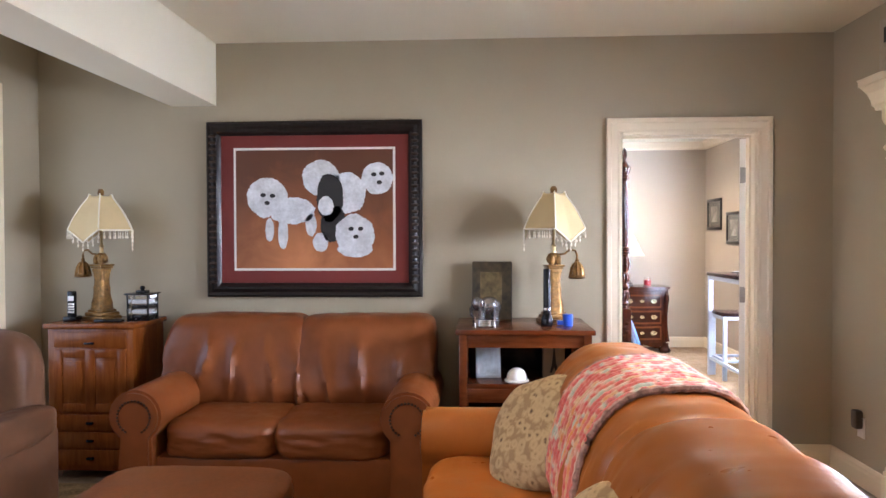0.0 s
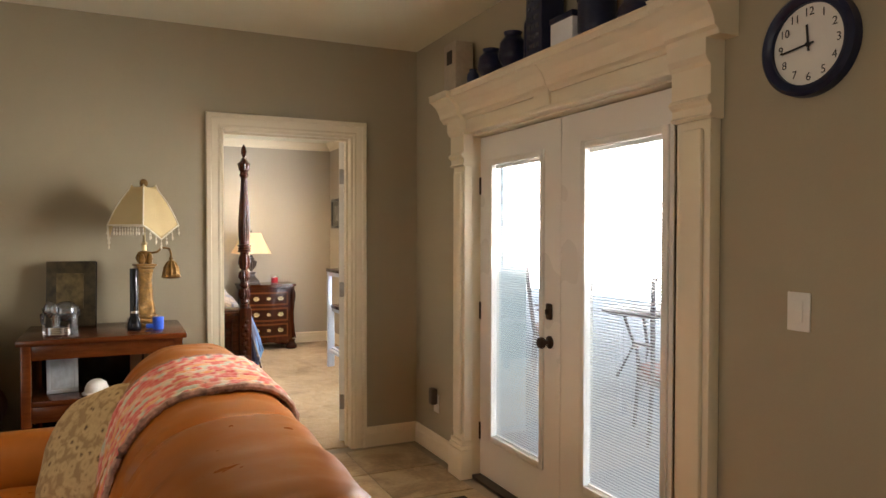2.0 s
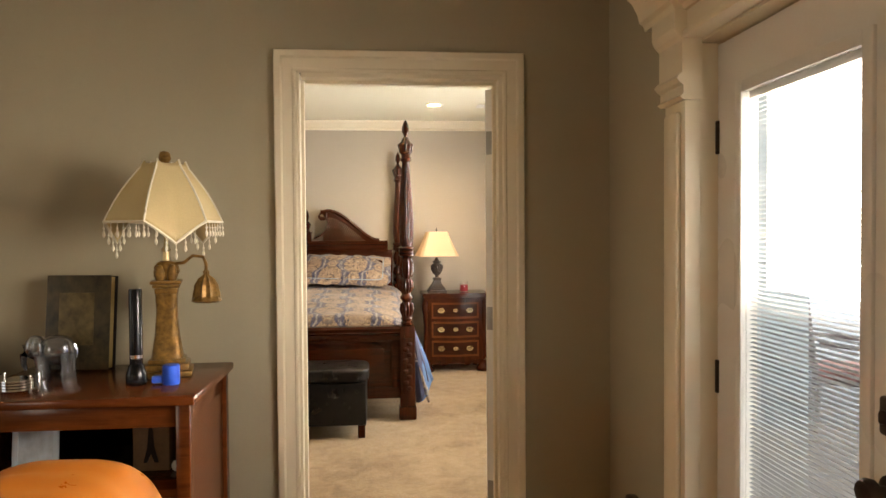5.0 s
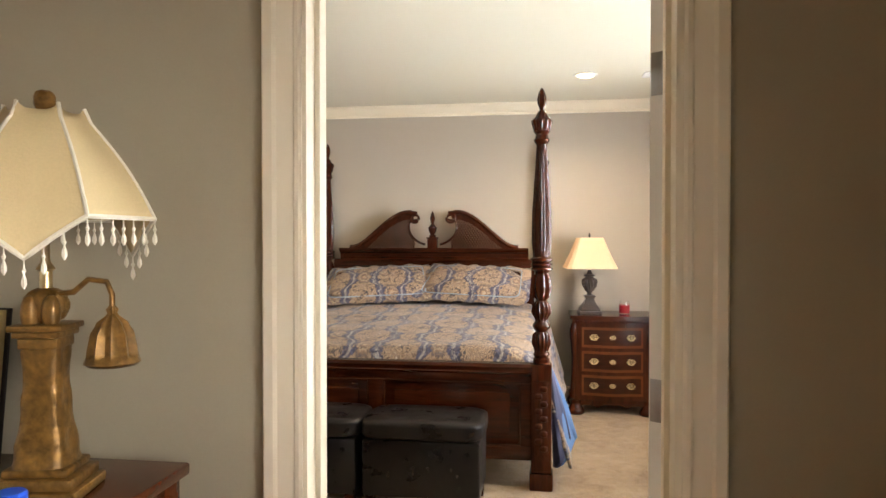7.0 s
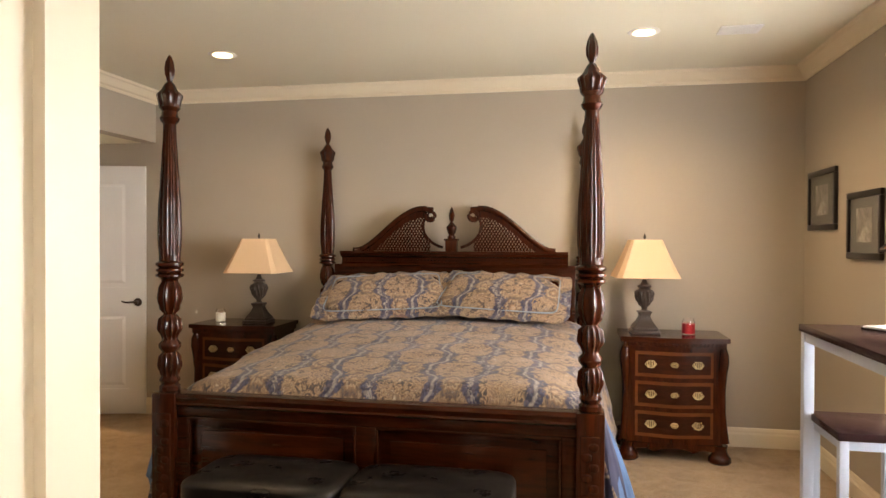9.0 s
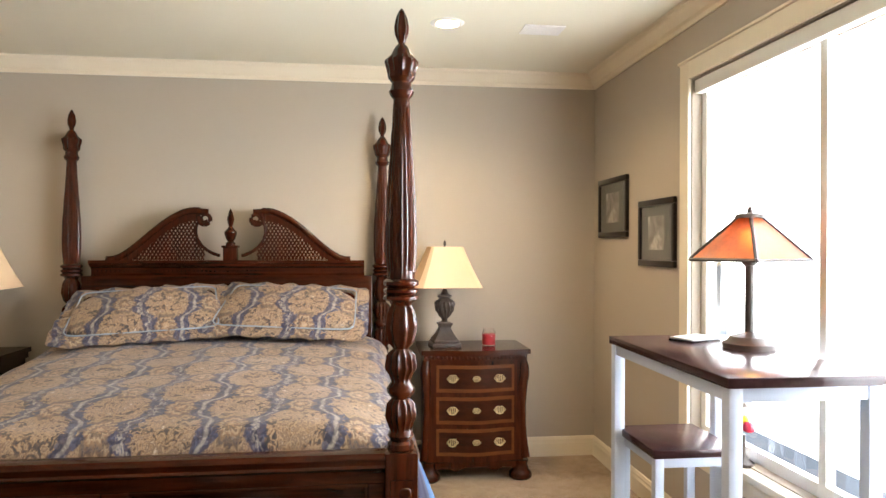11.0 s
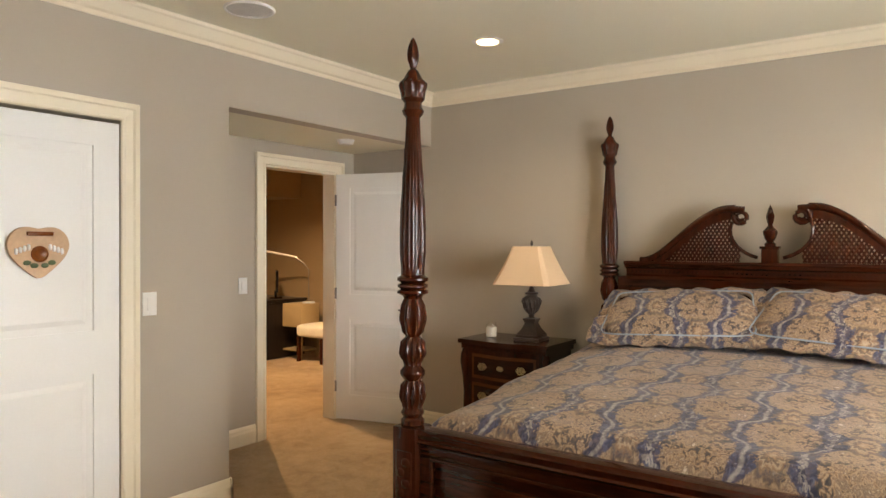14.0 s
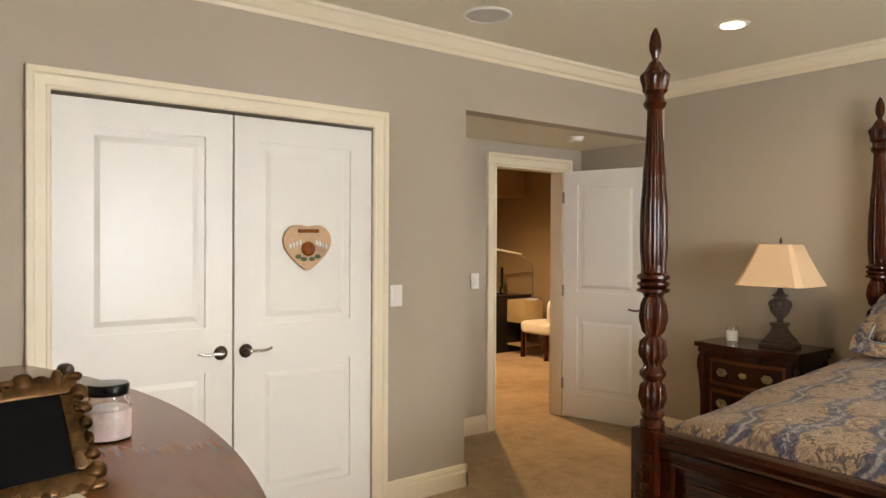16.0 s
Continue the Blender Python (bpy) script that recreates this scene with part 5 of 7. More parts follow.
ott = thing("ottoman", "brown leather ottoman with padded top", "ottoman", pose(-0.93, 2.84, 0))
part("base", boxes((-0.35, 0.35, -0.33, 0.33, 0.06, 0.26), bevel=0.03), M_SUEDE, ott)
part("cushion", cushion((0, 0, 0.335), (0.80, 0.76, 0.21), 6, 16, crumple(2.0, 0.02)), M_SUEDE, ott)
for sx in (-0.29, 0.29):
    for sy in (-0.27, 0.27):
        part("foot", lathe([(0.025, 0), (0.03, 0.06)], 14, (sx, sy)), M_CHERRY, ott)

rec = thing("recliner", "taupe brown leather recliner with padded arms", "armchair", pose(-2.15, 3.16, 0))
part("base", boxes((-0.34, 0.34, -0.35, 0.35, 0.04, 0.34), bevel=0.04), M_RECL, rec)
part("seat", cushion((0, -0.05, 0.42), (0.50, 0.62, 0.20), 5, 12, crumple(1.0, 0.02)), M_RECL, rec)
bk = cushion((0, 0.30, 0.66), (0.56, 0.26, 0.62), 4, 14, crumple(4.0, 0.03))
part("backrest", bk, M_RECL, rec)
for s in (-1, 1):
    part("arm", cushion((s * 0.30, -0.02, 0.545), (0.17, 0.74, 0.17), 4, 14, crumple(6.0 + s, 0.02)), M_RECL, rec)
    part("arm_panel", boxes((s * 0.30 - 0.07, s * 0.30 + 0.07, -0.34, 0.34, 0.06, 0.52), bevel=0.03), M_RECL, rec)

solo("area_rug", boxes((-2.4, -0.02, 2.1, 4.1, 0.001, 0.012), bevel=0.004), M_RUG, "gold and brown patterned area rug under the seats", "rug")
solo("door_mat", boxes((1.52, 2.22, 2.2, 3.55, 0.001, 0.013), bevel=0.005), M_MATRUG, "black door mat before the french doors", "door mat")


def brocade():
    m, p = blank("tan_brocade", 0.75)
    v = coords(m)
    vo = node(m, "ShaderNodeTexVoronoi", Scale=26.0)
    link(m, v, vo.inputs["Vector"])
    n = noise_tex(m, v, 16, 4, 0.6, 2.5)
    f = math_node(m, 'ADD', math_node(m, 'MULTIPLY', vo.outputs[0], 0.7), math_node(m, 'MULTIPLY', n, 0.6))
    link(m, ramp(m, f, [(0.30, (0.045, 0.024, 0.012)), (0.37, (0.17, 0.10, 0.045)), (0.46, (0.42, 0.29, 0.14)), (0.62, (0.48, 0.34, 0.17)), (0.8, (0.30, 0.19, 0.085))]), p.inputs["Base Color"])
    bump(m, p, f, 0.5, 0.006)
    return m


M_BROCADE = brocade()
for m_, lab in ((pose(0.47, 2.98, 0.64, 58, 0, -58) @ pose(0, 0, 0, 0, 0, 24), "tan brocade throw pillow leaning on the sofa's back"), (pose(0.48, 1.82, 0.62, 55, 0, -80), "tan brocade throw pillow low on the sofa")):
    d = thing("throw_pillow", lab, "pillow", m_, group="sofa pillows")
    part("pillow", cushion((0, 0, 0), (0.46, 0.46, 0.17), 2.7, 20, lambda u, v, w: 0.10 * (abs(u * v)) ** 1.5 + 0.03 * noise.noise((u * 3, v * 3, w))), M_BROCADE, d)
    ring = [(0.222 * math.copysign(abs(math.cos(a)) ** 0.38, math.cos(a)), 0.222 * math.copysign(abs(math.sin(a)) ** 0.38, math.sin(a)), 0) for a in [2 * math.pi * k / 64 for k in range(65)]]
    part("piping", tube(ring, 0.006, 6), M_BROCADE, d)


def crochet():
    m, p = blank("multicoloured_crochet", 0.9, spec=0.2)
    tc = m.node_tree.nodes.new("ShaderNodeTexCoord")
    sep = m.node_tree.nodes.new("ShaderNodeSeparateXYZ")
    link(m, tc.outputs["UV"], sep.inputs[0])
    row = math_node(m, 'MULTIPLY', sep.outputs[0], 15.0)
    comb = m.node_tree.nodes.new("ShaderNodeCombineXYZ")
    link(m, math_node(m, 'MULTIPLY', math_node(m, 'FLOOR', row), 3.7), comb.inputs[0])
    link(m, math_node(m, 'MULTIPLY', sep.outputs[1], 8.0), comb.inputs[1])
    n = noise_tex(m, comb.outputs[0], 1.0, 2, 0.5)
    k = noise_tex(m, coords(m), 220, 3)
    c = ramp(m, n, [(0.28, (0.60, 0.52, 0.38)), (0.35, (0.70, 0.24, 0.05)), (0.42, (0.62, 0.42, 0.24)), (0.46, (0.56, 0.05, 0.05)), (0.53, (0.64, 0.14, 0.10)), (0.57, (0.66, 0.46, 0.34)), (0.61, (0.42, 0.50, 0.40)), (0.66, (0.58, 0.08, 0.10)), (0.74, (0.66, 0.52, 0.40))])
    c = mix(m, math_node(m, 'MULTIPLY', math_node(m, 'ABSOLUTE', math_node(m, 'SINE', math_node(m, 'MULTIPLY', sep.outputs[1], 165.0))), 0.10), c, (0.70, 0.55, 0.42))
    gap = math_node(m, 'ABSOLUTE', math_node(m, 'SUBTRACT', math_node(m, 'FRACT', row), 0.5))
    stitch = math_node(m, 'SINE', math_node(m, 'MULTIPLY', sep.outputs[1], 330.0))
    hole = ramp(m, math_node(m, 'ADD', gap, math_node(m, 'MULTIPLY', stitch, 0.07)), [(0.44, (0, 0, 0)), (0.47, (0.95, 0.95, 0.95))])
    link(m, mix(m, hole, c, (0.09, 0.045, 0.03)), p.inputs["Base Color"])
    bump(m, p, k, 0.5, 0.004)
    p.inputs["Sheen Weight"].default_value = 0.3
    return m


M_YARN = surface("mauve_cream_yarn", (0.40, 0.24, 0.20), 0.9, 0.75, 30, 90, 0.5, spec=0.15)


def crochet_throw():
    """A knobbly throw laid over the sofa's back."""
    path = []
    for k in range(19):
        a = math.radians(205 - 12.5 * k)
        c_, s_ = math.cos(a), math.sin(a)
        z_ = 0.6975 + 0.272 * math.copysign(abs(s_) ** 0.74, s_)
        path.append((0.705 + 0.250 * math.copysign(abs(c_) ** 0.74, c_) + 0.22 * (z_ - 0.45), z_))
    path += [(1.004, 0.62), (1.006, 0.52)]
    dist = [0.0]
    for (a, b), (c, e) in zip(path, path[1:]):
        dist.append(dist[-1] + math.hypot(c - a, e - b))
    nu, nv = 132, 86
    bm = bmesh.new()
    uv = bm.loops.layers.uv.new("UVMap")
    rows, tex = [], {}
    for i in range(nu + 1):
        s = dist[-1] * i / nu
        j = max(k for k in range(len(dist)) if dist[k] <= s + 1e-9)
        j = min(j, len(path) - 2)
        f = (s - dist[j]) / (dist[j + 1] - dist[j])
        x, z = path[j][0] + f * (path[j + 1][0] - path[j][0]), path[j][1] + f * (path[j + 1][1] - path[j][1])
        tx, tz = path[j + 1][0] - path[j][0], path[j + 1][1] - path[j][1]
        ln = math.hypot(tx, tz)
        nx, nz = -tz / ln, tx / ln
        row = []
        for q in range(nv + 1):
            t = q / nv
            y = 2.36 + 0.50 * t - 0.16 * (1 - s / dist[-1]) * (1 - 0.3 * t) + 0.03 * noise.noise((s * 4, t * 2, 2.0))
            h = 0.007 + 0.010 * abs(math.sin(t * math.pi * 15)) ** 0.6 + 0.001 * math.sin(i * 1.9) + 0.008 * noise.noise((s * 9, y * 9, 1.0))
            v = bm.verts.new((x + nx * h, y, z + nz * h))
            tex[v] = (t, s)
            row.append(v)
        rows.append(row)
    for a, b in zip(rows, rows[1:]):
        for q in range(nv):
            fc = bm.faces.new((a[q], a[q + 1], b[q + 1], b[q]))
            for l in fc.loops:
                l[uv].uv = tex[l.vert]
    hems = [[row[q].co.copy() for row in rows[::2]] for q in (0, nv)]
    ob = solo("crochet_throw", bm, crochet(), "red, coral and cream crocheted throw over the sofa", "throw")
    ob.modifiers.new("thickness", 'SOLIDIFY').thickness = 0.008
    for hem in hems:
        radii = [0.009 + 0.004 * (k % 2) for k in range(len(hem))]
        part("edging", tube([tuple(p) for p in hem], radii, 7), M_YARN, ob, "knobbly mauve and cream crocheted edge")


crochet_throw()

# ---- end table with its things ----
et = thing("end_table", "red-brown wooden end table with open shelf", "end table", pose(0.485, 4.29, 0))
part("top", boxes((-0.375, 0.375, -0.30, 0.29, 0.882, 0.91), bevel=0.006), M_MAHOG, et)
for bx_ in ((-0.335, 0.335, -0.272, -0.25, 0.81, 0.882), (-0.345, -0.325, -0.25, 0.26, 0.81, 0.882), (0.325, 0.345, -0.25, 0.26, 0.81, 0.882)):
    part("top_rail", boxes(bx_, bevel=0.003), M_MAHOG, et)
for sx in (-0.335, 0.335):
    for sy in (-0.262, 0.255):
        part("leg", boxes((sx - 0.022, sx + 0.022, sy - 0.022, sy + 0.022, 0, 0.882), bevel=0.004), M_MAHOG, et)
    part("side_panel", boxes((sx - 0.008, sx + 0.008, -0.24, 0.235, 0.12, 0.81)), M_MAHOG, et)
part("back_panel", boxes((-0.313, 0.313, 0.240, 0.252, 0.12, 0.81)), M_BLACK, et, "dark back panel")
part("shelf", boxes((-0.313, 0.313, -0.262, 0.24, 0.587, 0.612), bevel=0.003), M_MAHOG, et)
part("bottom_shelf", boxes((-0.313, 0.313, -0.262, 0.24, 0.12, 0.145), bevel=0.003), M_MAHOG, et)
part("lower_rail", boxes((-0.313, 0.313, -0.268, -0.25, 0.512, 0.587), bevel=0.003), M_MAHOG, et)


def tasselled_lamp(x, y, z, yaw, side, label):
    d = thing("tasselled_lamp", label, "table lamp", pose(x, y, z, 0, 0, yaw), group="tasselled lamps")
    part("base", boxes((-0.085, 0.085, -0.075, 0.075, 0, 0.022), (-0.075, 0.075, -0.065, 0.065, 0.022, 0.045), (-0.062, 0.062, -0.054, 0.054, 0.045, 0.062), bevel=0.006), M_GOLDRESIN, d, "stepped antique gold base")
    bm = bmesh.new()
    prev = None
    for k in range(25):
        f = k / 24
        zz = 0.062 + 0.25 * f
        r = 0.056 - 0.022 * min(1, f * 1.7) ** 0.7 + 0.004 * f
        ring = []
        for q in range(32):
            a = 2 * math.pi * q / 32
            sq = (abs(math.cos(a)) ** 6 + abs(math.sin(a)) ** 6) ** (-1 / 6)
            rr = r * sq * (1 - 0.08 * abs(math.sin(2 * a + f * 9) * math.sin(2 * a - f * 9)) ** 0.6)
            ring.append(bm.verts.new((rr * math.cos(a), rr * math.sin(a), zz)))
        if prev:
            for q in range(32):
                bm.faces.new((prev[q], prev[(q + 1) % 32], ring[(q + 1) % 32], ring[q]))
        prev = ring
    part("column", bm, M_GOLDRESIN, d, "lattice-carved gold column")
    part("capital", boxes((-0.045, 0.045, -0.045, 0.045, 0.312, 0.325), (-0.038, 0.038, -0.038, 0.038, 0.29, 0.312), (-0.052, 0.052, -0.052, 0.052, 0.325, 0.338), bevel=0.004), M_GOLDRESIN, d)
    bm = cushion((0, 0, 0.372), (0.085, 0.06, 0.072), 2.4, 10, crumple(3, 0.10, 3))
    cushion((0.02 * side, -0.022, 0.36), (0.034, 0.034, 0.07), 2.2, 6, None, bm)
    cushion((-0.02 * side, -0.022, 0.36), (0.034, 0.034, 0.07), 2.2, 6, None, bm)
    part("figure_knob", bm, M_GOLDRESIN, d, "rounded carved gold ornament")
    part("stem", lathe([(0.012, 0.40), (0.012, 0.44), (0.018, 0.445), (0.008, 0.46), (0.006, 0.76)], 16), M_BRASS, d)
    pts = [(side * 0.02, -0.01, 0.395), (side * 0.06, -0.015, 0.40), (side * 0.09, -0.02, 0.425), (side * 0.125, -0.02, 0.42), (side * 0.135, -0.02, 0.395), (side * 0.135, -0.02, 0.37)]
    part("side_arm", tube(pts, 0.006, 8), M_GOLDRESIN, d)
    bell = lathe(dense([(0.044, 0.256), (0.052, 0.262), (0.049, 0.270), (0.047, 0.285), (0.042, 0.315), (0.030, 0.340), (0.014, 0.352), (0.009, 0.358), (0.012, 0.366), (0.002, 0.378)], 0.006), 40, (side * 0.135, -0.02), lambda zz: (10, 0.22) if zz > 0.272 else (0, 0))
    part("bell", bell, M_GOLDRESIN, d, "leaf-cast gold bell")
    # six-panel bell-shaped shade with pointed hems
    n, per = 6, 12
    bm = bmesh.new()
    rows, hem = [], []
    for k in range(15):
        f = k / 14
        r = 0.200 - 0.130 * f + 0.012 * math.sin(math.pi * f)
        ring = []
        for q in range(n * per):
            a = 2 * math.pi * q / (n * per) + 0.26
            t = (q % per) / per
            ap = math.cos(math.pi / n) / math.cos((t - 0.5) * 2 * math.pi / n)
            dip = (1 - abs(2 * t - 1)) * 0.075 if int(q / per) % 2 == 0 else 0.0
            zz = 0.545 + 0.205 * f - dip * (1 - f) ** 2 + 0.014 * (abs(2 * t - 1) ** 4) * (1 if f > 0.95 else 0)
            ring.append(bm.verts.new((r * ap * math.cos(a), r * ap * math.sin(a), zz)))
        rows.append(ring)
    for a, b in zip(rows, rows[1:]):
        for q in range(n * per):
            bm.faces.new((a[q], a[(q + 1) % (n * per)], b[(q + 1) % (n * per)], b[q]))
    hem = [v.co.copy() for v in rows[0]]
    ribs = [[r_[i * per].co.copy() for r_ in rows] for i in range(n)]
    sh = part("shade", bm, M_SILK, d, "ivory silk panelled shade", smooth=True)
    sh.modifiers.new("thickness", 'SOLIDIFY').thickness = 0.003
    part("hem_braid", tube([tuple(h) for h in hem] + [tuple(hem[0])], 0.005, 6), M_SILKTRIM, sh)
    for rb in ribs:
        part("rib_braid", tube([tuple(q) for q in rb], 0.004, 6), M_SILKTRIM, sh)
    bead = bmesh.new()
    lathe([(0.001, 0.0), (0.0015, -0.012), (0.0042, -0.018), (0.0015, -0.024), (0.005, -0.034), (0.0055, -0.042), (0.001, -0.05)], 6, (0, 0), None, bead)
    bead_mesh = mesh_of("bead_drop", bead, M_SILKTRIM)
    for q in range(0, n * per, 2):
        b = new("bead_drop", bead_mesh)
        b.parent = sh
        b.location = hem[q] + Vector((0, 0, -0.004))
    part("finial", cushion((0, 0, 0.775), (0.04, 0.03, 0.045), 2.4, 6, crumple(1, 0.12, 3)), M_GOLDRESIN, d)
    return d


tasselled_lamp(0.675, 4.36, 0.91, 12, 1, "gold carved lamp with ivory tasselled shade")

bk = thing("framed_book_box", "dark leathery book-shaped frame leaning on the wall", "picture frame", pose(0.315, 4.50, 0.91, -6, 0, -6))
part("cover", boxes((-0.12, 0.12, -0.03, -0.022, 0, 0.35), bevel=0.003), surface("mottled_dark_cover", (0.050, 0.036, 0.016), 0.45, 0.85, 12, 50, 0.3), bk)
part("pages", boxes((-0.112, 0.110, -0.022, 0.022, 0.005, 0.345)), surface("aged_pages", (0.42, 0.30, 0.12), 0.8, 0.15, 20, 160, 0.2), bk)
part("back_cover", boxes((-0.12, 0.12, 0.022, 0.03, 0, 0.35), bevel=0.003), M_FRAMEDARK, bk)
part("inset", boxes((-0.07, 0.062, -0.0325, -0.0295, 0.09, 0.285), bevel=0.001), surface("faded_gold_inset", (0.13, 0.092, 0.036), 0.5, 0.8, 14, 40, 0.2), bk)

fl = thing("flashlight", "black metal flashlight standing on its head", "flashlight", pose(0.62, 4.20, 0.91))
part("head", lathe(dense([(0.032, 0), (0.034, 0.004), (0.034, 0.03), (0.026, 0.06), (0.020, 0.07)], 0.01), 24), M_BLACK, fl)
part("barrel", lathe([(0.021, 0.07), (0.021, 0.315), (0.019, 0.32)], 24), M_BLACK, fl)
part("band", lathe([(0.0216, 0.088), (0.0216, 0.10)], 24), M_SILVER, fl, "silver ring")
bl = thing("tape_dispenser", "small bright blue plastic container", "container", pose(0.735, 4.19, 0.91))
part("body", lathe([(0.026, 0), (0.028, 0.004), (0.028, 0.062), (0.024, 0.066)], 24), M_BLUE, bl)
part("clip", boxes((-0.06, -0.02, -0.015, 0.015, 0.006, 0.03), bevel=0.004), M_BLUE, bl)


def silver_ornament():
    bm = cushion((0.028, 0, 0.078), (0.115, 0.082, 0.088), 2.2, 10)
    cushion((-0.044, 0, 0.088), (0.066, 0.058, 0.070), 2.1, 8, None, bm)
    for y_ in (-1, 1):
        cushion((-0.030, y_ * 0.034, 0.088), (0.034, 0.014, 0.056), 2.2, 6, None, bm)
        for x_ in (-0.020, 0.062):
            lathe([(0.020, 0.0), (0.021, 0.006), (0.018, 0.03), (0.023, 0.065)], 14, (x_, y_ * 0.021), None, bm)
    tube([(-0.070, 0, 0.090), (-0.082, 0, 0.066), (-0.083, 0, 0.040), (-0.074, 0, 0.024)], [0.018, 0.013, 0.009, 0.006], 10, bm)
    tube([(0.082, 0, 0.095), (0.092, 0, 0.075), (0.090, 0, 0.055)], [0.005, 0.004, 0.003], 6, bm)
    return solo("silver_elephant", bm, surface("grey_silvered_glass", (0.34, 0.35, 0.37), 0.16, 0.25, 14, 60, 0.05, metal=0.85), "polished silver elephant statuette on the end table", "statuette", pose(0.27, 4.36, 0.91, 0, 0, 10) @ Matrix.Diagonal((0.98, 1.15, 1.22, 1)))


silver_ornament()
co = thing("coaster_caddy", "round silver coaster set in its holder", "coasters", pose(0.27, 4.14, 0.91))
for k in range(4):
    part("coaster", lathe([(0.048, 0.006 + 0.009 * k), (0.050, 0.008 + 0.009 * k), (0.048, 0.0135 + 0.009 * k)], 28), M_SILVER, co)
for sx in (-1, 1):
    part("wire", tube([(sx * 0.054, -0.03, 0.0), (sx * 0.054, -0.03, 0.055), (sx * 0.054, 0.03, 0.055), (sx * 0.054, 0.03, 0.0)], 0.003, 6), M_CHROME, co)
M_FROST = surface("frosted_pale_glass", (0.62, 0.70, 0.76), 0.25, 0.08, 8, 60, 0.03)
fr = thing("tabletop_picture", "pale frosted glass picture frame standing on the shelf", "picture frame", pose(0.29, 4.20, 0.612, -8, 0, 8))
part("border", boxes((-0.07, 0.07, -0.006, 0.006, 0, 0.018), (-0.07, 0.07, -0.006, 0.006, 0.192, 0.21), (-0.07, -0.052, -0.006, 0.006, 0.018, 0.192), (0.052, 0.07, -0.006, 0.006, 0.018, 0.192), bevel=0.002), M_FROST, fr)
part("print", boxes((-0.052, 0.052, -0.002, 0.004, 0.018, 0.192)), surface("misty_grey_print", (0.52, 0.58, 0.63), 0.35, 0.35, 9, 40, 0.05), fr)
cap = thing("white_dome", "small white dome ornament on the shelf", "ornament", pose(0.445, 4.12, 0.612))
part("dome", lathe(dense([(0.056, 0.012), (0.054, 0.03), (0.044, 0.055), (0.022, 0.07), (0.002, 0.074)], 0.008), 28), M_WHITEPL, cap)
part("brim", lathe([(0.066, 0.0), (0.068, 0.006), (0.056, 0.013)], 28), M_WHITEPL, cap)
cs = thing("keepsake_box", "brown and tan keepsake box with a tower print", "box", pose(0.66, 4.25, 0.612))
part("box", boxes((-0.06, 0.06, -0.04, 0.04, 0, 0.21), bevel=0.004), surface("tan_card", (0.22, 0.14, 0.075), 0.7, 0.2, 8, 90, 0.1), cs)
part("tower_print", prism([(-0.025, 0.03), (-0.012, 0.08), (-0.004, 0.17), (0.004, 0.17), (0.012, 0.08), (0.025, 0.03), (0.012, 0.03), (0.0, 0.06), (-0.012, 0.03)], 'y', -0.044, -0.041), M_FRAMEDARK, cs)
gl = solo("white_globe", cushion((0, 0, 0.02), (0.04, 0.04, 0.04), 2, 8), M_WHITEPL, "small white ball on the shelf's box", "ball", pose(0.75, 4.2, 0.612))

# ---- cabinet with lamp, phone and lantern ----
cb = thing("oak_cabinet", "honey oak cabinet with three drawers on casters", "cabinet", pose(-2.02, 4.375, 0))
part("body", boxes((-0.255, 0.255, -0.195, 0.195, 0.055, 0.885), bevel=0.004), M_OAK, cb)
part("top", boxes((-0.275, 0.275, -0.215, 0.205, 0.885, 0.915), bevel=0.007), M_OAK, cb)
part("top_drawer", boxes((-0.215, 0.215, -0.205, -0.194, 0.775, 0.865), bevel=0.004), M_OAK, cb)
dr = part("door", boxes((-0.215, -0.165, -0.206, -0.194, 0.40, 0.765), (0.165, 0.215, -0.206, -0.194, 0.40, 0.765), (-0.03, 0.03, -0.206, -0.194, 0.40, 0.765), (-0.165, -0.03, -0.206, -0.194, 0.40, 0.45), (0.03, 0.165, -0.206, -0.194, 0.40, 0.45), (-0.165, -0.03, -0.206, -0.194, 0.715, 0.765), (0.03, 0.165, -0.206, -0.194, 0.715, 0.765), bevel=0.003), M_OAK, cb)
for a, b in ((-0.165, -0.03), (0.03, 0.165)):
    part("panel", boxes((a, b, -0.200, -0.194, 0.45, 0.715), (a + 0.02, b - 0.02, -0.203, -0.195, 0.47, 0.695), bevel=0.002), M_OAK, dr)
for k in range(3):
    z0 = 0.085 + 0.103 * k
    dw = part("drawer", boxes((-0.215, 0.215, -0.206, -0.194, z0, z0 + 0.094), bevel=0.004), M_OAK, cb)
    part("pull", boxes((-0.022, 0.022, -0.222, -0.205, z0 + 0.038, z0 + 0.054), bevel=0.005), M_BLACK, dw, "dark metal cup pull")
part("pull", boxes((-0.03, 0.03, -0.220, -0.204, 0.795, 0.808), bevel=0.004), M_BLACK, cb, "dark metal pull")
for sx in (-0.22, 0.22):
    for sy in (-0.16, 0.16):
        bm = lathe([(0.026, -0.009), (0.028, -0.005), (0.028, 0.005), (0.026, 0.009)], 18)
        bmesh.ops.transform(bm, matrix=pose(sx, sy, 0.028, 0, 90, 0), verts=bm.verts)
        part("caster", bm, M_WHITEPL, cb, "small white caster")
tasselled_lamp(-2.07, 4.40, 0.915, -20, -1, "gold carved lamp with ivory tasselled shade on the cabinet")
ph = thing("cordless_phone", "black cordless phone standing in its cradle", "telephone", pose(-2.20, 4.30, 0.915, 0, 0, 8))
part("cradle", boxes((-0.04, 0.04, -0.04, 0.05, 0, 0.03), bevel=0.008), M_BLACK, ph)
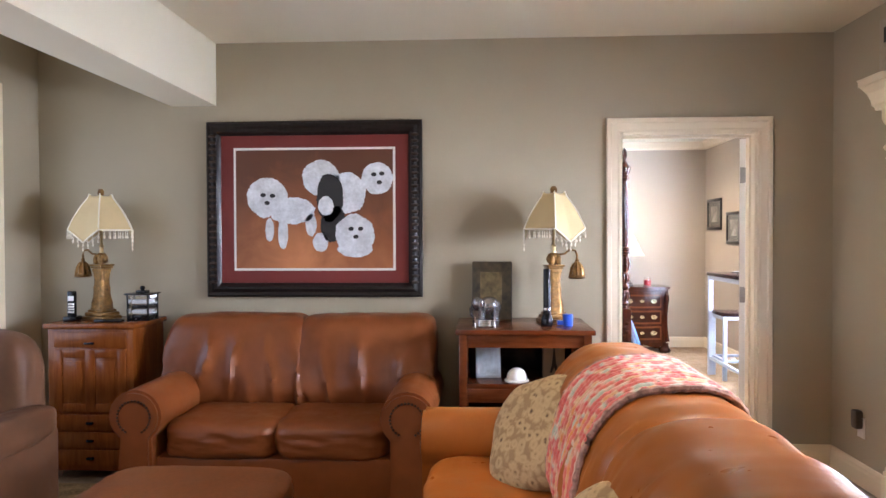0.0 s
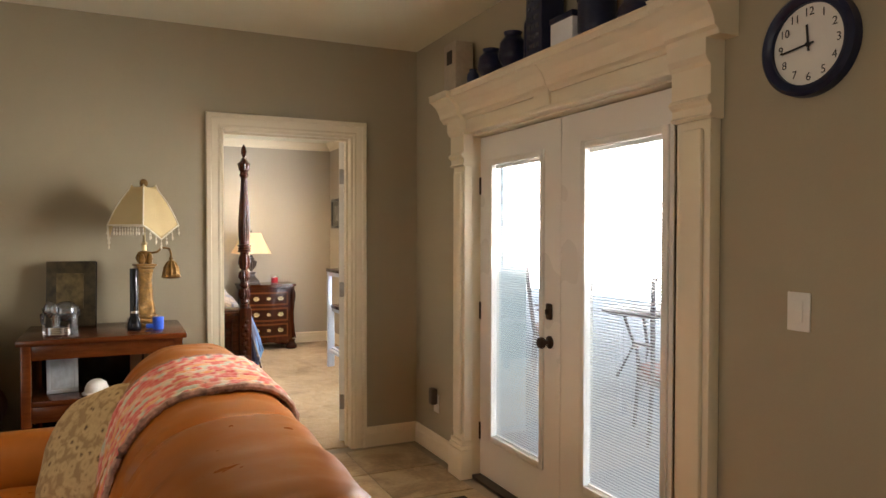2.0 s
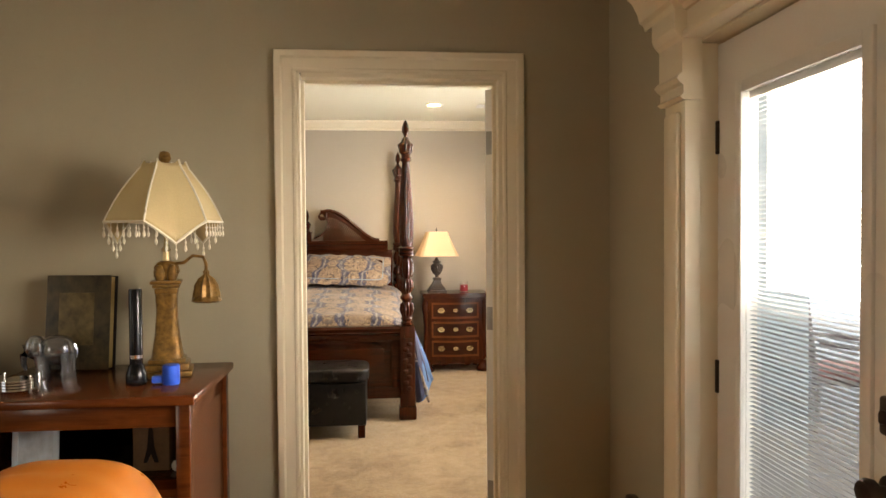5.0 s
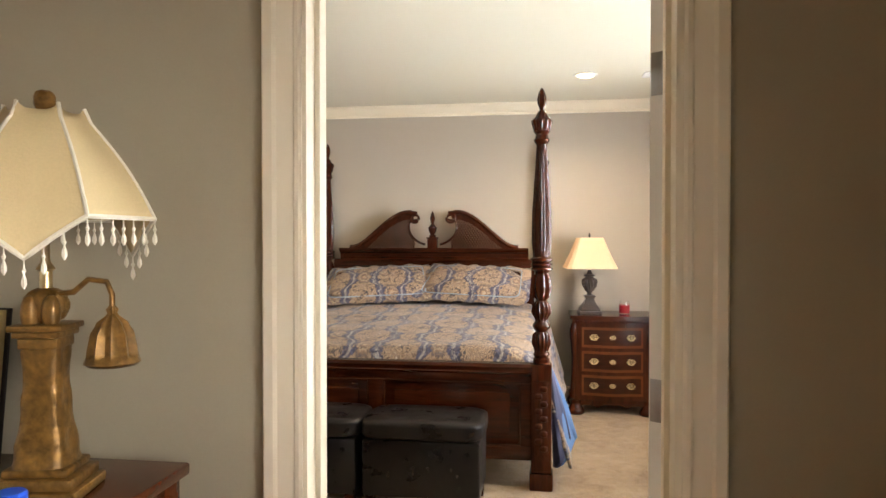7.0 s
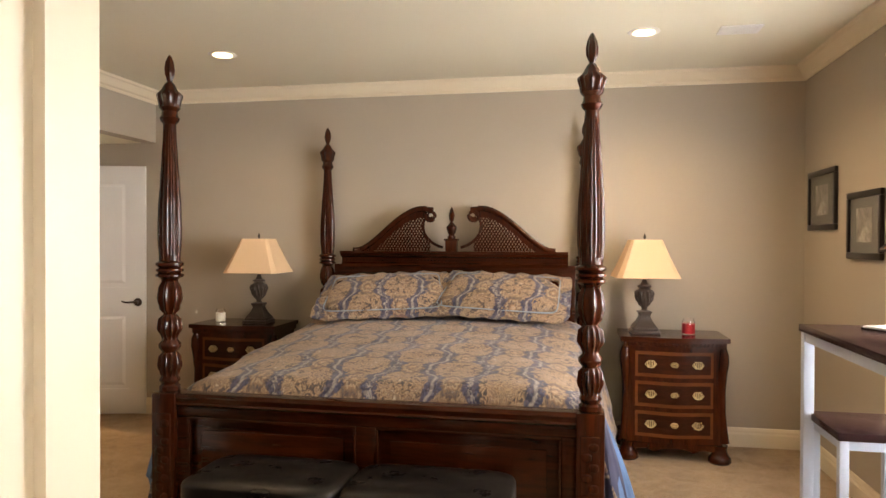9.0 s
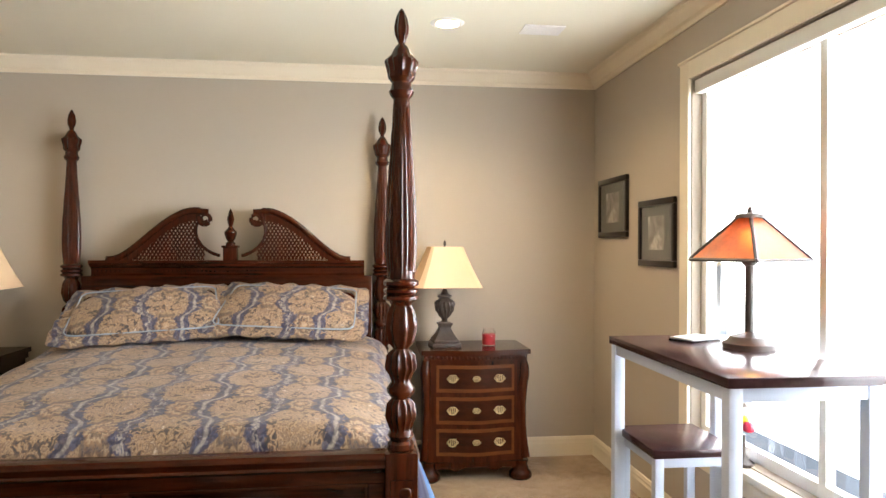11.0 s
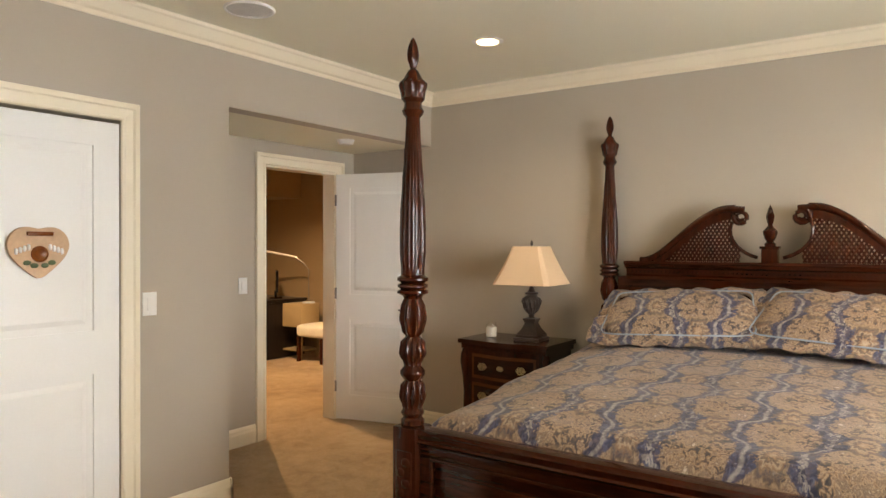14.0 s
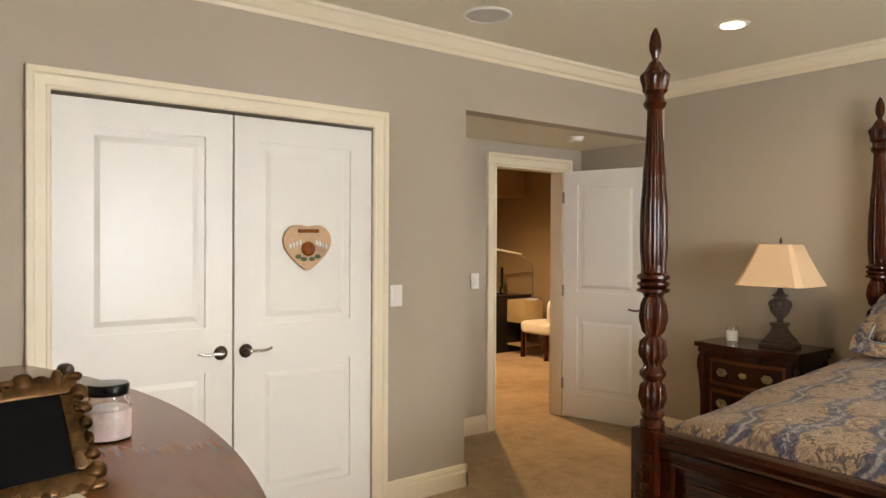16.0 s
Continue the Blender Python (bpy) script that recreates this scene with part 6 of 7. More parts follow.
hs = part("handset", boxes((-0.025, 0.025, -0.014, 0.014, 0.02, 0.18), bevel=0.008), M_BLACK, ph)
for r_ in range(4):
    for c_ in range(3):
        part("key", boxes((-0.016 + 0.012 * c_, -0.007 + 0.012 * c_, -0.0165, -0.0135, 0.05 + 0.016 * r_, 0.06 + 0.016 * r_)), M_WHITEPL, hs)
part("display", boxes((-0.016, 0.016, -0.0165, -0.0135, 0.122, 0.15)), M_PAPER, hs)
ln = thing("glass_lantern", "square black metal and glass jar with knob lid", "jar", pose(-1.80, 4.37, 0.915))
g = part("glass", boxes((-0.06, 0.06, -0.06, 0.06, 0.008, 0.15)), M_GLASS, ln)
g.visible_shadow = False
for a in (-0.062, 0.062):
    for b in (-0.062, 0.062):
        part("corner_post", boxes((a - 0.004, a + 0.004, b - 0.004, b + 0.004, 0, 0.16)), M_BLACK, ln)
part("lid", boxes((-0.078, 0.078, -0.078, 0.078, 0.155, 0.165), (-0.03, 0.03, -0.03, 0.03, 0.165, 0.180), bevel=0.003), M_BLACK, ln)
part("knob", lathe([(0.008, 0.18), (0.016, 0.192), (0.012, 0.204), (0.002, 0.208)], 16), M_BLACK, ln)
part("base", boxes((-0.066, 0.066, -0.066, 0.066, 0, 0.008)), M_BLACK, ln)
for k in range(4):
    part("packet", boxes((-0.045, 0.045, -0.040, 0.045, 0.012 + 0.03 * k, 0.034 + 0.03 * k), bevel=0.004), M_PAPER if k % 2 else M_BLACK, ln)
solo("remote_control", boxes((-0.08, 0.08, -0.025, 0.025, 0, 0.02), bevel=0.007), M_BLACK, "black remote control on the cabinet top", "remote control", pose(-1.94, 4.24, 0.915, 0, 0, 8))

# ---- large painting ----
pic = thing("framed_painting", "painting of white fluffy shapes in carved black frame", "painting", pose(-0.80, 4.617, 1.59))
W, Hh = 0.685, 0.553
bm = bmesh.new()
prof = [(0.0, 0.0), (0.0, 0.03), (0.012, 0.042), (0.03, 0.036), (0.05, 0.046), (0.066, 0.040), (0.078, 0.024), (0.088, 0.014), (0.088, 0.0)]
rows = []
for sx, sz in ((-1, -1), (1, -1), (1, 1), (-1, 1)):
    rows.append([bm.verts.new((sx * (W - s), -h, sz * (Hh - s))) for s, h in prof])
for k in range(4):
    a, b = rows[k], rows[(k + 1) % 4]
    for q in range(len(prof) - 1):
        bm.faces.new((a[q], a[q + 1], b[q + 1], b[q]))
part("frame", bm, M_FRAMEDARK, pic, "carved black frame", smooth=False)
for sx in (-1, 1):
    for k in range(24):
        part("carving", cushion((sx * (W - 0.045), -0.046, -0.46 + 0.04 * k), (0.05, 0.014, 0.022), 2.4, 2), M_BRONZE, pic)
part("mat_board", boxes((-W + 0.086, W - 0.086, -0.012, -0.001, -Hh + 0.086, Hh - 0.086)), M_REDMAT, pic, "oxblood mat board")
part("mat_edge", boxes((-0.515, 0.515, -0.0145, -0.0115, -0.388, 0.388)), M_WHITEMAT, pic, "thin white mat edge")


def canvas():
    m, p = blank("warm_brown_canvas", 0.45)
    v = coords(m)
    sep = m.node_tree.nodes.new("ShaderNodeSeparateXYZ")
    link(m, v, sep.inputs[0])
    n = noise_tex(m, v, 3, 4, 0.6, 0.8)
    f = math_node(m, 'ADD', math_node(m, 'MULTIPLY', sep.outputs[2], -0.9), math_node(m, 'ADD', math_node(m, 'MULTIPLY', math_node(m, 'ABSOLUTE', math_node(m, 'ADD', sep.outputs[0], 0.1)), -0.5), math_node(m, 'MULTIPLY', n, 0.75)))
    link(m, ramp(m, f, [(0.0, (0.11, 0.035, 0.012)), (0.35, (0.25, 0.08, 0.025)), (0.75, (0.52, 0.20, 0.07))]), p.inputs["Base Color"])
    return m


cv = part("canvas", boxes((-0.500, 0.500, -0.0170, -0.0140, -0.373, 0.373)), canvas(), pic, "warm brown painted ground")
M_FLUFF = surface("white_fluffy_paint", (0.66, 0.68, 0.72), 0.6, 0.30, 14, 50, 0.3)
M_PBLACK = surface("black_paint", (0.015, 0.014, 0.015), 0.5, 0.2, 9, 60, 0.1)


def blob(name, x, z, w, h, mat, lift, seed, parent):
    pts = []
    for k in range(72):
        a = 2 * math.pi * k / 72
        r = 1 + 0.09 * noise.noise((math.cos(a) * 2.2, math.sin(a) * 2.2, seed)) + 0.05 * noise.noise((math.cos(a) * 9, math.sin(a) * 9, seed)) + 0.02 * math.sin(k * 2.9 + seed)
        pts.append((x + w / 2 * r * math.cos(a), z + h / 2 * r * math.sin(a)))
    return part(name, prism(pts, 'y', -0.0172 - lift, -0.0165), mat, parent)


for i, (x, z, w, h, mt, lf) in enumerate([(-0.30, 0.075, 0.26, 0.25, 0, 3), (-0.14, -0.01, 0.30, 0.17, 0, 1), (-0.20, -0.15, 0.065, 0.21, 0, 2), (-0.285, -0.13, 0.055, 0.15, 0, 1), (-0.02, -0.10, 0.07, 0.14, 0, 1),
                                          (0.04, 0.20, 0.23, 0.22, 0, 1), (0.21, 0.10, 0.24, 0.26, 0, 1), (0.40, 0.19, 0.20, 0.20, 0, 3), (0.10, 0.07, 0.17, 0.30, 1, 2), (0.12, -0.09, 0.16, 0.24, 1, 2), (0.075, 0.02, 0.10, 0.12, 0, 3),
                                          (0.04, -0.21, 0.10, 0.12, 0, 2), (0.26, -0.16, 0.25, 0.25, 0, 4), (0.26, -0.25, 0.22, 0.11, 0, 3)]):
    blob("dab", x, z, w, h, (M_FLUFF, M_PBLACK)[mt], 0.0006 * lf, i * 1.7, cv)
for x, z in ((-0.325, 0.09), (-0.265, 0.085), (-0.30, 0.04), (0.38, 0.215), (0.43, 0.22), (0.415, 0.165), (0.235, -0.125), (0.295, -0.125), (0.265, -0.175)):
    blob("dark_dab", x, z, 0.034, 0.026, M_PBLACK, 0.0032, x * 9, cv)

# ---- clock ----
ck = thing("wall_clock", "round navy-rimmed wall clock with white face", "clock", pose(XR - 0.001, 1.645, 1.965, 0, -90, 0))
part("rim", lathe(dense([(0.118, 0.012), (0.118, 0.028), (0.126, 0.036), (0.140, 0.040), (0.151, 0.030), (0.153, 0.0)], 0.01), 56), M_TIN, ck, "glossy navy rim")
part("dial", lathe([(0.1185, 0.010), (0.1185, 0.014)], 48), M_WHITEMAT, ck)


def clock_text(s, x, y, size, parent, mat):
    c = bpy.data.curves.new("numeral", 'FONT')
    c.body, c.size, c.align_x, c.align_y, c.extrude = s, size, 'CENTER', 'CENTER', 0.0004
    c.materials.append(mat)
    tmp = bpy.data.objects.new("numeral", c)
    me = bpy.data.meshes.new_from_object(tmp)
    bpy.data.objects.remove(tmp)
    ob = new("numeral", me)
    ob.parent = parent
    ob.location = (x, y, 0.0150)
    ob.rotation_euler = (0, 0, radians(-90))
    return ob


for k in range(1, 13):
    a = math.radians(30 * k)
    clock_text(str(k), 0.094 * math.cos(a), -0.094 * math.sin(a), 0.034, ck, M_PBLACK)


def pointer(name, angle, length, w, z):
    a = math.radians(angle)
    bm = boxes((-0.02, length, -w, w, z, z + 0.0015))
    bmesh.ops.transform(bm, matrix=pose(0, 0, 0, 0, 0, -angle), verts=bm.verts)
    return part(name, bm, M_PBLACK, ck)


pointer("hour_pointer", 355, 0.058, 0.0035, 0.0175)
pointer("minute_pointer", 263, 0.088, 0.0028, 0.0195)
part("hub", lathe([(0.007, 0.0165), (0.007, 0.023)], 16), M_PBLACK, ck)

# ---- things on the cornice ----
LZ = 2.2155


def ledge(y, x=2.30):
    return pose(x, y, LZ)


bh = thing("cream_birdhouse", "small cream box birdhouse with dark square opening", "birdhouse", ledge(3.80))
part("box", boxes((-0.055, 0.055, -0.075, 0.075, 0, 0.27), bevel=0.003), surface("cream_wood_paint", (0.42, 0.36, 0.28), 0.6, 0.15, 8, 60, 0.1), bh)
part("opening", boxes((-0.058, -0.050, -0.032, 0.032, 0.150, 0.225)), M_PBLACK, bh)
for y, r, h, lab in ((3.62, 0.035, 0.09, "small dark jug"), (3.42, 0.070, 0.15, "dark blue pot"), (3.20, 0.072, 0.18, "dark blue pot")):
    d = thing("dark_pot", lab + " on the cornice ledge", "pot", ledge(y))
    part("vessel", lathe(dense([(r * 0.6, 0), (r, h * 0.35), (r * 0.9, h * 0.7), (r * 0.55, h * 0.9), (r * 0.65, h)], 0.01), 24), M_TIN, d)
    part("ear", tube([(0, r * 0.9, h * 0.7), (0, r * 1.35, h * 0.6), (0, r * 1.3, h * 0.4), (0, r * 0.95, h * 0.3)], 0.005, 6), M_TIN, d)
tv = thing("tall_tin", "tall dark patterned tin on the cornice ledge", "tin", ledge(2.92))
part("body", boxes((-0.06, 0.06, -0.065, 0.065, 0, 0.42), bevel=0.004), M_TIN, tv)
M_MOSAIC = surface("silver_mosaic", (0.20, 0.21, 0.25), 0.25, 0.5, 30, 90, 0.1, metal=0.6)
for k in range(9):
    for q in range(3):
        part("mosaic_piece", boxes((-0.0625, -0.0595, -0.045 + 0.034 * q, -0.022 + 0.034 * q, 0.03 + 0.042 * k, 0.05 + 0.042 * k)), M_MOSAIC, tv)
bt = thing("dark_bottle", "dark bottle beside the tall tin", "bottle", ledge(3.03))
part("bottle", lathe(dense([(0.035, 0), (0.037, 0.01), (0.037, 0.17), (0.015, 0.23), (0.014, 0.30)], 0.01), 20), M_TIN, bt)
bx = thing("grey_box", "small grey and black box on the ledge", "box", ledge(2.72))
part("box", boxes((-0.05, 0.05, -0.08, 0.08, 0, 0.10), bevel=0.003), M_PAPER, bx)
part("lid", boxes((-0.054, 0.054, -0.084, 0.084, 0.10, 0.125), bevel=0.003), M_TIN, bx)
cr = thing("navy_crock", "round navy lidded crock on the ledge", "crock", ledge(2.54))
part("crock", lathe(dense([(0.07, 0), (0.078, 0.01), (0.078, 0.13), (0.072, 0.14)], 0.02), 28), M_TIN, cr)
part("lid", lathe([(0.082, 0.14), (0.082, 0.155), (0.03, 0.165), (0.012, 0.18)], 28), M_TIN, cr)
bw = thing("dark_bowl", "dark glazed bowl turned over on the ledge", "bowl", ledge(2.30))
part("bowl", lathe(dense([(0.075, 0), (0.072, 0.03), (0.05, 0.065), (0.02, 0.075)], 0.01), 28), M_TIN, bw)
wb = thing("wooden_crate", "small orange-brown wooden crate on the ledge", "crate", ledge(2.06))
part("crate", boxes((-0.06, 0.06, -0.07, 0.07, 0, 0.12), bevel=0.004), M_OAK, wb)
part("lid", boxes((-0.063, 0.063, -0.073, 0.073, 0.12, 0.132), bevel=0.003), M_OAK, wb)

# outlet beside the surround
ou = thing("wall_outlet", "white wall outlet with a dark plug-in", "outlet", pose(XR - 0.001, 4.28, 0.33, 0, 0, 180))
part("plate", boxes((0, 0.006, -0.037, 0.037, -0.058, 0.058), bevel=0.002), M_WHITEPL, ou)
part("plug_in", boxes((0.006, 0.05, -0.03, 0.03, -0.005, 0.10), bevel=0.012), M_LAMPBASE, ou, "dark plug-in")

# ---- bedroom: bar table, stool, lamp, pictures, window ----
structure("window_1", boxes((BR + 0.05, BR + 0.09, 6.05, 6.10, 0.52, 2.24), (BR + 0.05, BR + 0.09, 7.79, 7.84, 0.52, 2.24), (BR + 0.05, BR + 0.09, 6.10, 7.79, 0.52, 0.57), (BR + 0.05, BR + 0.09, 6.10, 7.79, 2.19, 2.24), (BR + 0.05, BR + 0.09, 6.925, 6.965, 0.57, 2.19)), M_DOOR, "white window frame", "window")
pane = structure("window_pane", boxes((BR + 0.066, BR + 0.070, 6.10, 7.79, 0.57, 2.19)), M_GLASS, "clear window pane", "window")
pane.visible_shadow = False
bm = boxes((BR - 0.02, BR - 0.001, 7.845, 7.935, 0.50, 2.33), (BR - 0.02, BR - 0.001, 5.955, 6.045, 0.50, 2.33), (BR - 0.02, BR - 0.001, 6.045, 7.845, 2.245, 2.33), (BR - 0.026, BR - 0.001, 5.94, 7.95, 2.33, 2.345), bevel=0.004)
structure("trim_window", bm, M_TRIM, "cream painted window casing", "casing")
structure("window_sill", boxes((BR - 0.06, BR + 0.05, 5.93, 7.96, 0.48, 0.515), (BR - 0.02, BR - 0.001, 5.96, 7.93, 0.39, 0.48), bevel=0.005), M_TRIM, "cream painted window sill", "sill")
structure("window_head_blind", boxes((BR + 0.005, BR + 0.045, 6.06, 7.83, 2.17, 2.235), bevel=0.005), M_WHITEPL, "raised white blind under the window head", "blind")

bt_ = thing("bar_table", "tall table with espresso top and pale steel legs", "table", pose(2.81, 7.01, 0))
part("tabletop", boxes((-0.255, 0.25, -0.485, 0.485, 1.015, 1.047), bevel=0.004), M_DARKTOP, bt_, "dark espresso wood top")
for sx in (-0.225, 0.22):
    for sy in (-0.455, 0.455):
        part("leg", boxes((sx - 0.022, sx + 0.022, sy - 0.022, sy + 0.022, 0, 1.015), bevel=0.003), M_WHITEMETAL, bt_)
    part("apron", boxes((sx - 0.018, sx + 0.018, -0.433, 0.433, 0.972, 1.015), bevel=0.003), M_WHITEMETAL, bt_)
    part("stretcher", boxes((sx - 0.015, sx + 0.015, -0.433, 0.433, 0.16, 0.19), bevel=0.003), M_WHITEMETAL, bt_)
for sy in (-0.455, 0.455):
    part("end_apron", boxes((-0.203, 0.198, sy - 0.018, sy + 0.018, 0.972, 1.015), bevel=0.003), M_WHITEMETAL, bt_)


def bar_stool(x, y):
    d = thing("bar_stool", "backless stool with espresso seat and pale blue-grey legs", "stool", pose(x, y, 0))
    part("seat", boxes((-0.17, 0.17, -0.19, 0.19, 0.628, 0.66), bevel=0.004), M_DARKTOP, d, "dark espresso wood seat")
    for sx in (-0.145, 0.145):
        for sy in (-0.165, 0.165):
            part("leg", boxes((sx - 0.018, sx + 0.018, sy - 0.018, sy + 0.018, 0, 0.628), bevel=0.003), M_WHITEMETAL, d)
        part("rail", boxes((sx - 0.014, sx + 0.014, -0.147, 0.147, 0.59, 0.628), bevel=0.003), M_WHITEMETAL, d)
        part("foot_rail", boxes((sx - 0.012, sx + 0.012, -0.147, 0.147, 0.18, 0.205), bevel=0.003), M_WHITEMETAL, d)
    for sy in (-0.165, 0.165):
        part("rail", boxes((-0.127, 0.127, sy - 0.014, sy + 0.014, 0.59, 0.628), bevel=0.003), M_WHITEMETAL, d)
        part("foot_rail", boxes((-0.127, 0.127, sy - 0.012, sy + 0.012, 0.18, 0.205), bevel=0.003), M_WHITEMETAL, d)


bar_stool(2.765, 7.31)

ml = thing("mission_lamp", "dark bronze lamp with glowing amber mica shade", "table lamp", pose(2.955, 7.09, 1.047, 0, 0, 20))
part("base", lathe(dense([(0.095, 0), (0.097, 0.02), (0.080, 0.028), (0.070, 0.045), (0.045, 0.052), (0.022, 0.062)], 0.01), 32), M_LAMPBASE, ml)
part("column", lathe([(0.017, 0.06), (0.017, 0.31), (0.028, 0.315), (0.030, 0.335), (0.012, 0.34), (0.008, 0.36)], 20), M_LAMPBASE, ml)
M_MICA = surface("amber_mica", (0.62, 0.16, 0.03), 0.45, 0.3, 12, 60, 0.1)
M_MICA.node_tree.nodes["Principled BSDF"].inputs["Transmission Weight"].default_value = 0.55
lo, hi = 0.150, 0.028
cn = [(-1, -1), (1, -1), (1, 1), (-1, 1)]
for k in range(4):
    (a, b), (c, e) = cn[k], cn[(k + 1) % 4]
    bm = bmesh.new()
    bm.faces.new([bm.verts.new(q) for q in ((a * lo, b * lo, 0.335), (c * lo, e * lo, 0.335), (c * hi, e * hi, 0.495), (a * hi, b * hi, 0.495))])
    pn = part("mica_panel", bm, M_MICA, ml, "amber mica panel", smooth=False)
    pn.modifiers.new("thickness", 'SOLIDIFY').thickness = 0.003
    part("rib", tube([(a * lo, b * lo, 0.335), (a * hi, b * hi, 0.495)], 0.007, 6), M_LAMPBASE, ml)
    part("rim", tube([(a * lo, b * lo, 0.333), (c * lo, e * lo, 0.333)], 0.008, 6), M_LAMPBASE, ml)
part("cap", lathe([(0.055, 0.49), (0.050, 0.505), (0.012, 0.512), (0.008, 0.53), (0.002, 0.535)], 16), M_LAMPBASE, ml)
part("bulb", cushion((0, 0, 0.41), (0.05, 0.05, 0.07), 2, 8), glow("amber_bulb", (1.0, 0.62, 0.2), 30.0), ml, "lit bulb")
nb = thing("notebook", "open paper notebook with dark cover on the table", "notebook", pose(2.86, 7.33, 1.047, 0, 0, 25))
part("cover", boxes((-0.09, 0.09, -0.06, 0.06, 0, 0.006), bevel=0.002), M_BLACK, nb)
part("pages", boxes((-0.084, 0.084, -0.055, 0.055, 0.006, 0.014), bevel=0.002), M_PAPER, nb)

fg = thing("glass_flower_lamp", "small ornament with coloured glass petals on the sill", "ornament", pose(3.09, 7.36, 0.515))
part("base", lathe(dense([(0.045, 0), (0.045, 0.012), (0.02, 0.03), (0.010, 0.06), (0.009, 0.13)], 0.01), 20), M_LAMPBASE, fg)
for k, c in enumerate(((0.55, 0.02, 0.05), (0.62, 0.42, 0.03), (0.62, 0.2, 0.45), (0.72, 0.6, 0.1), (0.5, 0.45, 0.4), (0.6, 0.05, 0.04))):
    a = k * 1.05
    part("petal", cushion((0.022 * math.cos(a), 0.028 * math.sin(a), 0.16 + 0.028 * k), (0.05, 0.055, 0.05), 2.2, 5), surface("coloured_glass", c, 0.2, 0.1, 9, 60, 0.05), fg, "coloured glass petal")


def wall_picture(y0, y1, z0, z1, label):
    d = thing("wall_picture", label, "picture", pose(BR - 0.001, (y0 + y1) / 2, (z0 + z1) / 2), group="bedroom pictures")
    w, h = (y1 - y0) / 2, (z1 - z0) / 2
    b = 0.035
    part("frame", boxes((-0.022, 0, -w, w, -h, -h + b), (-0.022, 0, -w, w, h - b, h), (-0.022, 0, -w, -w + b, -h + b, h - b), (-0.022, 0, w - b, w, -h + b, h - b), bevel=0.005), M_FRAMEDARK, d, "dark brown frame")
    part("mat_board", boxes((-0.010, -0.002, -w + b, w - b, -h + b, h - b)), surface("slate_mat", (0.06, 0.07, 0.07), 0.7, 0.1, 8, 90, 0.05), d)
    m, p = blank("misty_print", 0.4)
    n = noise_tex(m, coords(m), 9, 5, 0.6, 0.5)
    link(m, ramp(m, n, [(0.35, (0.05, 0.05, 0.045)), (0.55, (0.24, 0.23, 0.20)), (0.7, (0.62, 0.58, 0.50))]), p.inputs["Base Color"])
    part("print", boxes((-0.012, -0.009, -w * 0.45, w * 0.45, -h * 0.5, h * 0.5)), m, d)
    g_ = part("glazing", boxes((-0.015, -0.0135, -w + b, w - b, -h + b, h - b)), M_GLASS, d)
    g_.visible_shadow = False


wall_picture(8.63, 9.125, 1.487, 1.866, "small landscape print in a dark frame, higher one")
wall_picture(7.995, 8.45, 1.32, 1.687, "small landscape print in a dark frame, lower one")
hk = thing("white_figurine", "small white figurine low on the wall shelf", "figurine", pose(3.04, 8.1, 0.0))
part("pot", lathe(dense([(0.03, 0), (0.034, 0.05), (0.02, 0.07)], 0.01), 18), M_WHITEPL, hk)

# ---- dresser ----
dx = thing("bow_front_dresser", "dark brown bow-front dresser with polished top", "dresser", pose(-0.30, BF + 0.012, 0))


def bowed(w, d, bulge, n=32):
    pts = [(-w / 2, 0), (w / 2, 0)]
    for k in range(n + 1):
        x = w / 2 - w * k / n
        u = 2 * x / w
        pts.append((x, d + bulge * (1 - u * u)))
    return pts


M_DRESS = wood("polished_brown_top", (0.17, 0.060, 0.018), (0.235, 0.084, 0.026), 0.2, 'x', coat=0.15)
bm = prism(bowed(2.16, 0.32, 0.25), 'z', 0.968, 1.0)
bmesh.ops.bevel(bm, geom=[e for e in bm.edges if abs(e.verts[0].co.z - e.verts[1].co.z) < 1e-4], offset=0.008, segments=3, affect='EDGES')
part("top", bm, M_DRESS, dx, "polished brown bowed top")
part("body", prism(bowed(2.06, 0.29, 0.235), 'z', 0.10, 0.968), M_CHERRY, dx)
for r_ in range(4):
    for c_ in range(2):
        a0, a1 = (-0.98, -0.02) if c_ == 0 else (0.02, 0.98)
        pts = [(a1 - (a1 - a0) * k / 14, 0.29 + 0.235 * (1 - ((a1 - (a1 - a0) * k / 14) / 1.03) ** 2) + 0.010) for k in range(15)]
        pts = [(a0, 0.25), (a1, 0.25)] + pts
        dw = part("drawer", prism(pts, 'z', 0.13 + 0.205 * r_, 0.325 + 0.205 * r_), M_INLAY, dx, "drawer with brass pulls")
        for f in (0.25, 0.75):
            hx = a0 + (a1 - a0) * f
            hy = 0.29 + 0.235 * (1 - (hx / 1.03) ** 2) + 0.012
            part("pull", cushion((hx, hy + 0.008, 0.23 + 0.205 * r_), (0.08, 0.025, 0.03), 2.5, 5), M_BRASS, dw)
for sx in (-0.95, 0.95):
    for sy in (0.08, 0.25):
        part("foot", lathe([(0.035, 0), (0.05, 0.05), (0.045, 0.10)], 16, (sx, sy)), M_CHERRY, dx)
jar_candle(-0.235, 5.12, 1.0, M_PINKWAX, 0.047, 0.098, "mauve candle in a glass jar with black lid", M_BLACK)
solo("lace_doily", lathe([(0.115, 0.0), (0.115, 0.003)], 40), M_SILKTRIM, "cream lace doily under the gilt frame", "doily", pose(0.14, 4.90, 1.0005))
gf = thing("gilt_frame", "ornate gilt photo frame with beaded scalloped edge", "picture frame", pose(0.108, 4.930, 1.004, -30, 0, 102))
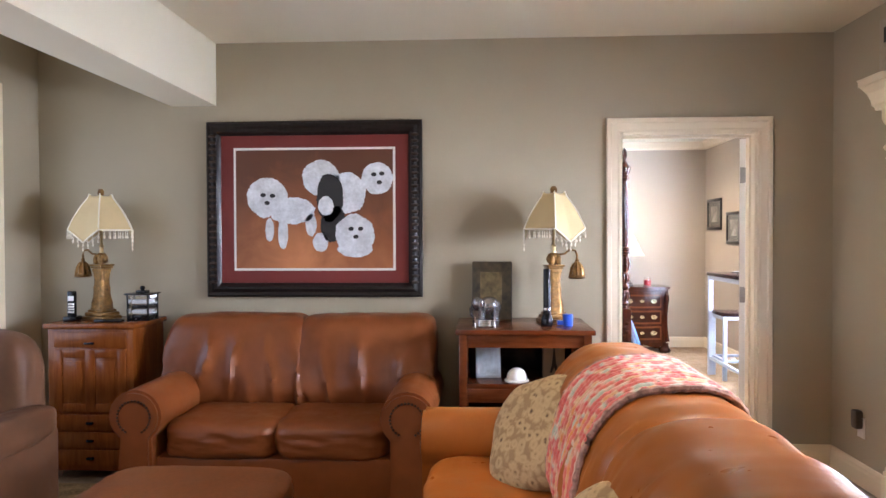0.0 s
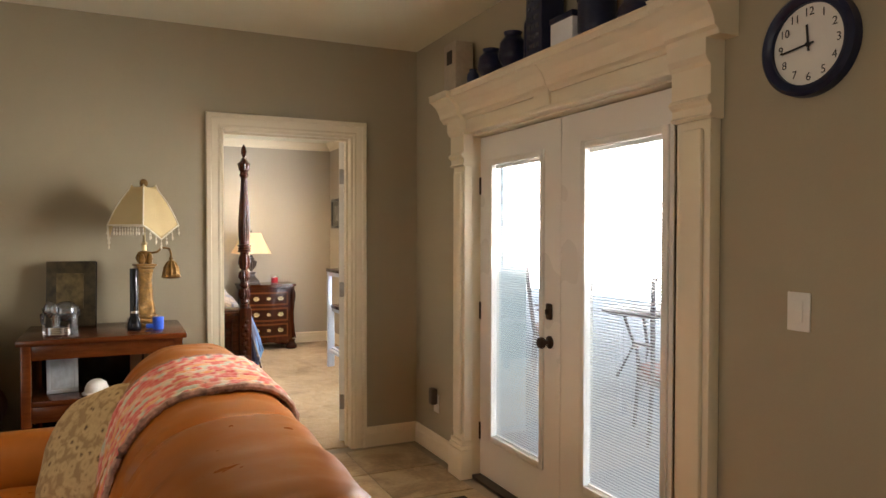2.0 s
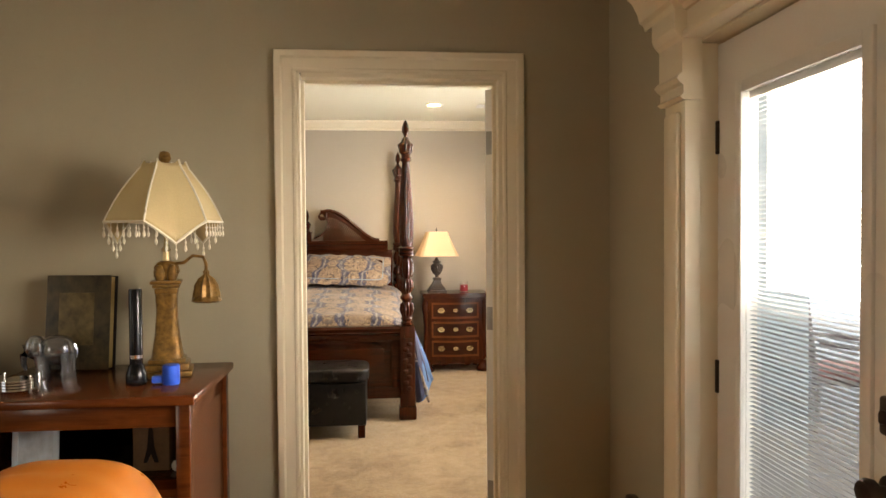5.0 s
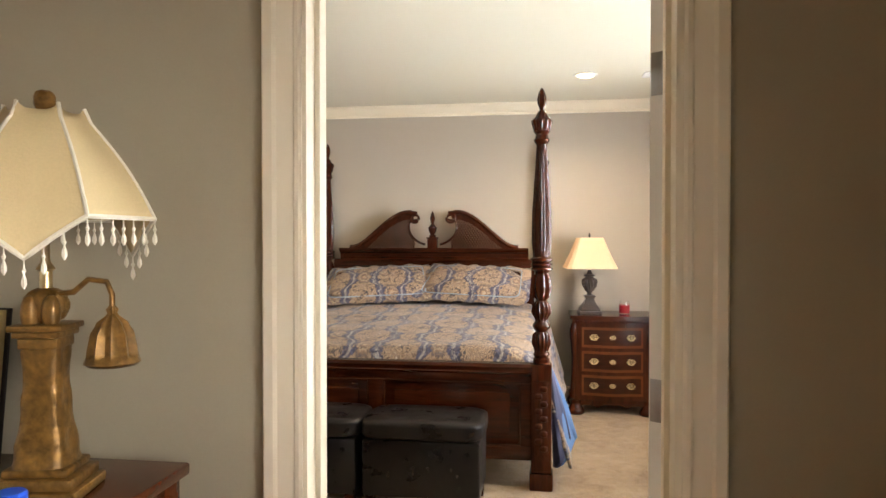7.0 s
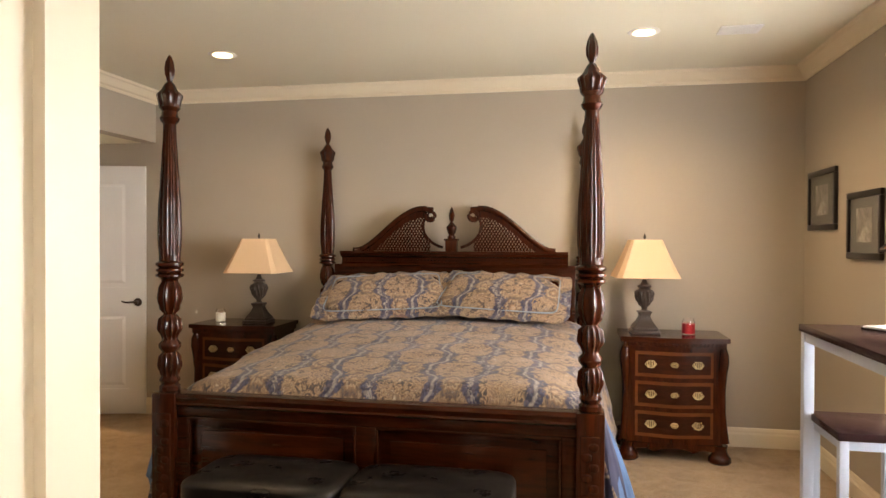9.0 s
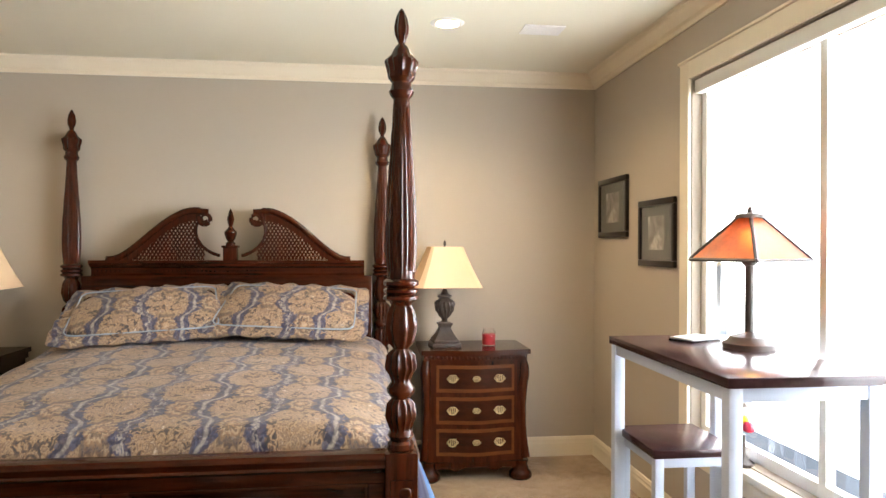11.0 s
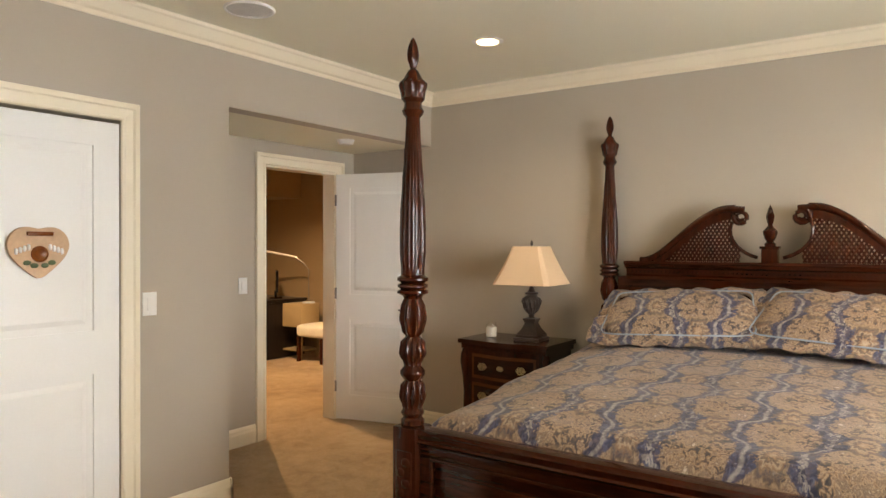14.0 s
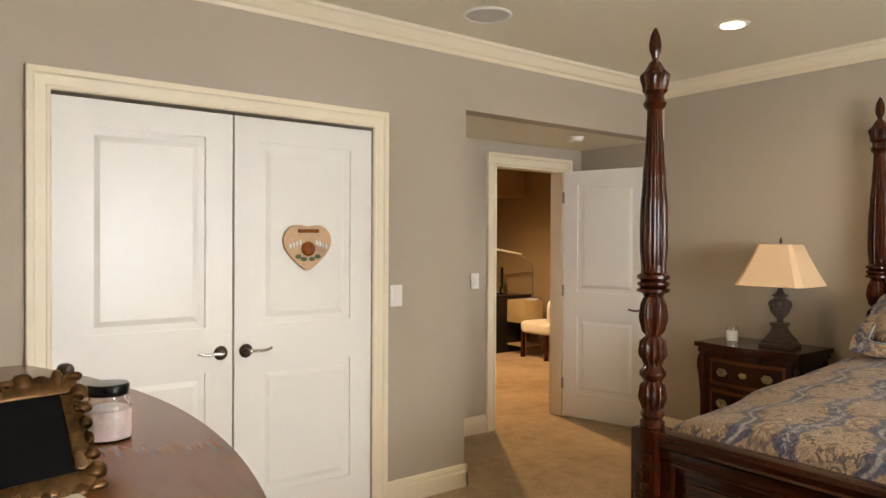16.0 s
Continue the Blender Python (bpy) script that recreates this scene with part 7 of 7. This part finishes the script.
M_GILT = surface("antique_gilt", (0.085, 0.042, 0.014), 0.28, 0.7, 14, 60, 0.3, metal=0.8)
part("backing", boxes((-0.085, 0.085, 0.0, 0.014, 0.03, 0.18), bevel=0.003), surface("matt_black_card", (0.004, 0.004, 0.004), 0.9, 0.1, 5, 60, 0.0, spec=0.1), gf, "black photo field")
part("border", boxes((-0.115, 0.115, -0.004, 0.012, 0.0, 0.035), (-0.115, 0.115, -0.004, 0.012, 0.175, 0.21), (-0.115, -0.08, -0.004, 0.012, 0.035, 0.175), (0.08, 0.115, -0.004, 0.012, 0.035, 0.175), bevel=0.006), M_GILT, gf)
ring = [(-0.112 + 0.028 * k, z) for k in range(9) for z in (0.004, 0.206)] + [(x, 0.03 + 0.029 * k) for k in range(6) for x in (-0.114, 0.114)]
for k, (x, z) in enumerate(ring):
    part("scallop", cushion((x, 0.003, z), (0.030 + 0.010 * math.sin(k * 2.4), 0.022 + 0.006 * math.sin(k * 3.1), 0.026 + 0.010 * math.cos(k * 1.7)), 2.0, 4, crumple(k, 0.15, 2)), M_GILT, gf, "gilt bead")
kb = thing("dark_ornament", "small dark knobbed ornament on the dresser", "ornament", pose(-1.05, 5.16, 1.0))
part("body", cushion((0, 0, 0.022), (0.08, 0.05, 0.044), 2.2, 8), M_LAMPBASE, kb)
part("knob", cushion((0.045, 0, 0.034), (0.03, 0.03, 0.03), 2, 6), M_LAMPBASE, kb)

# ---- office beyond the passage ----
dk = thing("office_desk", "dark office desk against the wall", "desk", pose(-5.62, 10.85, 0))
part("desktop", boxes((-0.5, 0.35, -0.35, 0.45, 0.70, 0.74), bevel=0.005), M_FRAMEDARK, dk)
part("paper_strip", boxes((0.05, 0.35, -0.352, -0.25, 0.741, 0.752), bevel=0.002), M_PAPER, dk, "pale strip along the desk's edge")
part("pedestal", boxes((-0.1, 0.33, -0.30, 0.42, 0.0, 0.70), bevel=0.005), M_FRAMEDARK, dk)
mo = thing("computer_monitor", "black computer monitor on the desk", "monitor", pose(-5.50, 10.98, 0.74, 0, 0, 140))
part("screen", boxes((-0.22, 0.22, -0.015, 0.015, 0.08, 0.36), bevel=0.006), M_BLACK, mo)
part("stand", boxes((-0.03, 0.03, 0.0, 0.03, 0.0, 0.10), (-0.10, 0.10, -0.07, 0.09, 0.0, 0.012), bevel=0.003), M_BLACK, mo)
sc = thing("rolling_cart", "small tan cabinet on thin legs", "side cabinet", pose(-5.16, 11.05, 0))
M_TANP = surface("tan_painted_wood", (0.42, 0.32, 0.18), 0.5, 0.1, 6, 80, 0.05)
part("box", boxes((-0.2, 0.2, -0.16, 0.16, 0.40, 0.69), bevel=0.005), M_TANP, sc)
for sx in (-0.18, 0.18):
    for sy in (-0.14, 0.14):
        part("leg", boxes((sx - 0.016, sx + 0.016, sy - 0.016, sy + 0.016, 0, 0.40)), M_TANP, sc)
part("shelf", boxes((-0.19, 0.19, -0.15, 0.15, 0.10, 0.12)), M_TANP, sc)
al = thing("arm_lamp", "white swing-arm lamp on the small cabinet", "desk lamp", pose(-5.06, 11.12, 0.69))
part("stem", tube([(0, 0, 0), (0, 0, 0.42), (-0.05, -0.03, 0.50), (-0.16, -0.08, 0.58)], 0.006, 8), M_HINGE, al)
part("head", tube([(-0.14, -0.07, 0.585), (-0.52, -0.28, 0.66)], [0.010, 0.016], 10), M_WHITEPL, al)
part("foot", lathe([(0.08, 0), (0.08, 0.015)], 20), M_WHITEMETAL, al)
wc = thing("white_chair", "low cream upholstered chair in the office", "chair", pose(-4.72, 11.02, 0))
part("seat", cushion((0, 0, 0.38), (0.5, 0.5, 0.16), 5, 10), M_WAX, wc)
part("backrest", cushion((0.2, 0.1, 0.55), (0.16, 0.5, 0.40), 4, 10), M_WAX, wc)
for sx in (-0.2, 0.2):
    for sy in (-0.2, 0.2):
        part("leg", boxes((sx - 0.02, sx + 0.02, sy - 0.02, sy + 0.02, 0, 0.31)), M_CHERRY, wc)
op = thing("office_picture", "tall framed picture on the office wall", "picture", pose(-6.195, 11.05, 1.45))
part("frame", boxes((0, 0.025, -0.3, 0.3, -0.42, 0.42), bevel=0.004), M_FRAMEDARK, op)
part("print", boxes((0.0255, 0.028, -0.25, 0.25, -0.37, 0.37)), M_PAPER, op)

# ---- outdoors beyond the french doors ----
structure("ground", boxes((-60, 60, -60, 60, -0.30, -0.14)), surface("grey_gravel", (0.22, 0.24, 0.25), 0.9, 0.15, 0.6, 30, 0.3), "grey gravel ground round the house", "ground")
structure("pavement_patio", boxes((2.54, 10.95, -6.0, 4.585, -0.14, -0.03), (3.26, 10.95, 4.585, 16.0, -0.14, -0.03)), M_STONE, "patio slab coloured dark blue-grey for shade", "patio")
# added emissive sheet, its glow enters through the door panes
structure("backdrop", boxes((11.0, 11.1, -14, 22, -0.14, 7.0)), M_OUT, "glowing backdrop standing for the bright distance beyond the patio", "backdrop")
pg = thing("pergola", "pine pergola over the patio", "pergola", pose(2.54, 2.2, 0))
part("beam", boxes((3.9, 4.02, -3.0, 9.0, 2.62, 2.78), bevel=0.006), M_PINE, pg)
for k in range(24):
    part("rafter", boxes((0.72, 4.3, -2.9 + 0.48 * k, -2.85 + 0.48 * k, 2.78, 2.90)), M_PINE, pg)
# unseen boards added over the rafters to keep sun and sky off the patio
for k in range(25):
    part("added_shade_board", boxes((0.70 + 0.146 * k, 0.84 + 0.146 * k, -3.0, 8.8, 2.902, 2.93)), M_PINE, pg)
for y in (-2.8, 8.6):
    part("post", boxes((3.9, 4.02, y - 0.06, y + 0.06, -0.03, 2.62), bevel=0.006), M_PINE, pg)
M_IRON = surface("dark_cast_aluminium", (0.15, 0.135, 0.15), 0.5, 0.2, 8, 60, 0.1)
M_CUSHR = surface("faded_red_cushion", (0.30, 0.15, 0.15), 0.85, 0.15, 8, 90, 0.3)


def patio_chair(x, y, yaw):
    d = thing("patio_chair", "dark metal patio chair with faded red cushion", "chair", pose(x, y, -0.03, 0, 0, yaw), group="patio chairs")
    part("seat", boxes((-0.25, 0.25, -0.25, 0.25, 0.40, 0.43), bevel=0.01), M_IRON, d)
    part("cushion", cushion((0, 0, 0.465), (0.48, 0.48, 0.08), 5, 8), M_CUSHR, d)
    for sx in (-0.23, 0.23):
        for sy in (-0.23, 0.23):
            part("leg", tube([(sx, sy, 0.41), (sx * 1.12, sy * 1.12, 0)], 0.016, 8), M_IRON, d)
        part("arm", tube([(sx, 0.23, 0.68), (sx * 1.1, 0.0, 0.66), (sx * 1.1, -0.22, 0.64), (sx, -0.23, 0.41)], 0.016, 8), M_IRON, d)
    part("back_rail", tube([(-0.23, 0.24, 0.41), (-0.25, 0.33, 1.13), (-0.12, 0.36, 1.25), (0.12, 0.36, 1.25), (0.25, 0.33, 1.13), (0.23, 0.24, 0.41)], 0.017, 8), M_IRON, d)
    for k in range(5):
        xx = -0.14 + 0.07 * k
        part("spindle", tube([(xx, 0.25, 0.42), (xx * 1.1, 0.355, 1.24)], 0.008, 6), M_IRON, d)
    return d


patio_chair(4.15, 4.0, 150)
patio_chair(4.7, 6.3, 60)
patio_chair(5.9, 4.7, -60)
ptb = thing("patio_table", "round dark metal patio table", "table", pose(5.3, 5.5, -0.03))
part("tabletop", lathe([(0.50, 0.68), (0.52, 0.69), (0.52, 0.71), (0.50, 0.72)], 40), M_IRON, ptb)
for k in range(4):
    a = k * math.pi / 2 + 0.5
    part("leg", tube([(0.35 * math.cos(a), 0.35 * math.sin(a), 0.69), (0.22 * math.cos(a), 0.22 * math.sin(a), 0.35), (0.40 * math.cos(a), 0.40 * math.sin(a), 0)], 0.016, 8), M_IRON, ptb)

structure("facade_siding", boxes((2.532, 3.25, 4.590, 4.617, -0.14, 2.9), (3.232, 3.25, 4.617, 9.5, 2.36, 2.9)), surface("blue_grey_siding", (0.46, 0.56, 0.62), 0.6, 0.08, 1, 60, 0.1), "blue-grey outside wall of the bedroom", "facade")
structure("trim_window_west", boxes((XL + 0.001, XL + 0.02, 4.17, 4.255, 0.62, 2.33), (XL + 0.001, XL + 0.02, 2.415, 2.5, 0.62, 2.33), (XL + 0.001, XL + 0.02, 2.5, 4.17, 2.25, 2.33), (XL + 0.001, XL + 0.05, 2.4, 4.27, 0.62, 0.70), bevel=0.003), M_TRIM, "cream painted window casing", "casing")

# ---- living room floor tiles ----
tile_mesh = mesh_of("tile", boxes((-0.2265, 0.2265, -0.2265, 0.2265, -0.006, 0.0), bevel=0.003), M_TILE, False)
for i in range(12):
    for j in range(19):
        x, y = XL + 0.10 + 0.46 * i, YB + 0.12 + 0.46 * j
        if x > XR + 0.10 or y > 4.55:
            continue
        t_ = new("tile", tile_mesh)
        t_.parent = lr_floor
        t_.location = (x, y, 0.0)
